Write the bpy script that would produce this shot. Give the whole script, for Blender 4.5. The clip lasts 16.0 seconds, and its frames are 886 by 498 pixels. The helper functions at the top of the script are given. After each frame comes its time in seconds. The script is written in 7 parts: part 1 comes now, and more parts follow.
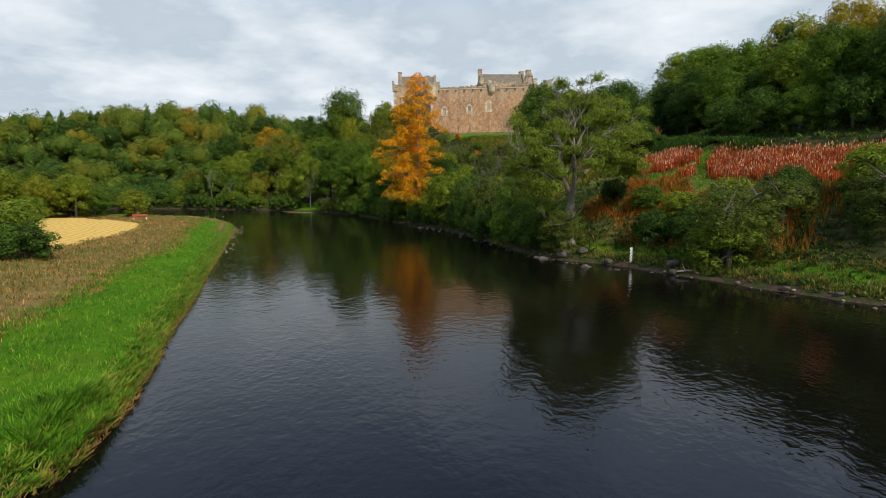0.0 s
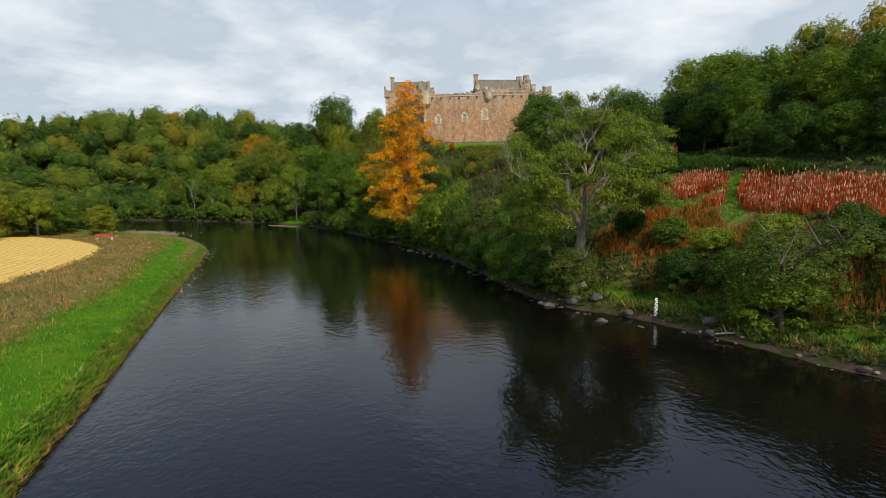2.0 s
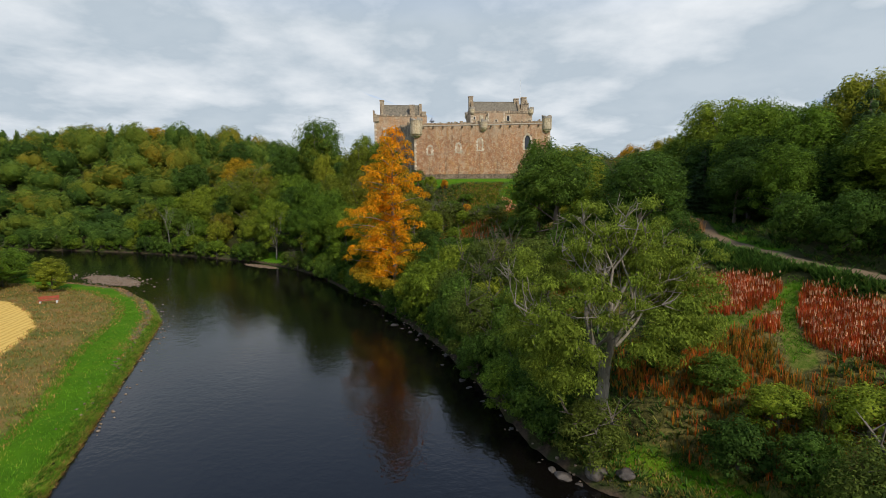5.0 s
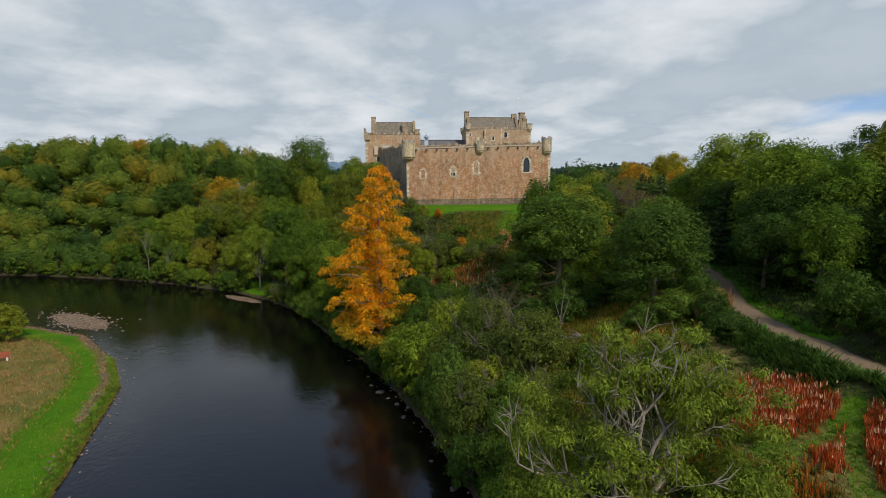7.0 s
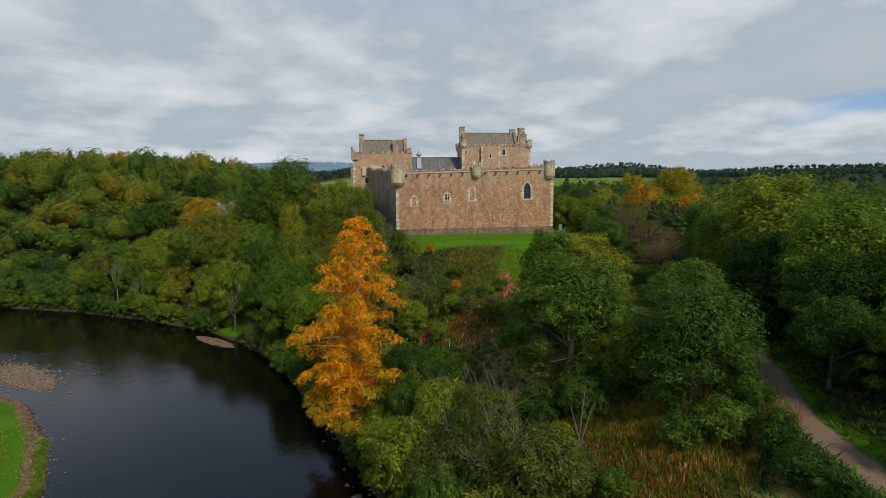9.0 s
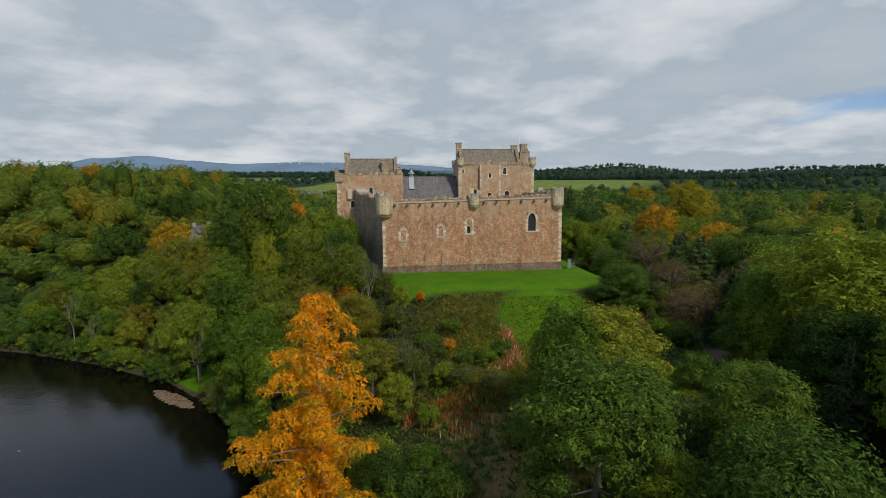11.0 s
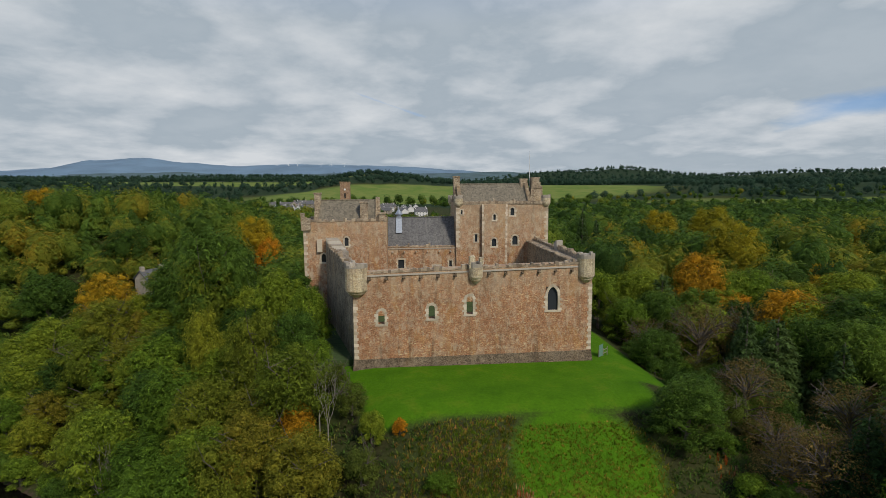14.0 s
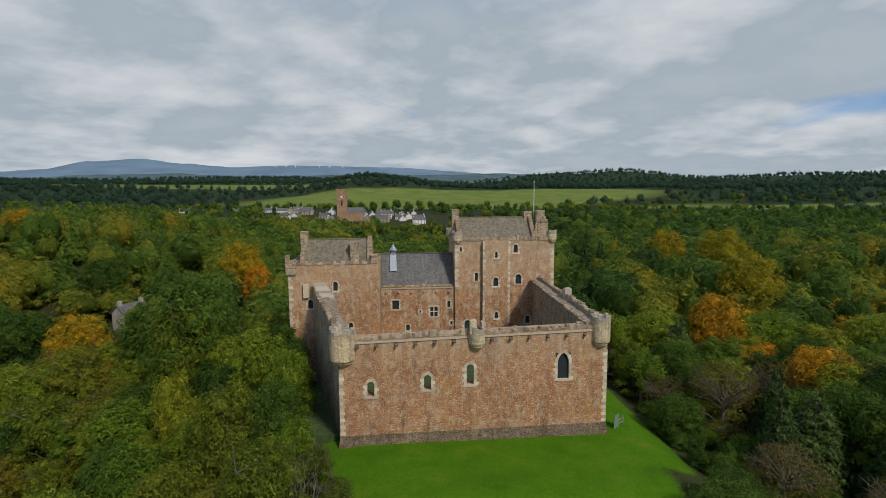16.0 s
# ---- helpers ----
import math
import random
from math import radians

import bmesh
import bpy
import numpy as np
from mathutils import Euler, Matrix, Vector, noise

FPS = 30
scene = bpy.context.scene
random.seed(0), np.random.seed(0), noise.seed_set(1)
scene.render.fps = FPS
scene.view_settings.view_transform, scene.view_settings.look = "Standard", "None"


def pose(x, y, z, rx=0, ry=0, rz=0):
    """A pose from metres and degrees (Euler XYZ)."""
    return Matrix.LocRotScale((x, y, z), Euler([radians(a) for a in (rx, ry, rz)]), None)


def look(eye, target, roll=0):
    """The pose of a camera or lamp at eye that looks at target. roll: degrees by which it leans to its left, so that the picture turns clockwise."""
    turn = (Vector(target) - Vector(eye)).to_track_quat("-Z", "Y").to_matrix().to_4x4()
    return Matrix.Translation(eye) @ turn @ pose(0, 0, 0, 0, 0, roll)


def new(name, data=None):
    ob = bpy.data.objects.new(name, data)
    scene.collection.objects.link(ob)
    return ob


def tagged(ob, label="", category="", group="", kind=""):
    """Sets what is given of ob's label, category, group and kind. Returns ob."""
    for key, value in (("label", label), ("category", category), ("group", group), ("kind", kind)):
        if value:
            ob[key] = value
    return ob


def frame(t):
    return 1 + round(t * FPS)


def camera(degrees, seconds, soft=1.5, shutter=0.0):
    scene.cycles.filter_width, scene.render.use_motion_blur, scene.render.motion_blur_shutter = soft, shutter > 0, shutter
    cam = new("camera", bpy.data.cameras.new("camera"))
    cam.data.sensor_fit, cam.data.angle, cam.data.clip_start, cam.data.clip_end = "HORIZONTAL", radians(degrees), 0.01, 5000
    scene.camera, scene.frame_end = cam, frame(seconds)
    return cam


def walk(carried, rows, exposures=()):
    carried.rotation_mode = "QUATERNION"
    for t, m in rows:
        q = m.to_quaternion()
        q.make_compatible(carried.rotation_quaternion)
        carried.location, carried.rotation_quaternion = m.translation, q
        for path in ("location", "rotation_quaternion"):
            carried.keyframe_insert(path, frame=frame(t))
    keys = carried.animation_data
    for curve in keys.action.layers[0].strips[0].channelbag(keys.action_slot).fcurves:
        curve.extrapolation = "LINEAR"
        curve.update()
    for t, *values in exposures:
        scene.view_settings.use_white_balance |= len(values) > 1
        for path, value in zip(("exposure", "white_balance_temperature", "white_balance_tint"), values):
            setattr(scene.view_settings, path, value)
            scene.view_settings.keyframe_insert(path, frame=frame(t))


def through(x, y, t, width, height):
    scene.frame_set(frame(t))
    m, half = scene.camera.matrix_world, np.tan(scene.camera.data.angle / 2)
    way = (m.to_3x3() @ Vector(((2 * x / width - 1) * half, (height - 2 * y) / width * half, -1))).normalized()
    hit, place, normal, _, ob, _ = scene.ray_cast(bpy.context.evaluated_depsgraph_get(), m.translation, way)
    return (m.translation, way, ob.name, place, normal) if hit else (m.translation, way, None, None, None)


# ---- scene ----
cam = camera(80.02, 16.0, soft=0.75)
CAMERA_ROWS = [  # seconds, x, y, z, heading, pitch, roll
    (0, -26.16, -178.16, 8.56, -3.13, -7.06, -0.55),
    (0.5, -25.80, -175.84, 9.11, -3.20, -6.99, -0.56),
    (1, -25.43, -173.52, 9.78, -3.30, -6.88, -0.52),
    (1.5, -25.14, -171.12, 10.53, -3.43, -6.86, -0.46),
    (2, -24.80, -168.65, 11.47, -3.53, -6.80, -0.49),
    (2.5, -24.47, -166.13, 12.72, -3.65, -6.77, -0.47),
    (3, -24.20, -163.84, 14.27, -3.77, -6.74, -0.41),
    (3.5, -23.97, -161.70, 15.99, -3.93, -6.70, -0.32),
    (4, -23.74, -159.67, 17.81, -4.04, -6.67, -0.21),
    (6.5, -21.92, -149.03, 26.52, -4.34, -6.52, -0.27),
    (7, -21.50, -146.25, 28.37, -4.44, -6.59, -0.25),
    (7.5, -21.09, -143.22, 30.24, -4.51, -6.61, -0.30),
    (8, -20.61, -139.91, 32.12, -4.61, -6.61, -0.33),
    (8.5, -20.07, -136.45, 33.97, -4.71, -6.65, -0.34),
    (9, -19.53, -132.79, 35.69, -4.81, -6.67, -0.37),
    (11.5, -15.97, -111.08, 44.45, -4.93, -6.72, -0.36),
    (12, -15.22, -106.15, 46.29, -4.91, -6.68, -0.30),
    (12.5, -14.55, -101.06, 48.02, -4.93, -6.67, -0.29),
    (13, -13.96, -95.75, 49.74, -4.96, -6.66, -0.27),
    (13.5, -13.32, -90.46, 51.48, -4.96, -6.66, -0.31),
    (14, -12.71, -85.44, 53.35, -4.98, -6.62, -0.36),
    (14.5, -12.19, -81.06, 55.48, -4.99, -6.60, -0.32),
    (15, -11.79, -77.82, 57.75, -5.01, -6.57, -0.28),
    (15.5, -11.63, -75.88, 59.71, -5.07, -6.52, -0.27),
    (16, -11.57, -74.85, 61.31, -5.15, -6.57, -0.28),
]
walk(cam, [(t, pose(x, y, z, 90 + pitch, 0, heading) @ pose(0, 0, 0, 0, 0, roll)) for t, x, y, z, heading, pitch, roll in CAMERA_ROWS],
     exposures=[(0, 0.25), (4, 0.18), (8, -0.11), (12, -0.22), (16, -0.3)])

# ---- sky and sun ----
SUN_HEIGHT, SUN_TURN = 43, 150   # degrees; the turn is clockwise from +y


def build_sky():
    world = bpy.data.worlds.new("sky")
    scene.world = world
    world.use_nodes = True
    nt = world.node_tree
    nt.nodes.clear()
    n, link = nt.nodes.new, nt.links.new
    sky = n("ShaderNodeTexSky")
    sky.sky_type, sky.sun_disc = "NISHITA", False
    sky.sun_elevation, sky.sun_rotation = radians(SUN_HEIGHT), radians(SUN_TURN)
    blue = n("ShaderNodeBackground")
    blue.inputs["Strength"].default_value = 0.13
    clear = n("ShaderNodeMix")
    clear.data_type, clear.blend_type = "RGBA", "MULTIPLY"
    clear.inputs[0].default_value = 1.0
    clear.inputs[7].default_value = (0.50, 0.74, 1.12, 1)   # the clear air between the clouds
    link(sky.outputs[0], clear.inputs[6])
    link(clear.outputs[2], blue.inputs["Color"])
    co = n("ShaderNodeTexCoord")
    sep = n("ShaderNodeSeparateXYZ")
    link(co.outputs["Generated"], sep.inputs[0])

    def calc(op, a, b=None):
        m = n("ShaderNodeMath")
        m.operation = op
        for k, v in enumerate((a, b)):
            if v is None:
                continue
            if isinstance(v, (int, float)):
                m.inputs[k].default_value = v
            else:
                link(v, m.inputs[k])
        return m.outputs[0]

    # the cloud sheet lies flat overhead: directions are spread over a plane
    up = calc("ADD", calc("MAXIMUM", sep.outputs[2], 0.0), 0.20)
    flat = n("ShaderNodeCombineXYZ")
    link(calc("DIVIDE", sep.outputs[0], up), flat.inputs[0])
    link(calc("DIVIDE", sep.outputs[1], up), flat.inputs[1])

    def cloud(scale, detail, rough, warp, shift=0.0):
        t = n("ShaderNodeTexNoise")
        t.noise_dimensions = "4D"
        t.inputs["W"].default_value = shift
        t.inputs["Scale"].default_value = scale
        t.inputs["Detail"].default_value = detail
        t.inputs["Roughness"].default_value = rough
        t.inputs["Distortion"].default_value = warp
        link(flat.outputs[0], t.inputs["Vector"])
        return t.outputs["Fac"]

    def ramp(fac, *stops):
        r = n("ShaderNodeValToRGB")
        while len(r.color_ramp.elements) < len(stops):
            r.color_ramp.elements.new(0.5)
        for e, (at, c) in zip(r.color_ramp.elements, stops):
            e.position, e.color = at, (*c, 1)
        link(fac, r.inputs[0])
        return r.outputs[0]

    billow = cloud(2.7, 8, 0.55, 0.1, 3.0)
    sheet = calc("ADD", calc("MULTIPLY", cloud(0.95, 3, 0.45, 0.15, 1.3), 0.56), calc("MULTIPLY", billow, 0.44))
    body = ramp(sheet, (0.38, (0.83, 0.865, 0.90)), (0.46, (0.68, 0.735, 0.79)), (0.54, (0.48, 0.56, 0.635)), (0.62, (0.53, 0.605, 0.675)))
    # the few gaps in the sheet: a wedge low in the north-east, a thin streak to the north, and some overhead
    az = calc("ARCTAN2", sep.outputs[0], sep.outputs[1])
    rise = calc("DIVIDE", sep.outputs[2], calc("SQRT", calc("ADD", calc("MULTIPLY", sep.outputs[0], sep.outputs[0]), calc("MULTIPLY", sep.outputs[1], sep.outputs[1]))))
    frayed = calc("SUBTRACT", billow, 0.5)

    def rift(az0, az1, at, slope, half):
        """A tear in the cloud between two bearings, in radians."""
        off = calc("ABSOLUTE", calc("SUBTRACT", rise, calc("ADD", at, calc("MULTIPLY", calc("SUBTRACT", az, (az0 + az1) / 2), slope))))
        wide = calc("SUBTRACT", 1.0, calc("DIVIDE", off, half))
        ends = calc("MINIMUM", calc("DIVIDE", calc("SUBTRACT", az, az0), 0.1), calc("DIVIDE", calc("SUBTRACT", az1, az), 0.1))
        return calc("ADD", calc("MINIMUM", wide, ends), calc("MULTIPLY", frayed, 1.7))

    tears = calc("MAXIMUM", rift(0.64, 1.35, 0.138, 0.085, 0.025), calc("SUBTRACT", rift(-0.16, 0.14, 0.152, -0.34, 0.013), 0.8))
    over = ramp(cloud(0.5, 5, 0.5, 0.2), (0.30, (1, 1, 1)), (0.36, (0, 0, 0)))
    gaps = calc("SUBTRACT", 1.0, calc("MAXIMUM", calc("MULTIPLY", ramp(tears, (0.1, (0, 0, 0)), (0.8, (1, 1, 1))), 0.7), over))
    grey = n("ShaderNodeBackground")
    grey.inputs["Strength"].default_value = 0.94
    high = ramp(sep.outputs[2], (0.28, (1, 1, 1)), (0.50, (0.64, 0.78, 1.08)), (0.85, (0.42, 0.55, 0.86)))
    deep = n("ShaderNodeMix")
    deep.data_type, deep.blend_type = "RGBA", "MULTIPLY"
    deep.inputs[0].default_value = 1.0
    link(body, deep.inputs[6])
    link(high, deep.inputs[7])
    link(deep.outputs[2], grey.inputs["Color"])
    mix = n("ShaderNodeMixShader")
    link(gaps, mix.inputs[0])
    link(blue.outputs[0], mix.inputs[1])
    link(grey.outputs[0], mix.inputs[2])
    out = n("ShaderNodeOutputWorld")
    link(mix.outputs[0], out.inputs["Surface"])


build_sky()
sun = new("sun", bpy.data.lights.new("sun", "SUN"))
sun.data.energy, sun.data.angle, sun.data.color = 3.2, radians(9), (1.0, 0.93, 0.82)
az, el = radians(SUN_TURN), radians(SUN_HEIGHT)
SUN_FROM = Vector((math.sin(az) * math.cos(el), math.cos(az) * math.cos(el), math.sin(el)))
sun.matrix_world = look(SUN_FROM * 500, (0, 0, 0))

# ---- materials ----
def material(name):
    m = bpy.data.materials.new(name)
    m.use_nodes = True
    nt = m.node_tree
    bsdf = nt.nodes["Principled BSDF"]
    return m, nt, bsdf


def node(nt, kind, **values):
    nd = nt.nodes.new(kind)
    for key, v in values.items():
        nd.inputs[key.replace("_", " ")].default_value = v
    return nd


def coords(nt, scale=(1, 1, 1), kind="Object"):
    co = nt.nodes.new("ShaderNodeTexCoord")
    mp = nt.nodes.new("ShaderNodeMapping")
    mp.inputs["Scale"].default_value = scale
    if kind == "World":
        geo = nt.nodes.new("ShaderNodeNewGeometry")
        nt.links.new(geo.outputs["Position"], mp.inputs[0])
        nt.nodes.remove(co)
    else:
        nt.links.new(co.outputs[kind], mp.inputs[0])
    return mp.outputs[0]


def noise_of(nt, vec, scale, detail=4, rough=0.55, warp=0.0):
    t = node(nt, "ShaderNodeTexNoise", Scale=scale, Detail=detail, Roughness=rough, Distortion=warp)
    nt.links.new(vec, t.inputs["Vector"])
    return t.outputs["Fac"]


def ramp_of(nt, fac, *stops):
    r = nt.nodes.new("ShaderNodeValToRGB")
    while len(r.color_ramp.elements) < len(stops):
        r.color_ramp.elements.new(0.5)
    for e, (at, c) in zip(r.color_ramp.elements, stops):
        c = (c, c, c) if isinstance(c, (int, float)) else c
        e.position, e.color = at, (*c, 1)
    nt.links.new(fac, r.inputs[0])
    return r.outputs[0]


def mix_of(nt, fac, a, b, mode="MIX"):
    m = nt.nodes.new("ShaderNodeMix")
    m.data_type, m.blend_type = "RGBA", mode
    for sock, v in ((m.inputs[0], fac), (m.inputs[6], a), (m.inputs[7], b)):
        if isinstance(v, (int, float)):
            sock.default_value = v
        elif isinstance(v, tuple):
            sock.default_value = (*v, 1)
        else:
            nt.links.new(v, sock)
    return m.outputs[2]


def math_of(nt, op, a, b=0.0):
    m = nt.nodes.new("ShaderNodeMath")
    m.operation = op
    for k, v in enumerate((a, b)):
        if isinstance(v, (int, float)):
            m.inputs[k].default_value = v
        else:
            nt.links.new(v, m.inputs[k])
    return m.outputs[0]


def bump_of(nt, bsdf, height, strength, distance):
    b = node(nt, "ShaderNodeBump", Strength=strength, Distance=distance)
    nt.links.new(height, b.inputs["Height"])
    nt.links.new(b.outputs[0], bsdf.inputs["Normal"])


def rubble(name, stones, size=(0.36, 0.36, 0.13), mortar=(0.33, 0.25, 0.19), stain=0.5, lichen=0.25, head=None):
    """Random rubble masonry: each stone has its own colour, with weather stains running down and pale lichen."""
    m, nt, bsdf = material(name)
    vec = coords(nt, tuple(1 / s for s in size), "World")
    shift = node(nt, "ShaderNodeTexNoise", Scale=0.55, Detail=3.0)
    nt.links.new(vec, shift.inputs["Vector"])
    wob = mix_of(nt, 0.9, vec, shift.outputs["Color"], "ADD")
    cell = node(nt, "ShaderNodeTexVoronoi", Scale=1.0, Randomness=1.0)
    edge = node(nt, "ShaderNodeTexVoronoi", Scale=1.0, Randomness=1.0)
    edge.feature = "DISTANCE_TO_EDGE"
    for v in (cell, edge):
        nt.links.new(wob, v.inputs["Vector"])
    sep = nt.nodes.new("ShaderNodeSeparateColor")
    nt.links.new(cell.outputs["Color"], sep.inputs[0])
    col = ramp_of(nt, sep.outputs[0], *[(at, (c[0], c[1], c[2] * 0.86)) for at, c in stones])
    joint = ramp_of(nt, edge.outputs["Distance"], (0.02, 0.5), (0.12, 0.0))
    col = mix_of(nt, joint, col, mortar)
    big = coords(nt, (1, 1, 1), "World")
    grain = noise_of(nt, big, 4.5, 5, 0.75)
    col = mix_of(nt, 0.55, col, ramp_of(nt, grain, (0.38, 0.22), (0.5, 0.5), (0.62, 0.76)), "OVERLAY")
    broad = noise_of(nt, big, 0.16, 5, 0.6)
    col = mix_of(nt, 0.5, col, ramp_of(nt, broad, (0.4, (0.40, 0.37, 0.36)), (0.6, (0.62, 0.57, 0.52))), "OVERLAY")
    mottle = noise_of(nt, coords(nt, (1, 1, 1.4), "World"), 0.9, 6, 0.72, 0.5)
    col = mix_of(nt, 0.45, col, ramp_of(nt, mottle, (0.40, 0.30), (0.5, 0.5), (0.60, 0.70)), "OVERLAY")
    streak = noise_of(nt, coords(nt, (0.8, 0.8, 0.07), "World"), 1.0, 5, 0.6, 0.3)
    dirt = ramp_of(nt, streak, (0.55, 0.0), (0.68, stain))
    col = mix_of(nt, dirt, col, (0.10, 0.072, 0.048))
    ochre = noise_of(nt, coords(nt, (1, 1, 0.4), "World"), 0.33, 5, 0.65, 0.4)
    col = mix_of(nt, ramp_of(nt, ochre, (0.54, 0.0), (0.64, 0.45 * lichen + 0.03)), col, (0.54, 0.29, 0.08))
    pale = noise_of(nt, coords(nt, (1, 1, 0.5), "World"), 1.3, 6, 0.75)
    col = mix_of(nt, ramp_of(nt, pale, (0.52, 0.0), (0.60, lichen)), col, (0.55, 0.44, 0.30))
    crust = noise_of(nt, coords(nt, (1, 1, 0.8), "World"), 0.42, 7, 0.78, 0.3)
    col = mix_of(nt, ramp_of(nt, crust, (0.50, 0.0), (0.60, lichen * 0.9)), col, mix_of(nt, 0.35, (0.56, 0.465, 0.335), col))
    if head:
        # the wallhead is bleached and lichened, in runs that reach down unevenly
        sep2 = nt.nodes.new("ShaderNodeSeparateXYZ")
        nt.links.new(big, sep2.inputs[0])
        runs = noise_of(nt, coords(nt, (1.1, 1.1, 0.06), "World"), 1.0, 5, 0.65, 0.2)
        up = math_of(nt, "ADD", sep2.outputs[2], math_of(nt, "MULTIPLY", math_of(nt, "SUBTRACT", runs, 0.5), 15.0))
        up = math_of(nt, "ADD", up, math_of(nt, "MULTIPLY", math_of(nt, "SUBTRACT", pale, 0.5), 9.0))
        rise = nt.nodes.new("ShaderNodeMapRange")
        nt.links.new(up, rise.inputs["Value"])
        rise.inputs["From Min"].default_value, rise.inputs["From Max"].default_value = head
        rise.inputs["To Max"].default_value = 0.85
        col = mix_of(nt, rise.outputs[0], col, mix_of(nt, 0.4, (0.50, 0.405, 0.265), col))
    nt.links.new(col, bsdf.inputs["Base Color"])
    bsdf.inputs["Roughness"].default_value = 0.92
    bsdf.inputs["Specular IOR Level"].default_value = 0.25
    height = mix_of(nt, 0.4, ramp_of(nt, edge.outputs["Distance"], (0.0, 0.0), (0.2, 1.0)), grain)
    bump_of(nt, bsdf, height, 0.7, 0.06)
    return m


RED_STONES = ((0.0, (0.31, 0.138, 0.078)), (0.4, (0.37, 0.180, 0.104)), (0.8, (0.42, 0.222, 0.130)), (0.94, (0.49, 0.31, 0.19)), (1.0, (0.60, 0.46, 0.31)))
GREY_STONES = ((0.0, (0.17, 0.13, 0.10)), (0.35, (0.27, 0.21, 0.16)), (0.65, (0.36, 0.30, 0.24)), (1.0, (0.48, 0.43, 0.36)))
PALE_STONES = ((0.0, (0.42, 0.35, 0.25)), (0.5, (0.51, 0.44, 0.33)), (1.0, (0.60, 0.53, 0.42)))
M_RED = rubble("red_sandstone_rubble", RED_STONES, size=(0.30, 0.30, 0.14), mortar=(0.38, 0.25, 0.155), stain=0.55, lichen=0.55, head=(34.0, 42.0))
M_TOWER = rubble("red_tower_rubble", RED_STONES, size=(0.32, 0.32, 0.13), mortar=(0.38, 0.25, 0.155), stain=0.65, lichen=0.7, head=(34, 50))
M_GREY = rubble("grey_weathered_rubble", GREY_STONES, stain=0.55, lichen=0.45)
M_PLINTH = rubble("dark_plinth_rubble", ((0.0, (0.075, 0.058, 0.044)), (0.5, (0.12, 0.09, 0.068)), (1.0, (0.18, 0.14, 0.105))), stain=0.4, lichen=0.15)
# Side wall rubble in darker tones: the walls' shade is put into the colour.
M_SHADE = rubble("shade_dark_rubble", ((0.0, (0.13, 0.105, 0.085)), (0.5, (0.22, 0.185, 0.15)), (1.0, (0.33, 0.285, 0.23))), stain=0.7, lichen=0.55)


def dressed(name, dark, light):
    """Dressed blocks, one tone to a block."""
    m, nt, bsdf = material(name)
    geo = nt.nodes.new("ShaderNodeNewGeometry")
    col = ramp_of(nt, geo.outputs["Random Per Island"], (0, dark), (1, light))
    vec = coords(nt, (1, 1, 1), "World")
    col = mix_of(nt, 0.5, col, ramp_of(nt, noise_of(nt, vec, 2.2, 6, 0.7), (0.3, 0.36), (0.7, 0.62)), "OVERLAY")
    nt.links.new(col, bsdf.inputs["Base Color"])
    bsdf.inputs["Roughness"].default_value = 0.9
    bump_of(nt, bsdf, noise_of(nt, vec, 7, 5, 0.7), 0.5, 0.03)
    return m


M_QUOIN = dressed("pale_dressed_stone", (0.40, 0.325, 0.225), (0.66, 0.57, 0.43))


def single_stone(name, dark, light):
    """One block to an object: each takes its own tone."""
    m, nt, bsdf = material(name)
    vec = coords(nt, (1, 1, 1), "World")
    col = ramp_of(nt, nt.nodes.new("ShaderNodeObjectInfo").outputs["Random"], (0, dark), (1, light))
    col = mix_of(nt, 0.5, col, ramp_of(nt, noise_of(nt, vec, 2.2, 6, 0.7), (0.3, 0.36), (0.7, 0.62)), "OVERLAY")
    nt.links.new(col, bsdf.inputs["Base Color"])
    bsdf.inputs["Roughness"].default_value = 0.9
    bump_of(nt, bsdf, noise_of(nt, vec, 7, 5, 0.7), 0.5, 0.03)
    return m


M_STONE = single_stone("pale_corner_stone", (0.38, 0.29, 0.19), (0.70, 0.59, 0.44))
M_CAPSTONE = single_stone("lichened_parapet_stone", (0.17, 0.125, 0.08), (0.46, 0.36, 0.24))
M_COPE = dressed("lichened_coping_stone", (0.26, 0.22, 0.165), (0.52, 0.46, 0.37))


def slates(name, dark, light, wash):
    m, nt, bsdf = material(name)
    vec = coords(nt, (1, 1, 1), "World")
    br = node(nt, "ShaderNodeTexVoronoi", Scale=1.0, Randomness=0.7)
    nt.links.new(coords(nt, (1 / 0.35, 1 / 0.5, 1 / 0.28), "World"), br.inputs["Vector"])
    sep = nt.nodes.new("ShaderNodeSeparateColor")
    nt.links.new(br.outputs["Color"], sep.inputs[0])
    col = ramp_of(nt, sep.outputs[0], (0, dark), (1, light))
    run = noise_of(nt, coords(nt, (1.3, 0.12, 0.12), "World"), 1.0, 5, 0.65)
    col = mix_of(nt, ramp_of(nt, run, (0.5, 0.0), (0.75, 0.55)), col, wash)
    col = mix_of(nt, 0.4, col, ramp_of(nt, noise_of(nt, vec, 0.5, 5, 0.6), (0.3, 0.38), (0.7, 0.6)), "OVERLAY")
    nt.links.new(col, bsdf.inputs["Base Color"])
    bsdf.inputs["Roughness"].default_value = 0.7
    bump_of(nt, bsdf, sep.outputs[1], 0.5, 0.04)
    return m


M_SLATE = slates("grey_slate", (0.074, 0.070, 0.066), (0.145, 0.138, 0.130), (0.22, 0.205, 0.18))
M_FLAG = slates("stone_flag_roof", (0.105, 0.086, 0.055), (0.215, 0.18, 0.12), (0.27, 0.225, 0.15))


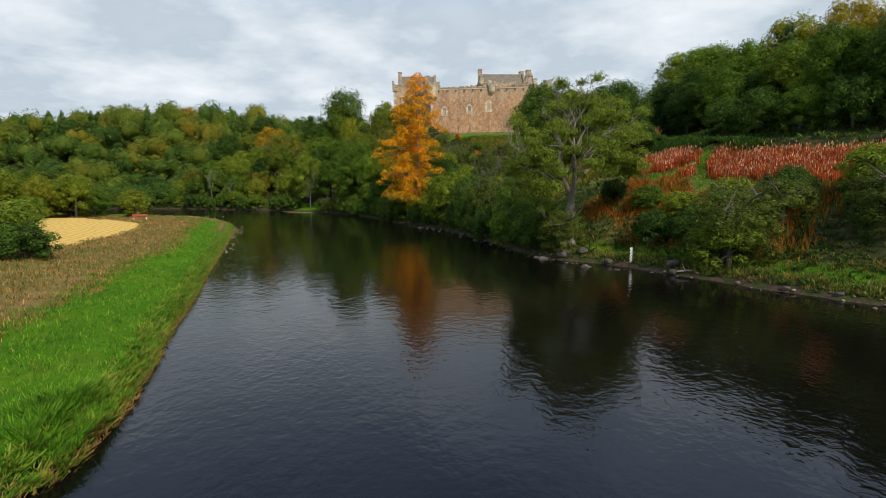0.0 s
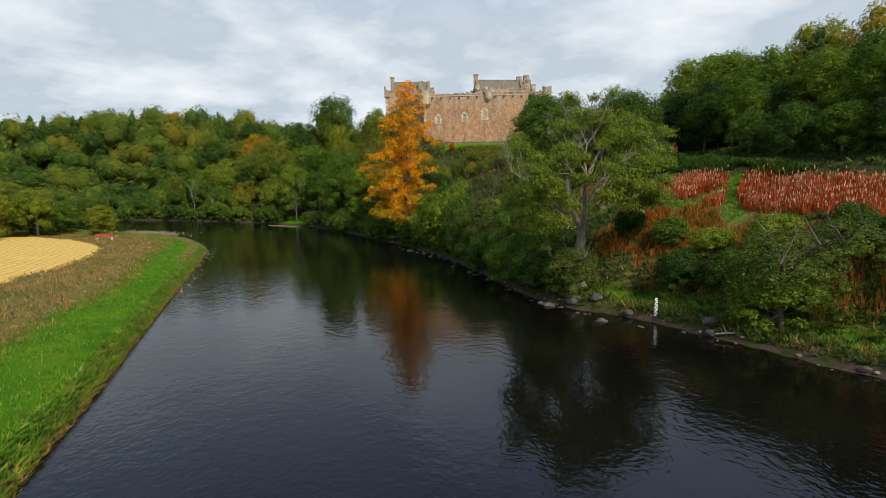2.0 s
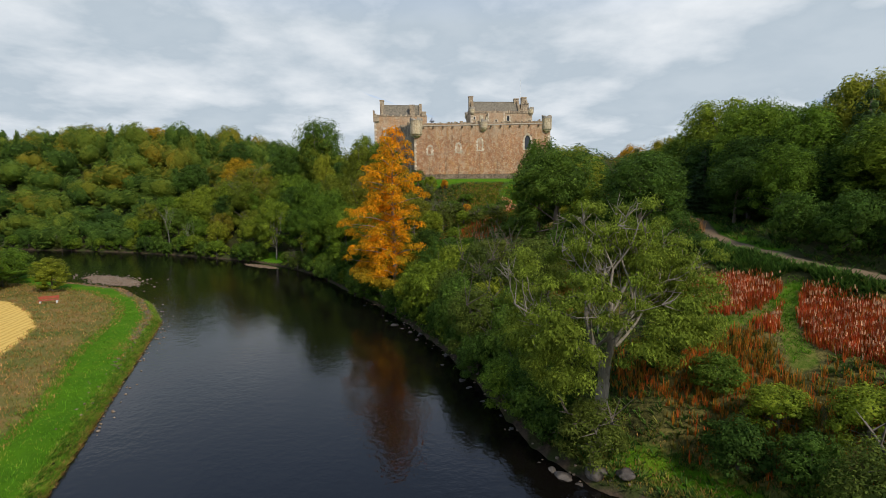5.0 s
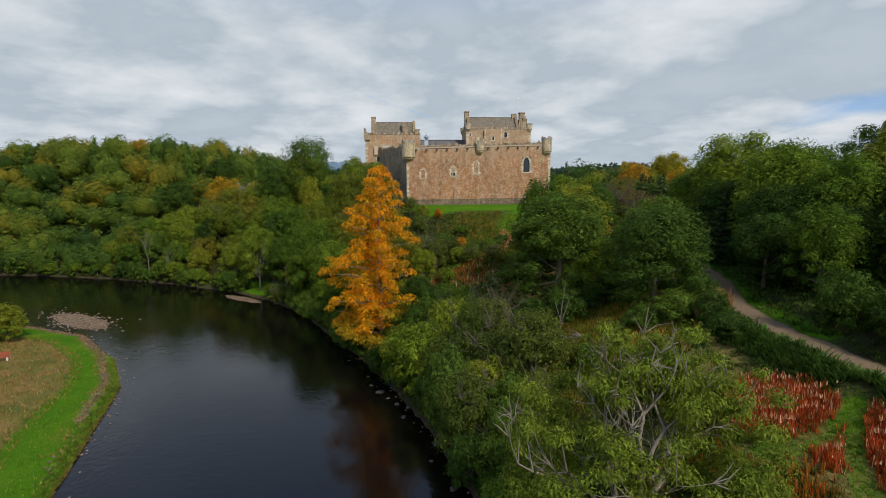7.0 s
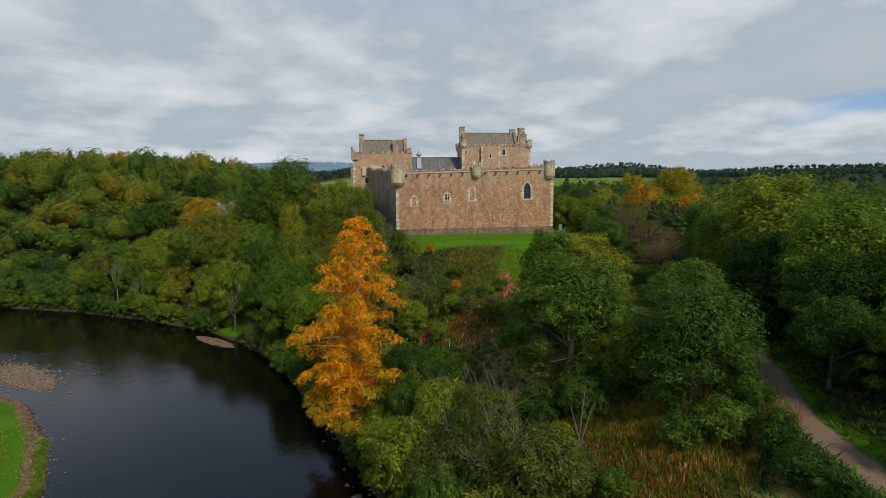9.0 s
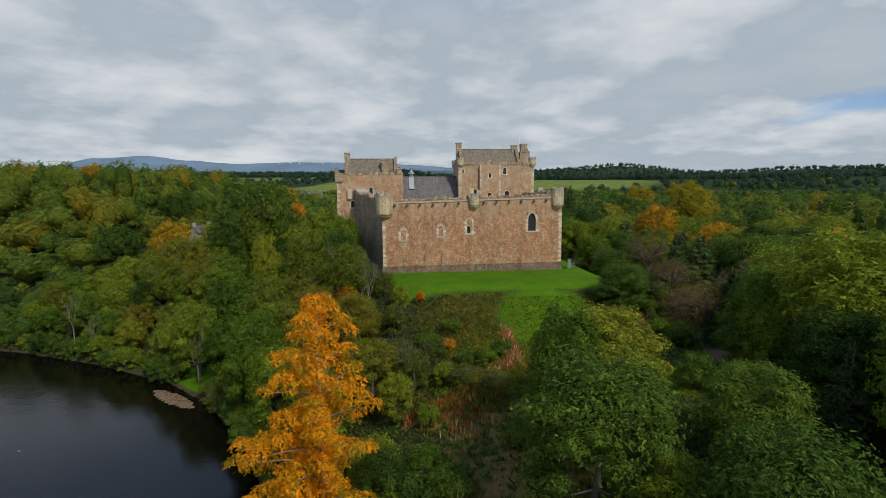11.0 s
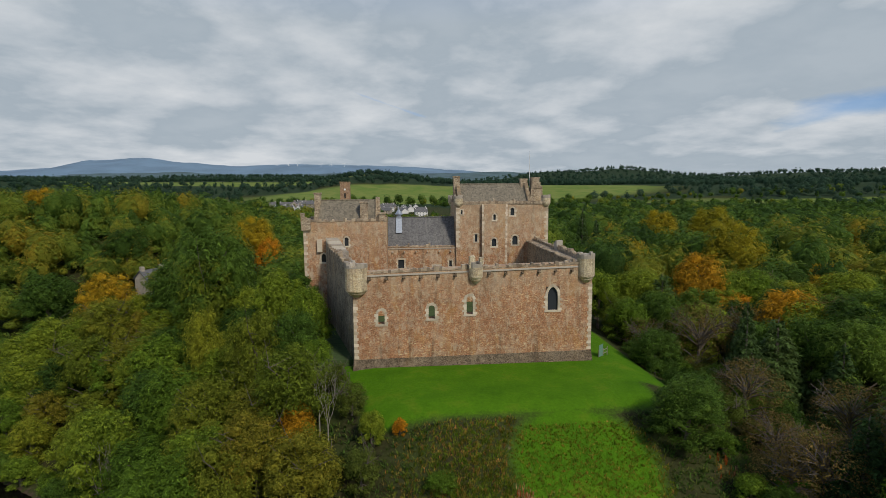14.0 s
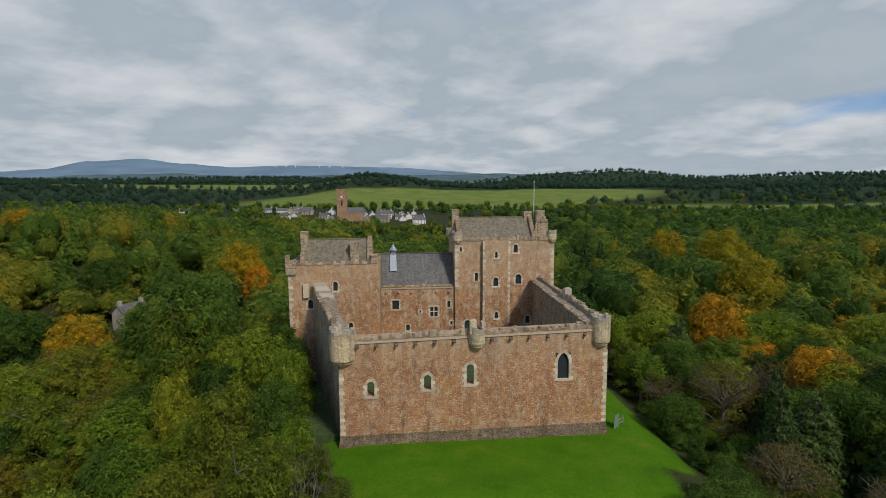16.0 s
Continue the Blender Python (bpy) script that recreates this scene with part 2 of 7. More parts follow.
def plain(name, color, rough=0.6, metal=0.0, vary=0.15, scale=3.0):
    m, nt, bsdf = material(name)
    vec = coords(nt, (1, 1, 1), "World")
    dark = tuple(c * (1 - vary) for c in color)
    light = tuple(min(1, c * (1 + vary)) for c in color)
    nt.links.new(ramp_of(nt, noise_of(nt, vec, scale, 5, 0.6), (0.3, dark), (0.7, light)), bsdf.inputs["Base Color"])
    bsdf.inputs["Roughness"].default_value = rough
    bsdf.inputs["Metallic"].default_value = metal
    return m


M_DARK = plain("unlit_opening_black", (0.02, 0.018, 0.016), 0.9)
M_LEAD = plain("grey_lead", (0.30, 0.33, 0.37), 0.5, 0.3)
M_WHITE = plain("white_paint", (0.78, 0.78, 0.76), 0.5, 0, 0.06)
M_BLACK = plain("black_paint", (0.03, 0.03, 0.03), 0.5)
M_HARL = plain("white_harling", (0.66, 0.64, 0.60), 0.9, 0, 0.12, 1.0)
M_HOUSE = plain("buff_house_stone", (0.36, 0.31, 0.24), 0.9, 0, 0.2, 1.0)
M_WOODPOST = plain("weathered_timber", (0.24, 0.21, 0.17), 0.85, 0, 0.25, 6)
M_NET = plain("green_mesh_panel", (0.12, 0.22, 0.16), 0.8)
M_GLASS, _nt, _b = material("dark_window_glass")
_b.inputs["Base Color"].default_value = (0.035, 0.04, 0.045, 1)
_b.inputs["Roughness"].default_value = 0.12


def bark(name, dark, light):
    m, nt, bsdf = material(name)
    vec = coords(nt, (1, 1, 0.25), "World")
    g = noise_of(nt, vec, 6, 6, 0.7, 0.4)
    col = ramp_of(nt, g, (0.3, dark), (0.7, light))
    nt.links.new(col, bsdf.inputs["Base Color"])
    bsdf.inputs["Roughness"].default_value = 0.95
    bump_of(nt, bsdf, g, 0.6, 0.05)
    return m


M_BARK = bark("grey_brown_bark", (0.07, 0.055, 0.04), (0.17, 0.14, 0.11))
M_ASHBARK = bark("pale_ash_bark", (0.15, 0.125, 0.09), (0.36, 0.31, 0.24))
M_DEADWOOD = bark("bleached_dead_wood", (0.17, 0.15, 0.12), (0.36, 0.32, 0.27))


def leaves(name, stops, tint="Object", through=0.4, vary=0.75, patchy=0.4, lace=0.0, red=0.96, clumps=1.0):
    """Foliage: one hue to a tree, one tone to a spray, light shining through."""
    m, nt, bsdf = material(name)
    if isinstance(tint, float):
        pick = tint
    elif tint == "Object":
        pick = nt.nodes.new("ShaderNodeObjectInfo").outputs["Random"]
    else:
        at = nt.nodes.new("ShaderNodeAttribute")
        at.attribute_name = tint
        pick = at.outputs["Fac"]
    geo = nt.nodes.new("ShaderNodeNewGeometry")
    leaf = geo.outputs["Random Per Island"]
    patch = noise_of(nt, coords(nt, (1, 1, 1), "World"), 0.28, 3, 0.6)
    f = math_of(nt, "ADD", pick, math_of(nt, "MULTIPLY", math_of(nt, "SUBTRACT", patch, 0.5), patchy))
    f = math_of(nt, "ADD", f, math_of(nt, "MULTIPLY", math_of(nt, "SUBTRACT", leaf, 0.5), 0.3))
    col = ramp_of(nt, f, *[(at, (c[0] * red, c[1] * 1.02, c[2] * 0.8)) for at, c in stops])
    twig = noise_of(nt, coords(nt, (1, 1, 1), "World"), 2.6, 4, 0.75)
    # Random tone by clump, put in for the contrast of lit and shaded boughs.
    clump = noise_of(nt, coords(nt, (1, 1, 1), "World"), 0.85, 3, 0.6)
    val = node(nt, "ShaderNodeHueSaturation")
    nt.links.new(col, val.inputs["Color"])
    tone = math_of(nt, "ADD", 0.95 - vary / 2, math_of(nt, "MULTIPLY", leaf, vary))
    tone = math_of(nt, "MULTIPLY", tone, math_of(nt, "MAXIMUM", 0.4, math_of(nt, "ADD", 1.02 - clumps, math_of(nt, "MULTIPLY", clump, 2.0 * clumps))))
    nt.links.new(math_of(nt, "MULTIPLY", tone, math_of(nt, "MAXIMUM", 0.25, math_of(nt, "ADD", 0.4, math_of(nt, "MULTIPLY", twig, 1.2)))), val.inputs["Value"])
    nt.links.new(val.outputs[0], bsdf.inputs["Base Color"])
    bsdf.inputs["Roughness"].default_value = 0.65
    bsdf.inputs["Specular IOR Level"].default_value = 0.06
    bump_of(nt, bsdf, twig, 0.3, 0.25)
    tr = nt.nodes.new("ShaderNodeBsdfTranslucent")
    nt.links.new(val.outputs[0], tr.inputs["Color"])
    mx = nt.nodes.new("ShaderNodeMixShader")
    mx.inputs[0].default_value = through
    out = nt.nodes["Material Output"]
    nt.links.new(bsdf.outputs[0], mx.inputs[1])
    nt.links.new(tr.outputs[0], mx.inputs[2])
    if lace:
        # a spray is many small leaves with air between them
        gaps = ramp_of(nt, noise_of(nt, coords(nt, (1, 1, 1), "World"), lace, 1, 0.5), (0.455, 0.0), (0.475, 1.0))
        air = nt.nodes.new("ShaderNodeBsdfTransparent")
        leafy = nt.nodes.new("ShaderNodeMixShader")
        nt.links.new(gaps, leafy.inputs[0])
        nt.links.new(air.outputs[0], leafy.inputs[1])
        nt.links.new(mx.outputs[0], leafy.inputs[2])
        mx = leafy
    nt.links.new(mx.outputs[0], out.inputs["Surface"])
    return m


LEAF = dict(
    green=leaves("green_foliage", ((0.0, (0.078, 0.132, 0.018)), (0.5, (0.142, 0.212, 0.025)), (1.0, (0.235, 0.265, 0.030))), lace=5.0),
    dark=leaves("dark_green_foliage", ((0.0, (0.046, 0.084, 0.018)), (0.6, (0.084, 0.140, 0.025)), (1.0, (0.128, 0.184, 0.029))), lace=5.0),
    lime=leaves("yellow_green_foliage", ((0.0, (0.150, 0.200, 0.022)), (0.6, (0.205, 0.250, 0.027)), (1.0, (0.275, 0.265, 0.030))), lace=5.0),
    olive=leaves("olive_brown_foliage", ((0.0, (0.125, 0.158, 0.020)), (0.5, (0.190, 0.195, 0.025)), (1.0, (0.245, 0.190, 0.028))), lace=5.0),
    gold=leaves("golden_autumn_foliage", ((0.0, (0.240, 0.225, 0.020)), (0.5, (0.340, 0.262, 0.020)), (1.0, (0.420, 0.262, 0.020))), red=1.06, lace=5.0),
    rust=leaves("rusty_autumn_foliage", ((0.0, (0.300, 0.200, 0.022)), (0.5, (0.500, 0.265, 0.020)), (1.0, (0.540, 0.225, 0.018))), red=1.06, lace=5.0),
    beech=leaves("bright_orange_beech_foliage", ((0.0, (0.220, 0.210, 0.018)), (0.25, (0.470, 0.320, 0.018)), (0.5, (0.820, 0.400, 0.018)), (1.0, (0.860, 0.310, 0.014))), through=0.5, patchy=1.5, vary=0.4, tint=0.45, red=1.06, lace=5.5),
    ash=leaves("thin_green_ash_foliage", ((0.0, (0.150, 0.195, 0.028)), (0.5, (0.225, 0.265, 0.038)), (1.0, (0.310, 0.290, 0.050))), through=0.45, tint=0.3),
    willow=leaves("grey_green_willow_foliage", ((0.0, (0.075, 0.102, 0.022)), (0.5, (0.112, 0.140, 0.028)), (1.0, (0.160, 0.172, 0.038))), lace=6.5),
    conifer=leaves("dark_conifer_needles", ((0.0, (0.032, 0.060, 0.021)), (1.0, (0.072, 0.106, 0.033))), through=0.1, lace=5.0),
    larch=leaves("green_larch_needles", ((0.0, (0.110, 0.140, 0.023)), (1.0, (0.220, 0.197, 0.029))), through=0.2, lace=5.0),
    brown=leaves("brown_thinning_foliage", ((0.0, (0.120, 0.100, 0.036)), (1.0, (0.205, 0.145, 0.052))), red=1.06, lace=5.0),
    # Leaves of the farthest woods, their blue-green tinted to look hazy.
    distant=leaves("haze_tinted_far_foliage", ((0.0, (0.040, 0.074, 0.055)), (1.0, (0.085, 0.120, 0.075))), tint="tint", lace=1.0, patchy=0.25, vary=0.4, clumps=0.2),
    far=leaves("mixed_woodland_foliage", ((0.0, (0.047, 0.088, 0.023)), (0.35, (0.102, 0.164, 0.030)), (0.6, (0.188, 0.216, 0.032)), (0.8, (0.260, 0.205, 0.027)), (0.93, (0.360, 0.200, 0.022)), (1.0, (0.460, 0.185, 0.018))), tint="tint", lace=3.2, patchy=0.25, vary=0.5, clumps=0.35),
)


def ground_material():
    m, nt, bsdf = material("meadow_and_woodland_ground")
    vec = coords(nt, (1, 1, 1), "World")

    def zone(layer):
        a = nt.nodes.new("ShaderNodeAttribute")
        a.attribute_name = layer
        s = nt.nodes.new("ShaderNodeSeparateColor")
        nt.links.new(a.outputs["Color"], s.inputs[0])
        return s.outputs

    za, zb = zone("cover"), zone("cover_more")
    fine = noise_of(nt, vec, 2.4, 6, 0.7)
    mid = noise_of(nt, vec, 0.22, 5, 0.6)
    broad = noise_of(nt, vec, 0.03, 4, 0.6)

    def edge(mask, soft=0.35):
        return ramp_of(nt, math_of(nt, "ADD", mask, math_of(nt, "MULTIPLY", math_of(nt, "SUBTRACT", fine, 0.5), soft)), (0.38, 0.0), (0.62, 1.0))

    wood = ramp_of(nt, fine, (0.3, (0.018, 0.020, 0.008)), (0.7, (0.060, 0.055, 0.022)))
    col = mix_of(nt, ramp_of(nt, mid, (0.4, 0.0), (0.65, 0.7)), wood, (0.055, 0.075, 0.018))
    grass = ramp_of(nt, mid, (0.3, (0.052, 0.134, 0.005)), (0.55, (0.072, 0.168, 0.006)), (0.75, (0.125, 0.180, 0.012)))
    grass = mix_of(nt, 0.55, grass, ramp_of(nt, fine, (0.25, 0.3), (0.75, 0.68)), "OVERLAY")
    field = ramp_of(nt, broad, (0.35, (0.110, 0.170, 0.030)), (0.65, (0.180, 0.205, 0.050)))
    rough = ramp_of(nt, mid, (0.3, (0.085, 0.115, 0.022)), (0.5, (0.180, 0.145, 0.042)), (0.7, (0.260, 0.160, 0.058)))
    rough = mix_of(nt, 0.7, rough, ramp_of(nt, fine, (0.25, 0.25), (0.75, 0.72)), "OVERLAY")
    rows = node(nt, "ShaderNodeTexWave", Scale=0.33, Distortion=2.5, Detail=2.0, Detail_Scale=0.4)
    nt.links.new(coords(nt, (1, 0.35, 1), "World"), rows.inputs["Vector"])
    straw = ramp_of(nt, rows.outputs["Fac"], (0.0, (0.56, 0.34, 0.08)), (0.25, (0.64, 0.41, 0.10)), (1.0, (0.70, 0.47, 0.13)))
    straw = mix_of(nt, 0.4, straw, ramp_of(nt, fine, (0.25, 0.35), (0.75, 0.65)), "OVERLAY")
    gravel = node(nt, "ShaderNodeTexVoronoi", Scale=3.5)
    nt.links.new(vec, gravel.inputs["Vector"])
    gs = nt.nodes.new("ShaderNodeSeparateColor")
    nt.links.new(gravel.outputs["Color"], gs.inputs[0])
    shingle = ramp_of(nt, gs.outputs[0], (0.0, (0.09, 0.060, 0.036)), (1.0, (0.27, 0.185, 0.115)))
    track = ramp_of(nt, noise_of(nt, vec, 5, 6, 0.7), (0.3, (0.16, 0.108, 0.064)), (0.7, (0.26, 0.185, 0.115)))
    mud = ramp_of(nt, fine, (0.3, (0.035, 0.027, 0.018)), (0.7, (0.10, 0.070, 0.045)))
    col = mix_of(nt, edge(za[0]), col, grass)
    col = mix_of(nt, edge(zb[0], 0.5), col, rough)
    col = mix_of(nt, edge(za[2], 0.12), col, straw)
    col = mix_of(nt, edge(zb[2], 0.1), col, field)
    col = mix_of(nt, edge(zb[1], 0.4), col, shingle)
    col = mix_of(nt, edge(za[1], 0.3), col, track)
    mudmask = nt.nodes.new("ShaderNodeAttribute")
    mudmask.attribute_name = "mud"
    col = mix_of(nt, edge(mudmask.outputs["Fac"], 0.4), col, mud)
    trees = nt.nodes.new("ShaderNodeAttribute")
    trees.attribute_name = "canopy"
    tops = noise_of(nt, vec, 0.07, 6, 0.8)
    col = mix_of(nt, edge(trees.outputs["Fac"], 0.1), col, ramp_of(nt, tops, (0.3, (0.016, 0.030, 0.015)), (0.7, (0.042, 0.064, 0.026))))
    nt.links.new(col, bsdf.inputs["Base Color"])
    bsdf.inputs["Roughness"].default_value = 0.95
    bsdf.inputs["Specular IOR Level"].default_value = 0.05
    bump_of(nt, bsdf, fine, 0.8, 0.25)
    return m


def water_material():
    m, nt, bsdf = material("peaty_river_water")
    bsdf.inputs["Base Color"].default_value = (0.004, 0.0032, 0.0026, 1)
    bsdf.inputs["IOR"].default_value = 1.33
    vec = coords(nt, (1, 1, 1), "World")
    gust = ramp_of(nt, noise_of(nt, vec, 0.045, 4, 0.55, 0.5), (0.42, 0.55), (0.60, 1.0))
    fine = noise_of(nt, coords(nt, (1, 0.75, 1), "World"), 4.2, 2, 0.5, 0.2)
    small = noise_of(nt, coords(nt, (1, 0.8, 1), "World"), 1.7, 2, 0.5, 0.25)
    long = noise_of(nt, coords(nt, (1, 0.7, 1), "World"), 0.45, 1, 0.5, 0.3)
    h = math_of(nt, "ADD", math_of(nt, "MULTIPLY", small, math_of(nt, "MULTIPLY", gust, 0.75)), math_of(nt, "MULTIPLY", long, 0.5))
    h = math_of(nt, "ADD", h, math_of(nt, "MULTIPLY", fine, math_of(nt, "MULTIPLY", gust, 0.34)))
    bump_of(nt, bsdf, h, 1.0, 0.034)
    bsdf.inputs["Roughness"].default_value = 0.06
    return m


M_GROUND, M_WATER = ground_material(), water_material()


def rock_material():
    m, nt, bsdf = material("wet_river_rock")
    vec = coords(nt, (1, 1, 1), "World")
    geo = nt.nodes.new("ShaderNodeNewGeometry")
    col = ramp_of(nt, noise_of(nt, vec, 1.1, 6, 0.7, 0.4), (0.3, (0.026, 0.021, 0.016)), (0.5, (0.065, 0.052, 0.040)), (0.7, (0.16, 0.135, 0.105)))
    col = mix_of(nt, 0.5, col, ramp_of(nt, geo.outputs["Random Per Island"], (0, 0.3), (1, 0.66)), "OVERLAY")
    grain = noise_of(nt, vec, 14, 5, 0.7)
    col = mix_of(nt, 0.4, col, ramp_of(nt, grain, (0.3, 0.35), (0.7, 0.65)), "OVERLAY")
    nt.links.new(col, bsdf.inputs["Base Color"])
    bsdf.inputs["Roughness"].default_value = 0.7
    bump_of(nt, bsdf, grain, 0.5, 0.03)
    return m


M_ROCK = rock_material()
M_PEBBLE = plain("brown_river_pebbles", (0.20, 0.145, 0.095), 0.8, 0, 0.5, 1.6)
# Wooded ridge with bluish haze mixed into its base colour.
M_RIDGE = plain("haze_tinted_ridge", (0.065, 0.105, 0.105), 1.0, 0, 0.4, 0.012)
# The blue of far haze is put into the hills' base colour.
M_HILL = plain("haze_blue_hill", (0.135, 0.205, 0.265), 1.0, 0, 0.18, 0.004)
M_GRASS = leaves("fresh_grass_blades", ((0.0, (0.090, 0.215, 0.018)), (0.6, (0.150, 0.310, 0.022)), (1.0, (0.340, 0.300, 0.066))), tint="tint")
M_DRYGRASS = leaves("dry_brown_grass", ((0.0, (0.150, 0.200, 0.034)), (0.4, (0.320, 0.220, 0.070)), (0.7, (0.440, 0.215, 0.100)), (1.0, (0.500, 0.310, 0.150))), red=1.08, tint="tint")
M_SLOPE = leaves("rank_slope_grass", ((0.0, (0.105, 0.195, 0.016)), (0.45, (0.170, 0.240, 0.024)), (0.75, (0.300, 0.230, 0.052)), (1.0, (0.430, 0.220, 0.070))), red=1.08, tint="tint")
M_DOCK = leaves("red_dock_seed_heads", ((0.0, (0.200, 0.170, 0.030)), (0.2, (0.440, 0.190, 0.030)), (0.42, (0.480, 0.110, 0.030)), (0.7, (0.440, 0.070, 0.030)), (0.85, (0.480, 0.220, 0.130)), (1.0, (0.700, 0.470, 0.340))), red=1.08, tint="tint")
M_WEED = leaves("green_weeds", ((0.0, (0.045, 0.096, 0.022)), (0.6, (0.096, 0.168, 0.032)), (1.0, (0.192, 0.176, 0.048))), tint="tint")

# ---- building tools ----
class Shape:
    """Collects vertices and faces for one mesh."""

    def __init__(self):
        self.v, self.f = [], []

    def add(self, verts, faces):
        k = len(self.v)
        self.v += [tuple(p) for p in verts]
        self.f += [tuple(i + k for i in q) for q in faces]
        return self

    def hexa(self, p):
        return self.add(p, [(0, 3, 2, 1), (4, 5, 6, 7), (0, 1, 5, 4), (1, 2, 6, 5), (2, 3, 7, 6), (3, 0, 4, 7)])

    def box(self, x0, x1, y0, y1, z0, z1):
        return self.hexa([(x0, y0, z0), (x1, y0, z0), (x1, y1, z0), (x0, y1, z0), (x0, y0, z1), (x1, y0, z1), (x1, y1, z1), (x0, y1, z1)])

    def stone(self, rng, x0, x1, y0, y1, z0, z1, wear=0.04):
        """A worn block: its corners are a little off."""
        p = [(x0, y0, z0), (x1, y0, z0), (x1, y1, z0), (x0, y1, z0), (x0, y0, z1), (x1, y0, z1), (x1, y1, z1), (x0, y1, z1)]
        return self.hexa([tuple(c + rng.uniform(-wear, wear) for c in q) for q in p])

    def tube(self, points, radii, sides=7, cap=True):
        """A tapered tube along points."""
        pts = [Vector(p) for p in points]
        rings = []
        for i, p in enumerate(pts):
            d = (pts[min(i + 1, len(pts) - 1)] - pts[max(i - 1, 0)]).normalized()
            a = d.cross(Vector((0.31, 0.95, 0.1)) if abs(d.y) < 0.9 else Vector((1, 0, 0))).normalized()
            b = d.cross(a)
            rings.append([p + (a * math.cos(k * math.tau / sides) + b * math.sin(k * math.tau / sides)) * radii[i] for k in range(sides)])
        verts = [q for r in rings for q in r]
        faces = []
        for i in range(len(pts) - 1):
            for k in range(sides):
                j = (k + 1) % sides
                faces.append((i * sides + k, i * sides + j, (i + 1) * sides + j, (i + 1) * sides + k))
        if cap:
            faces.append(tuple(range(sides))[::-1])
            faces.append(tuple((len(pts) - 1) * sides + k for k in range(sides)))
        return self.add(verts, faces)

    def lathe(self, cx, cy, profile, sides=16, squash=1.0):
        """A turned form: profile is a list of (radius, height)."""
        verts = [(cx + r * math.cos(k * math.tau / sides), cy + r * squash * math.sin(k * math.tau / sides), z) for r, z in profile for k in range(sides)]
        faces = []
        for i in range(len(profile) - 1):
            for k in range(sides):
                j = (k + 1) % sides
                faces.append((i * sides + k, i * sides + j, (i + 1) * sides + j, (i + 1) * sides + k))
        faces.append(tuple(range(sides))[::-1])
        faces.append(tuple((len(profile) - 1) * sides + k for k in range(sides)))
        return self.add(verts, faces)

    def mesh(self, name, mat, smooth=False):
        me = bpy.data.meshes.new(name)
        me.from_pydata(self.v, [], self.f)
        me.materials.append(mat)
        if smooth:
            me.polygons.foreach_set("use_smooth", [True] * len(me.polygons))
        me.validate()
        return me


def array_mesh(name, verts, quads, mat, tint=None):
    """A mesh of quads from arrays, with an optional value per vertex."""
    me = bpy.data.meshes.new(name)
    n, q = len(verts), len(quads)
    me.vertices.add(n)
    me.vertices.foreach_set("co", np.asarray(verts, np.float32).ravel())
    me.loops.add(q * quads.shape[1])
    me.loops.foreach_set("vertex_index", np.asarray(quads, np.int32).ravel())
    me.polygons.add(q)
    me.polygons.foreach_set("loop_start", np.arange(q, dtype=np.int32) * quads.shape[1])
    me.update(calc_edges=True)
    me.materials.append(mat)
    if tint is not None:
        me.attributes.new("tint", "FLOAT", "POINT").data.foreach_set("value", np.asarray(tint, np.float32))
    return me


def part(name, shape, mat, parent, label="", smooth=False):
    """Links a shape as one mesh object under a thing or a part."""
    me = shape.mesh(name, mat, smooth) if isinstance(shape, Shape) else shape
    ob = new(name, me)
    if parent is not None:
        ob.parent = parent
    return tagged(ob, label)


def thing(name, label, category, group="", kind="", at=None):
    ob = new(name)
    if at is not None:
        ob.matrix_basis = at
    return tagged(ob, label, category, group, kind)


def solid(name, shape, mat, label, category, group="", kind="", smooth=False):
    ob = new(name, shape.mesh(name, mat, smooth) if isinstance(shape, Shape) else shape)
    return tagged(ob, label, category, group, kind)


# ---- the lie of the land ----
RIGHT_BANK = [(60, -235), (22, -165), (9, -150), (1.2, -137.5), (-0.3, -134), (-2.8, -130), (-4.5, -126.6), (-6.6, -123.6), (-9.5, -121.3), (-12.5, -115), (-15, -101),
              (-18, -88), (-23, -73), (-29, -58), (-35, -46), (-44, -26), (-56, -10), (-68, 2), (-92, 17), (-115, 28),
              (-142, 37), (-190, 46), (-320, 50), (-700, 60)]
LEFT_BANK = [(-16, -235), (-37.5, -174), (-38.6, -167), (-37.2, -162.8), (-37.9, -158), (-39.6, -152), (-41.2, -147), (-43.2, -139), (-46.4, -128), (-51.4, -110), (-57.6, -88), (-62.8, -70),
             (-70.3, -57), (-81.5, -43.5), (-95, -36.5), (-125, -14), (-180, -2), (-320, 2), (-700, 10)]


def sstep(u):
    u = np.clip(u, 0, 1)
    return u * u * (3 - 2 * u)


def bank_distance(x, y, line, side):
    """Distance to a bank line; positive on its landward side."""
    best = np.full(x.shape, 1e9)
    sign = np.ones(x.shape)
    for (ax, ay), (bx, by) in zip(line[:-1], line[1:]):
        ex, ey = bx - ax, by - ay
        u = np.clip(((x - ax) * ex + (y - ay) * ey) / (ex * ex + ey * ey), 0, 1)
        dx, dy = x - ax - u * ex, y - ay - u * ey
        d = np.hypot(dx, dy)
        near = d < best
        best = np.where(near, d, best)
        sign = np.where(near, np.where(ex * (y - ay) - ey * (x - ax) < 0, 1, -1), sign)
    return best * sign * side


def rect_distance(x, y, x0, x1, y0, y1):
    dx = np.maximum(np.maximum(x0 - x, x - x1), 0)
    dy = np.maximum(np.maximum(y0 - y, y - y1), 0)
    return np.hypot(dx, dy)


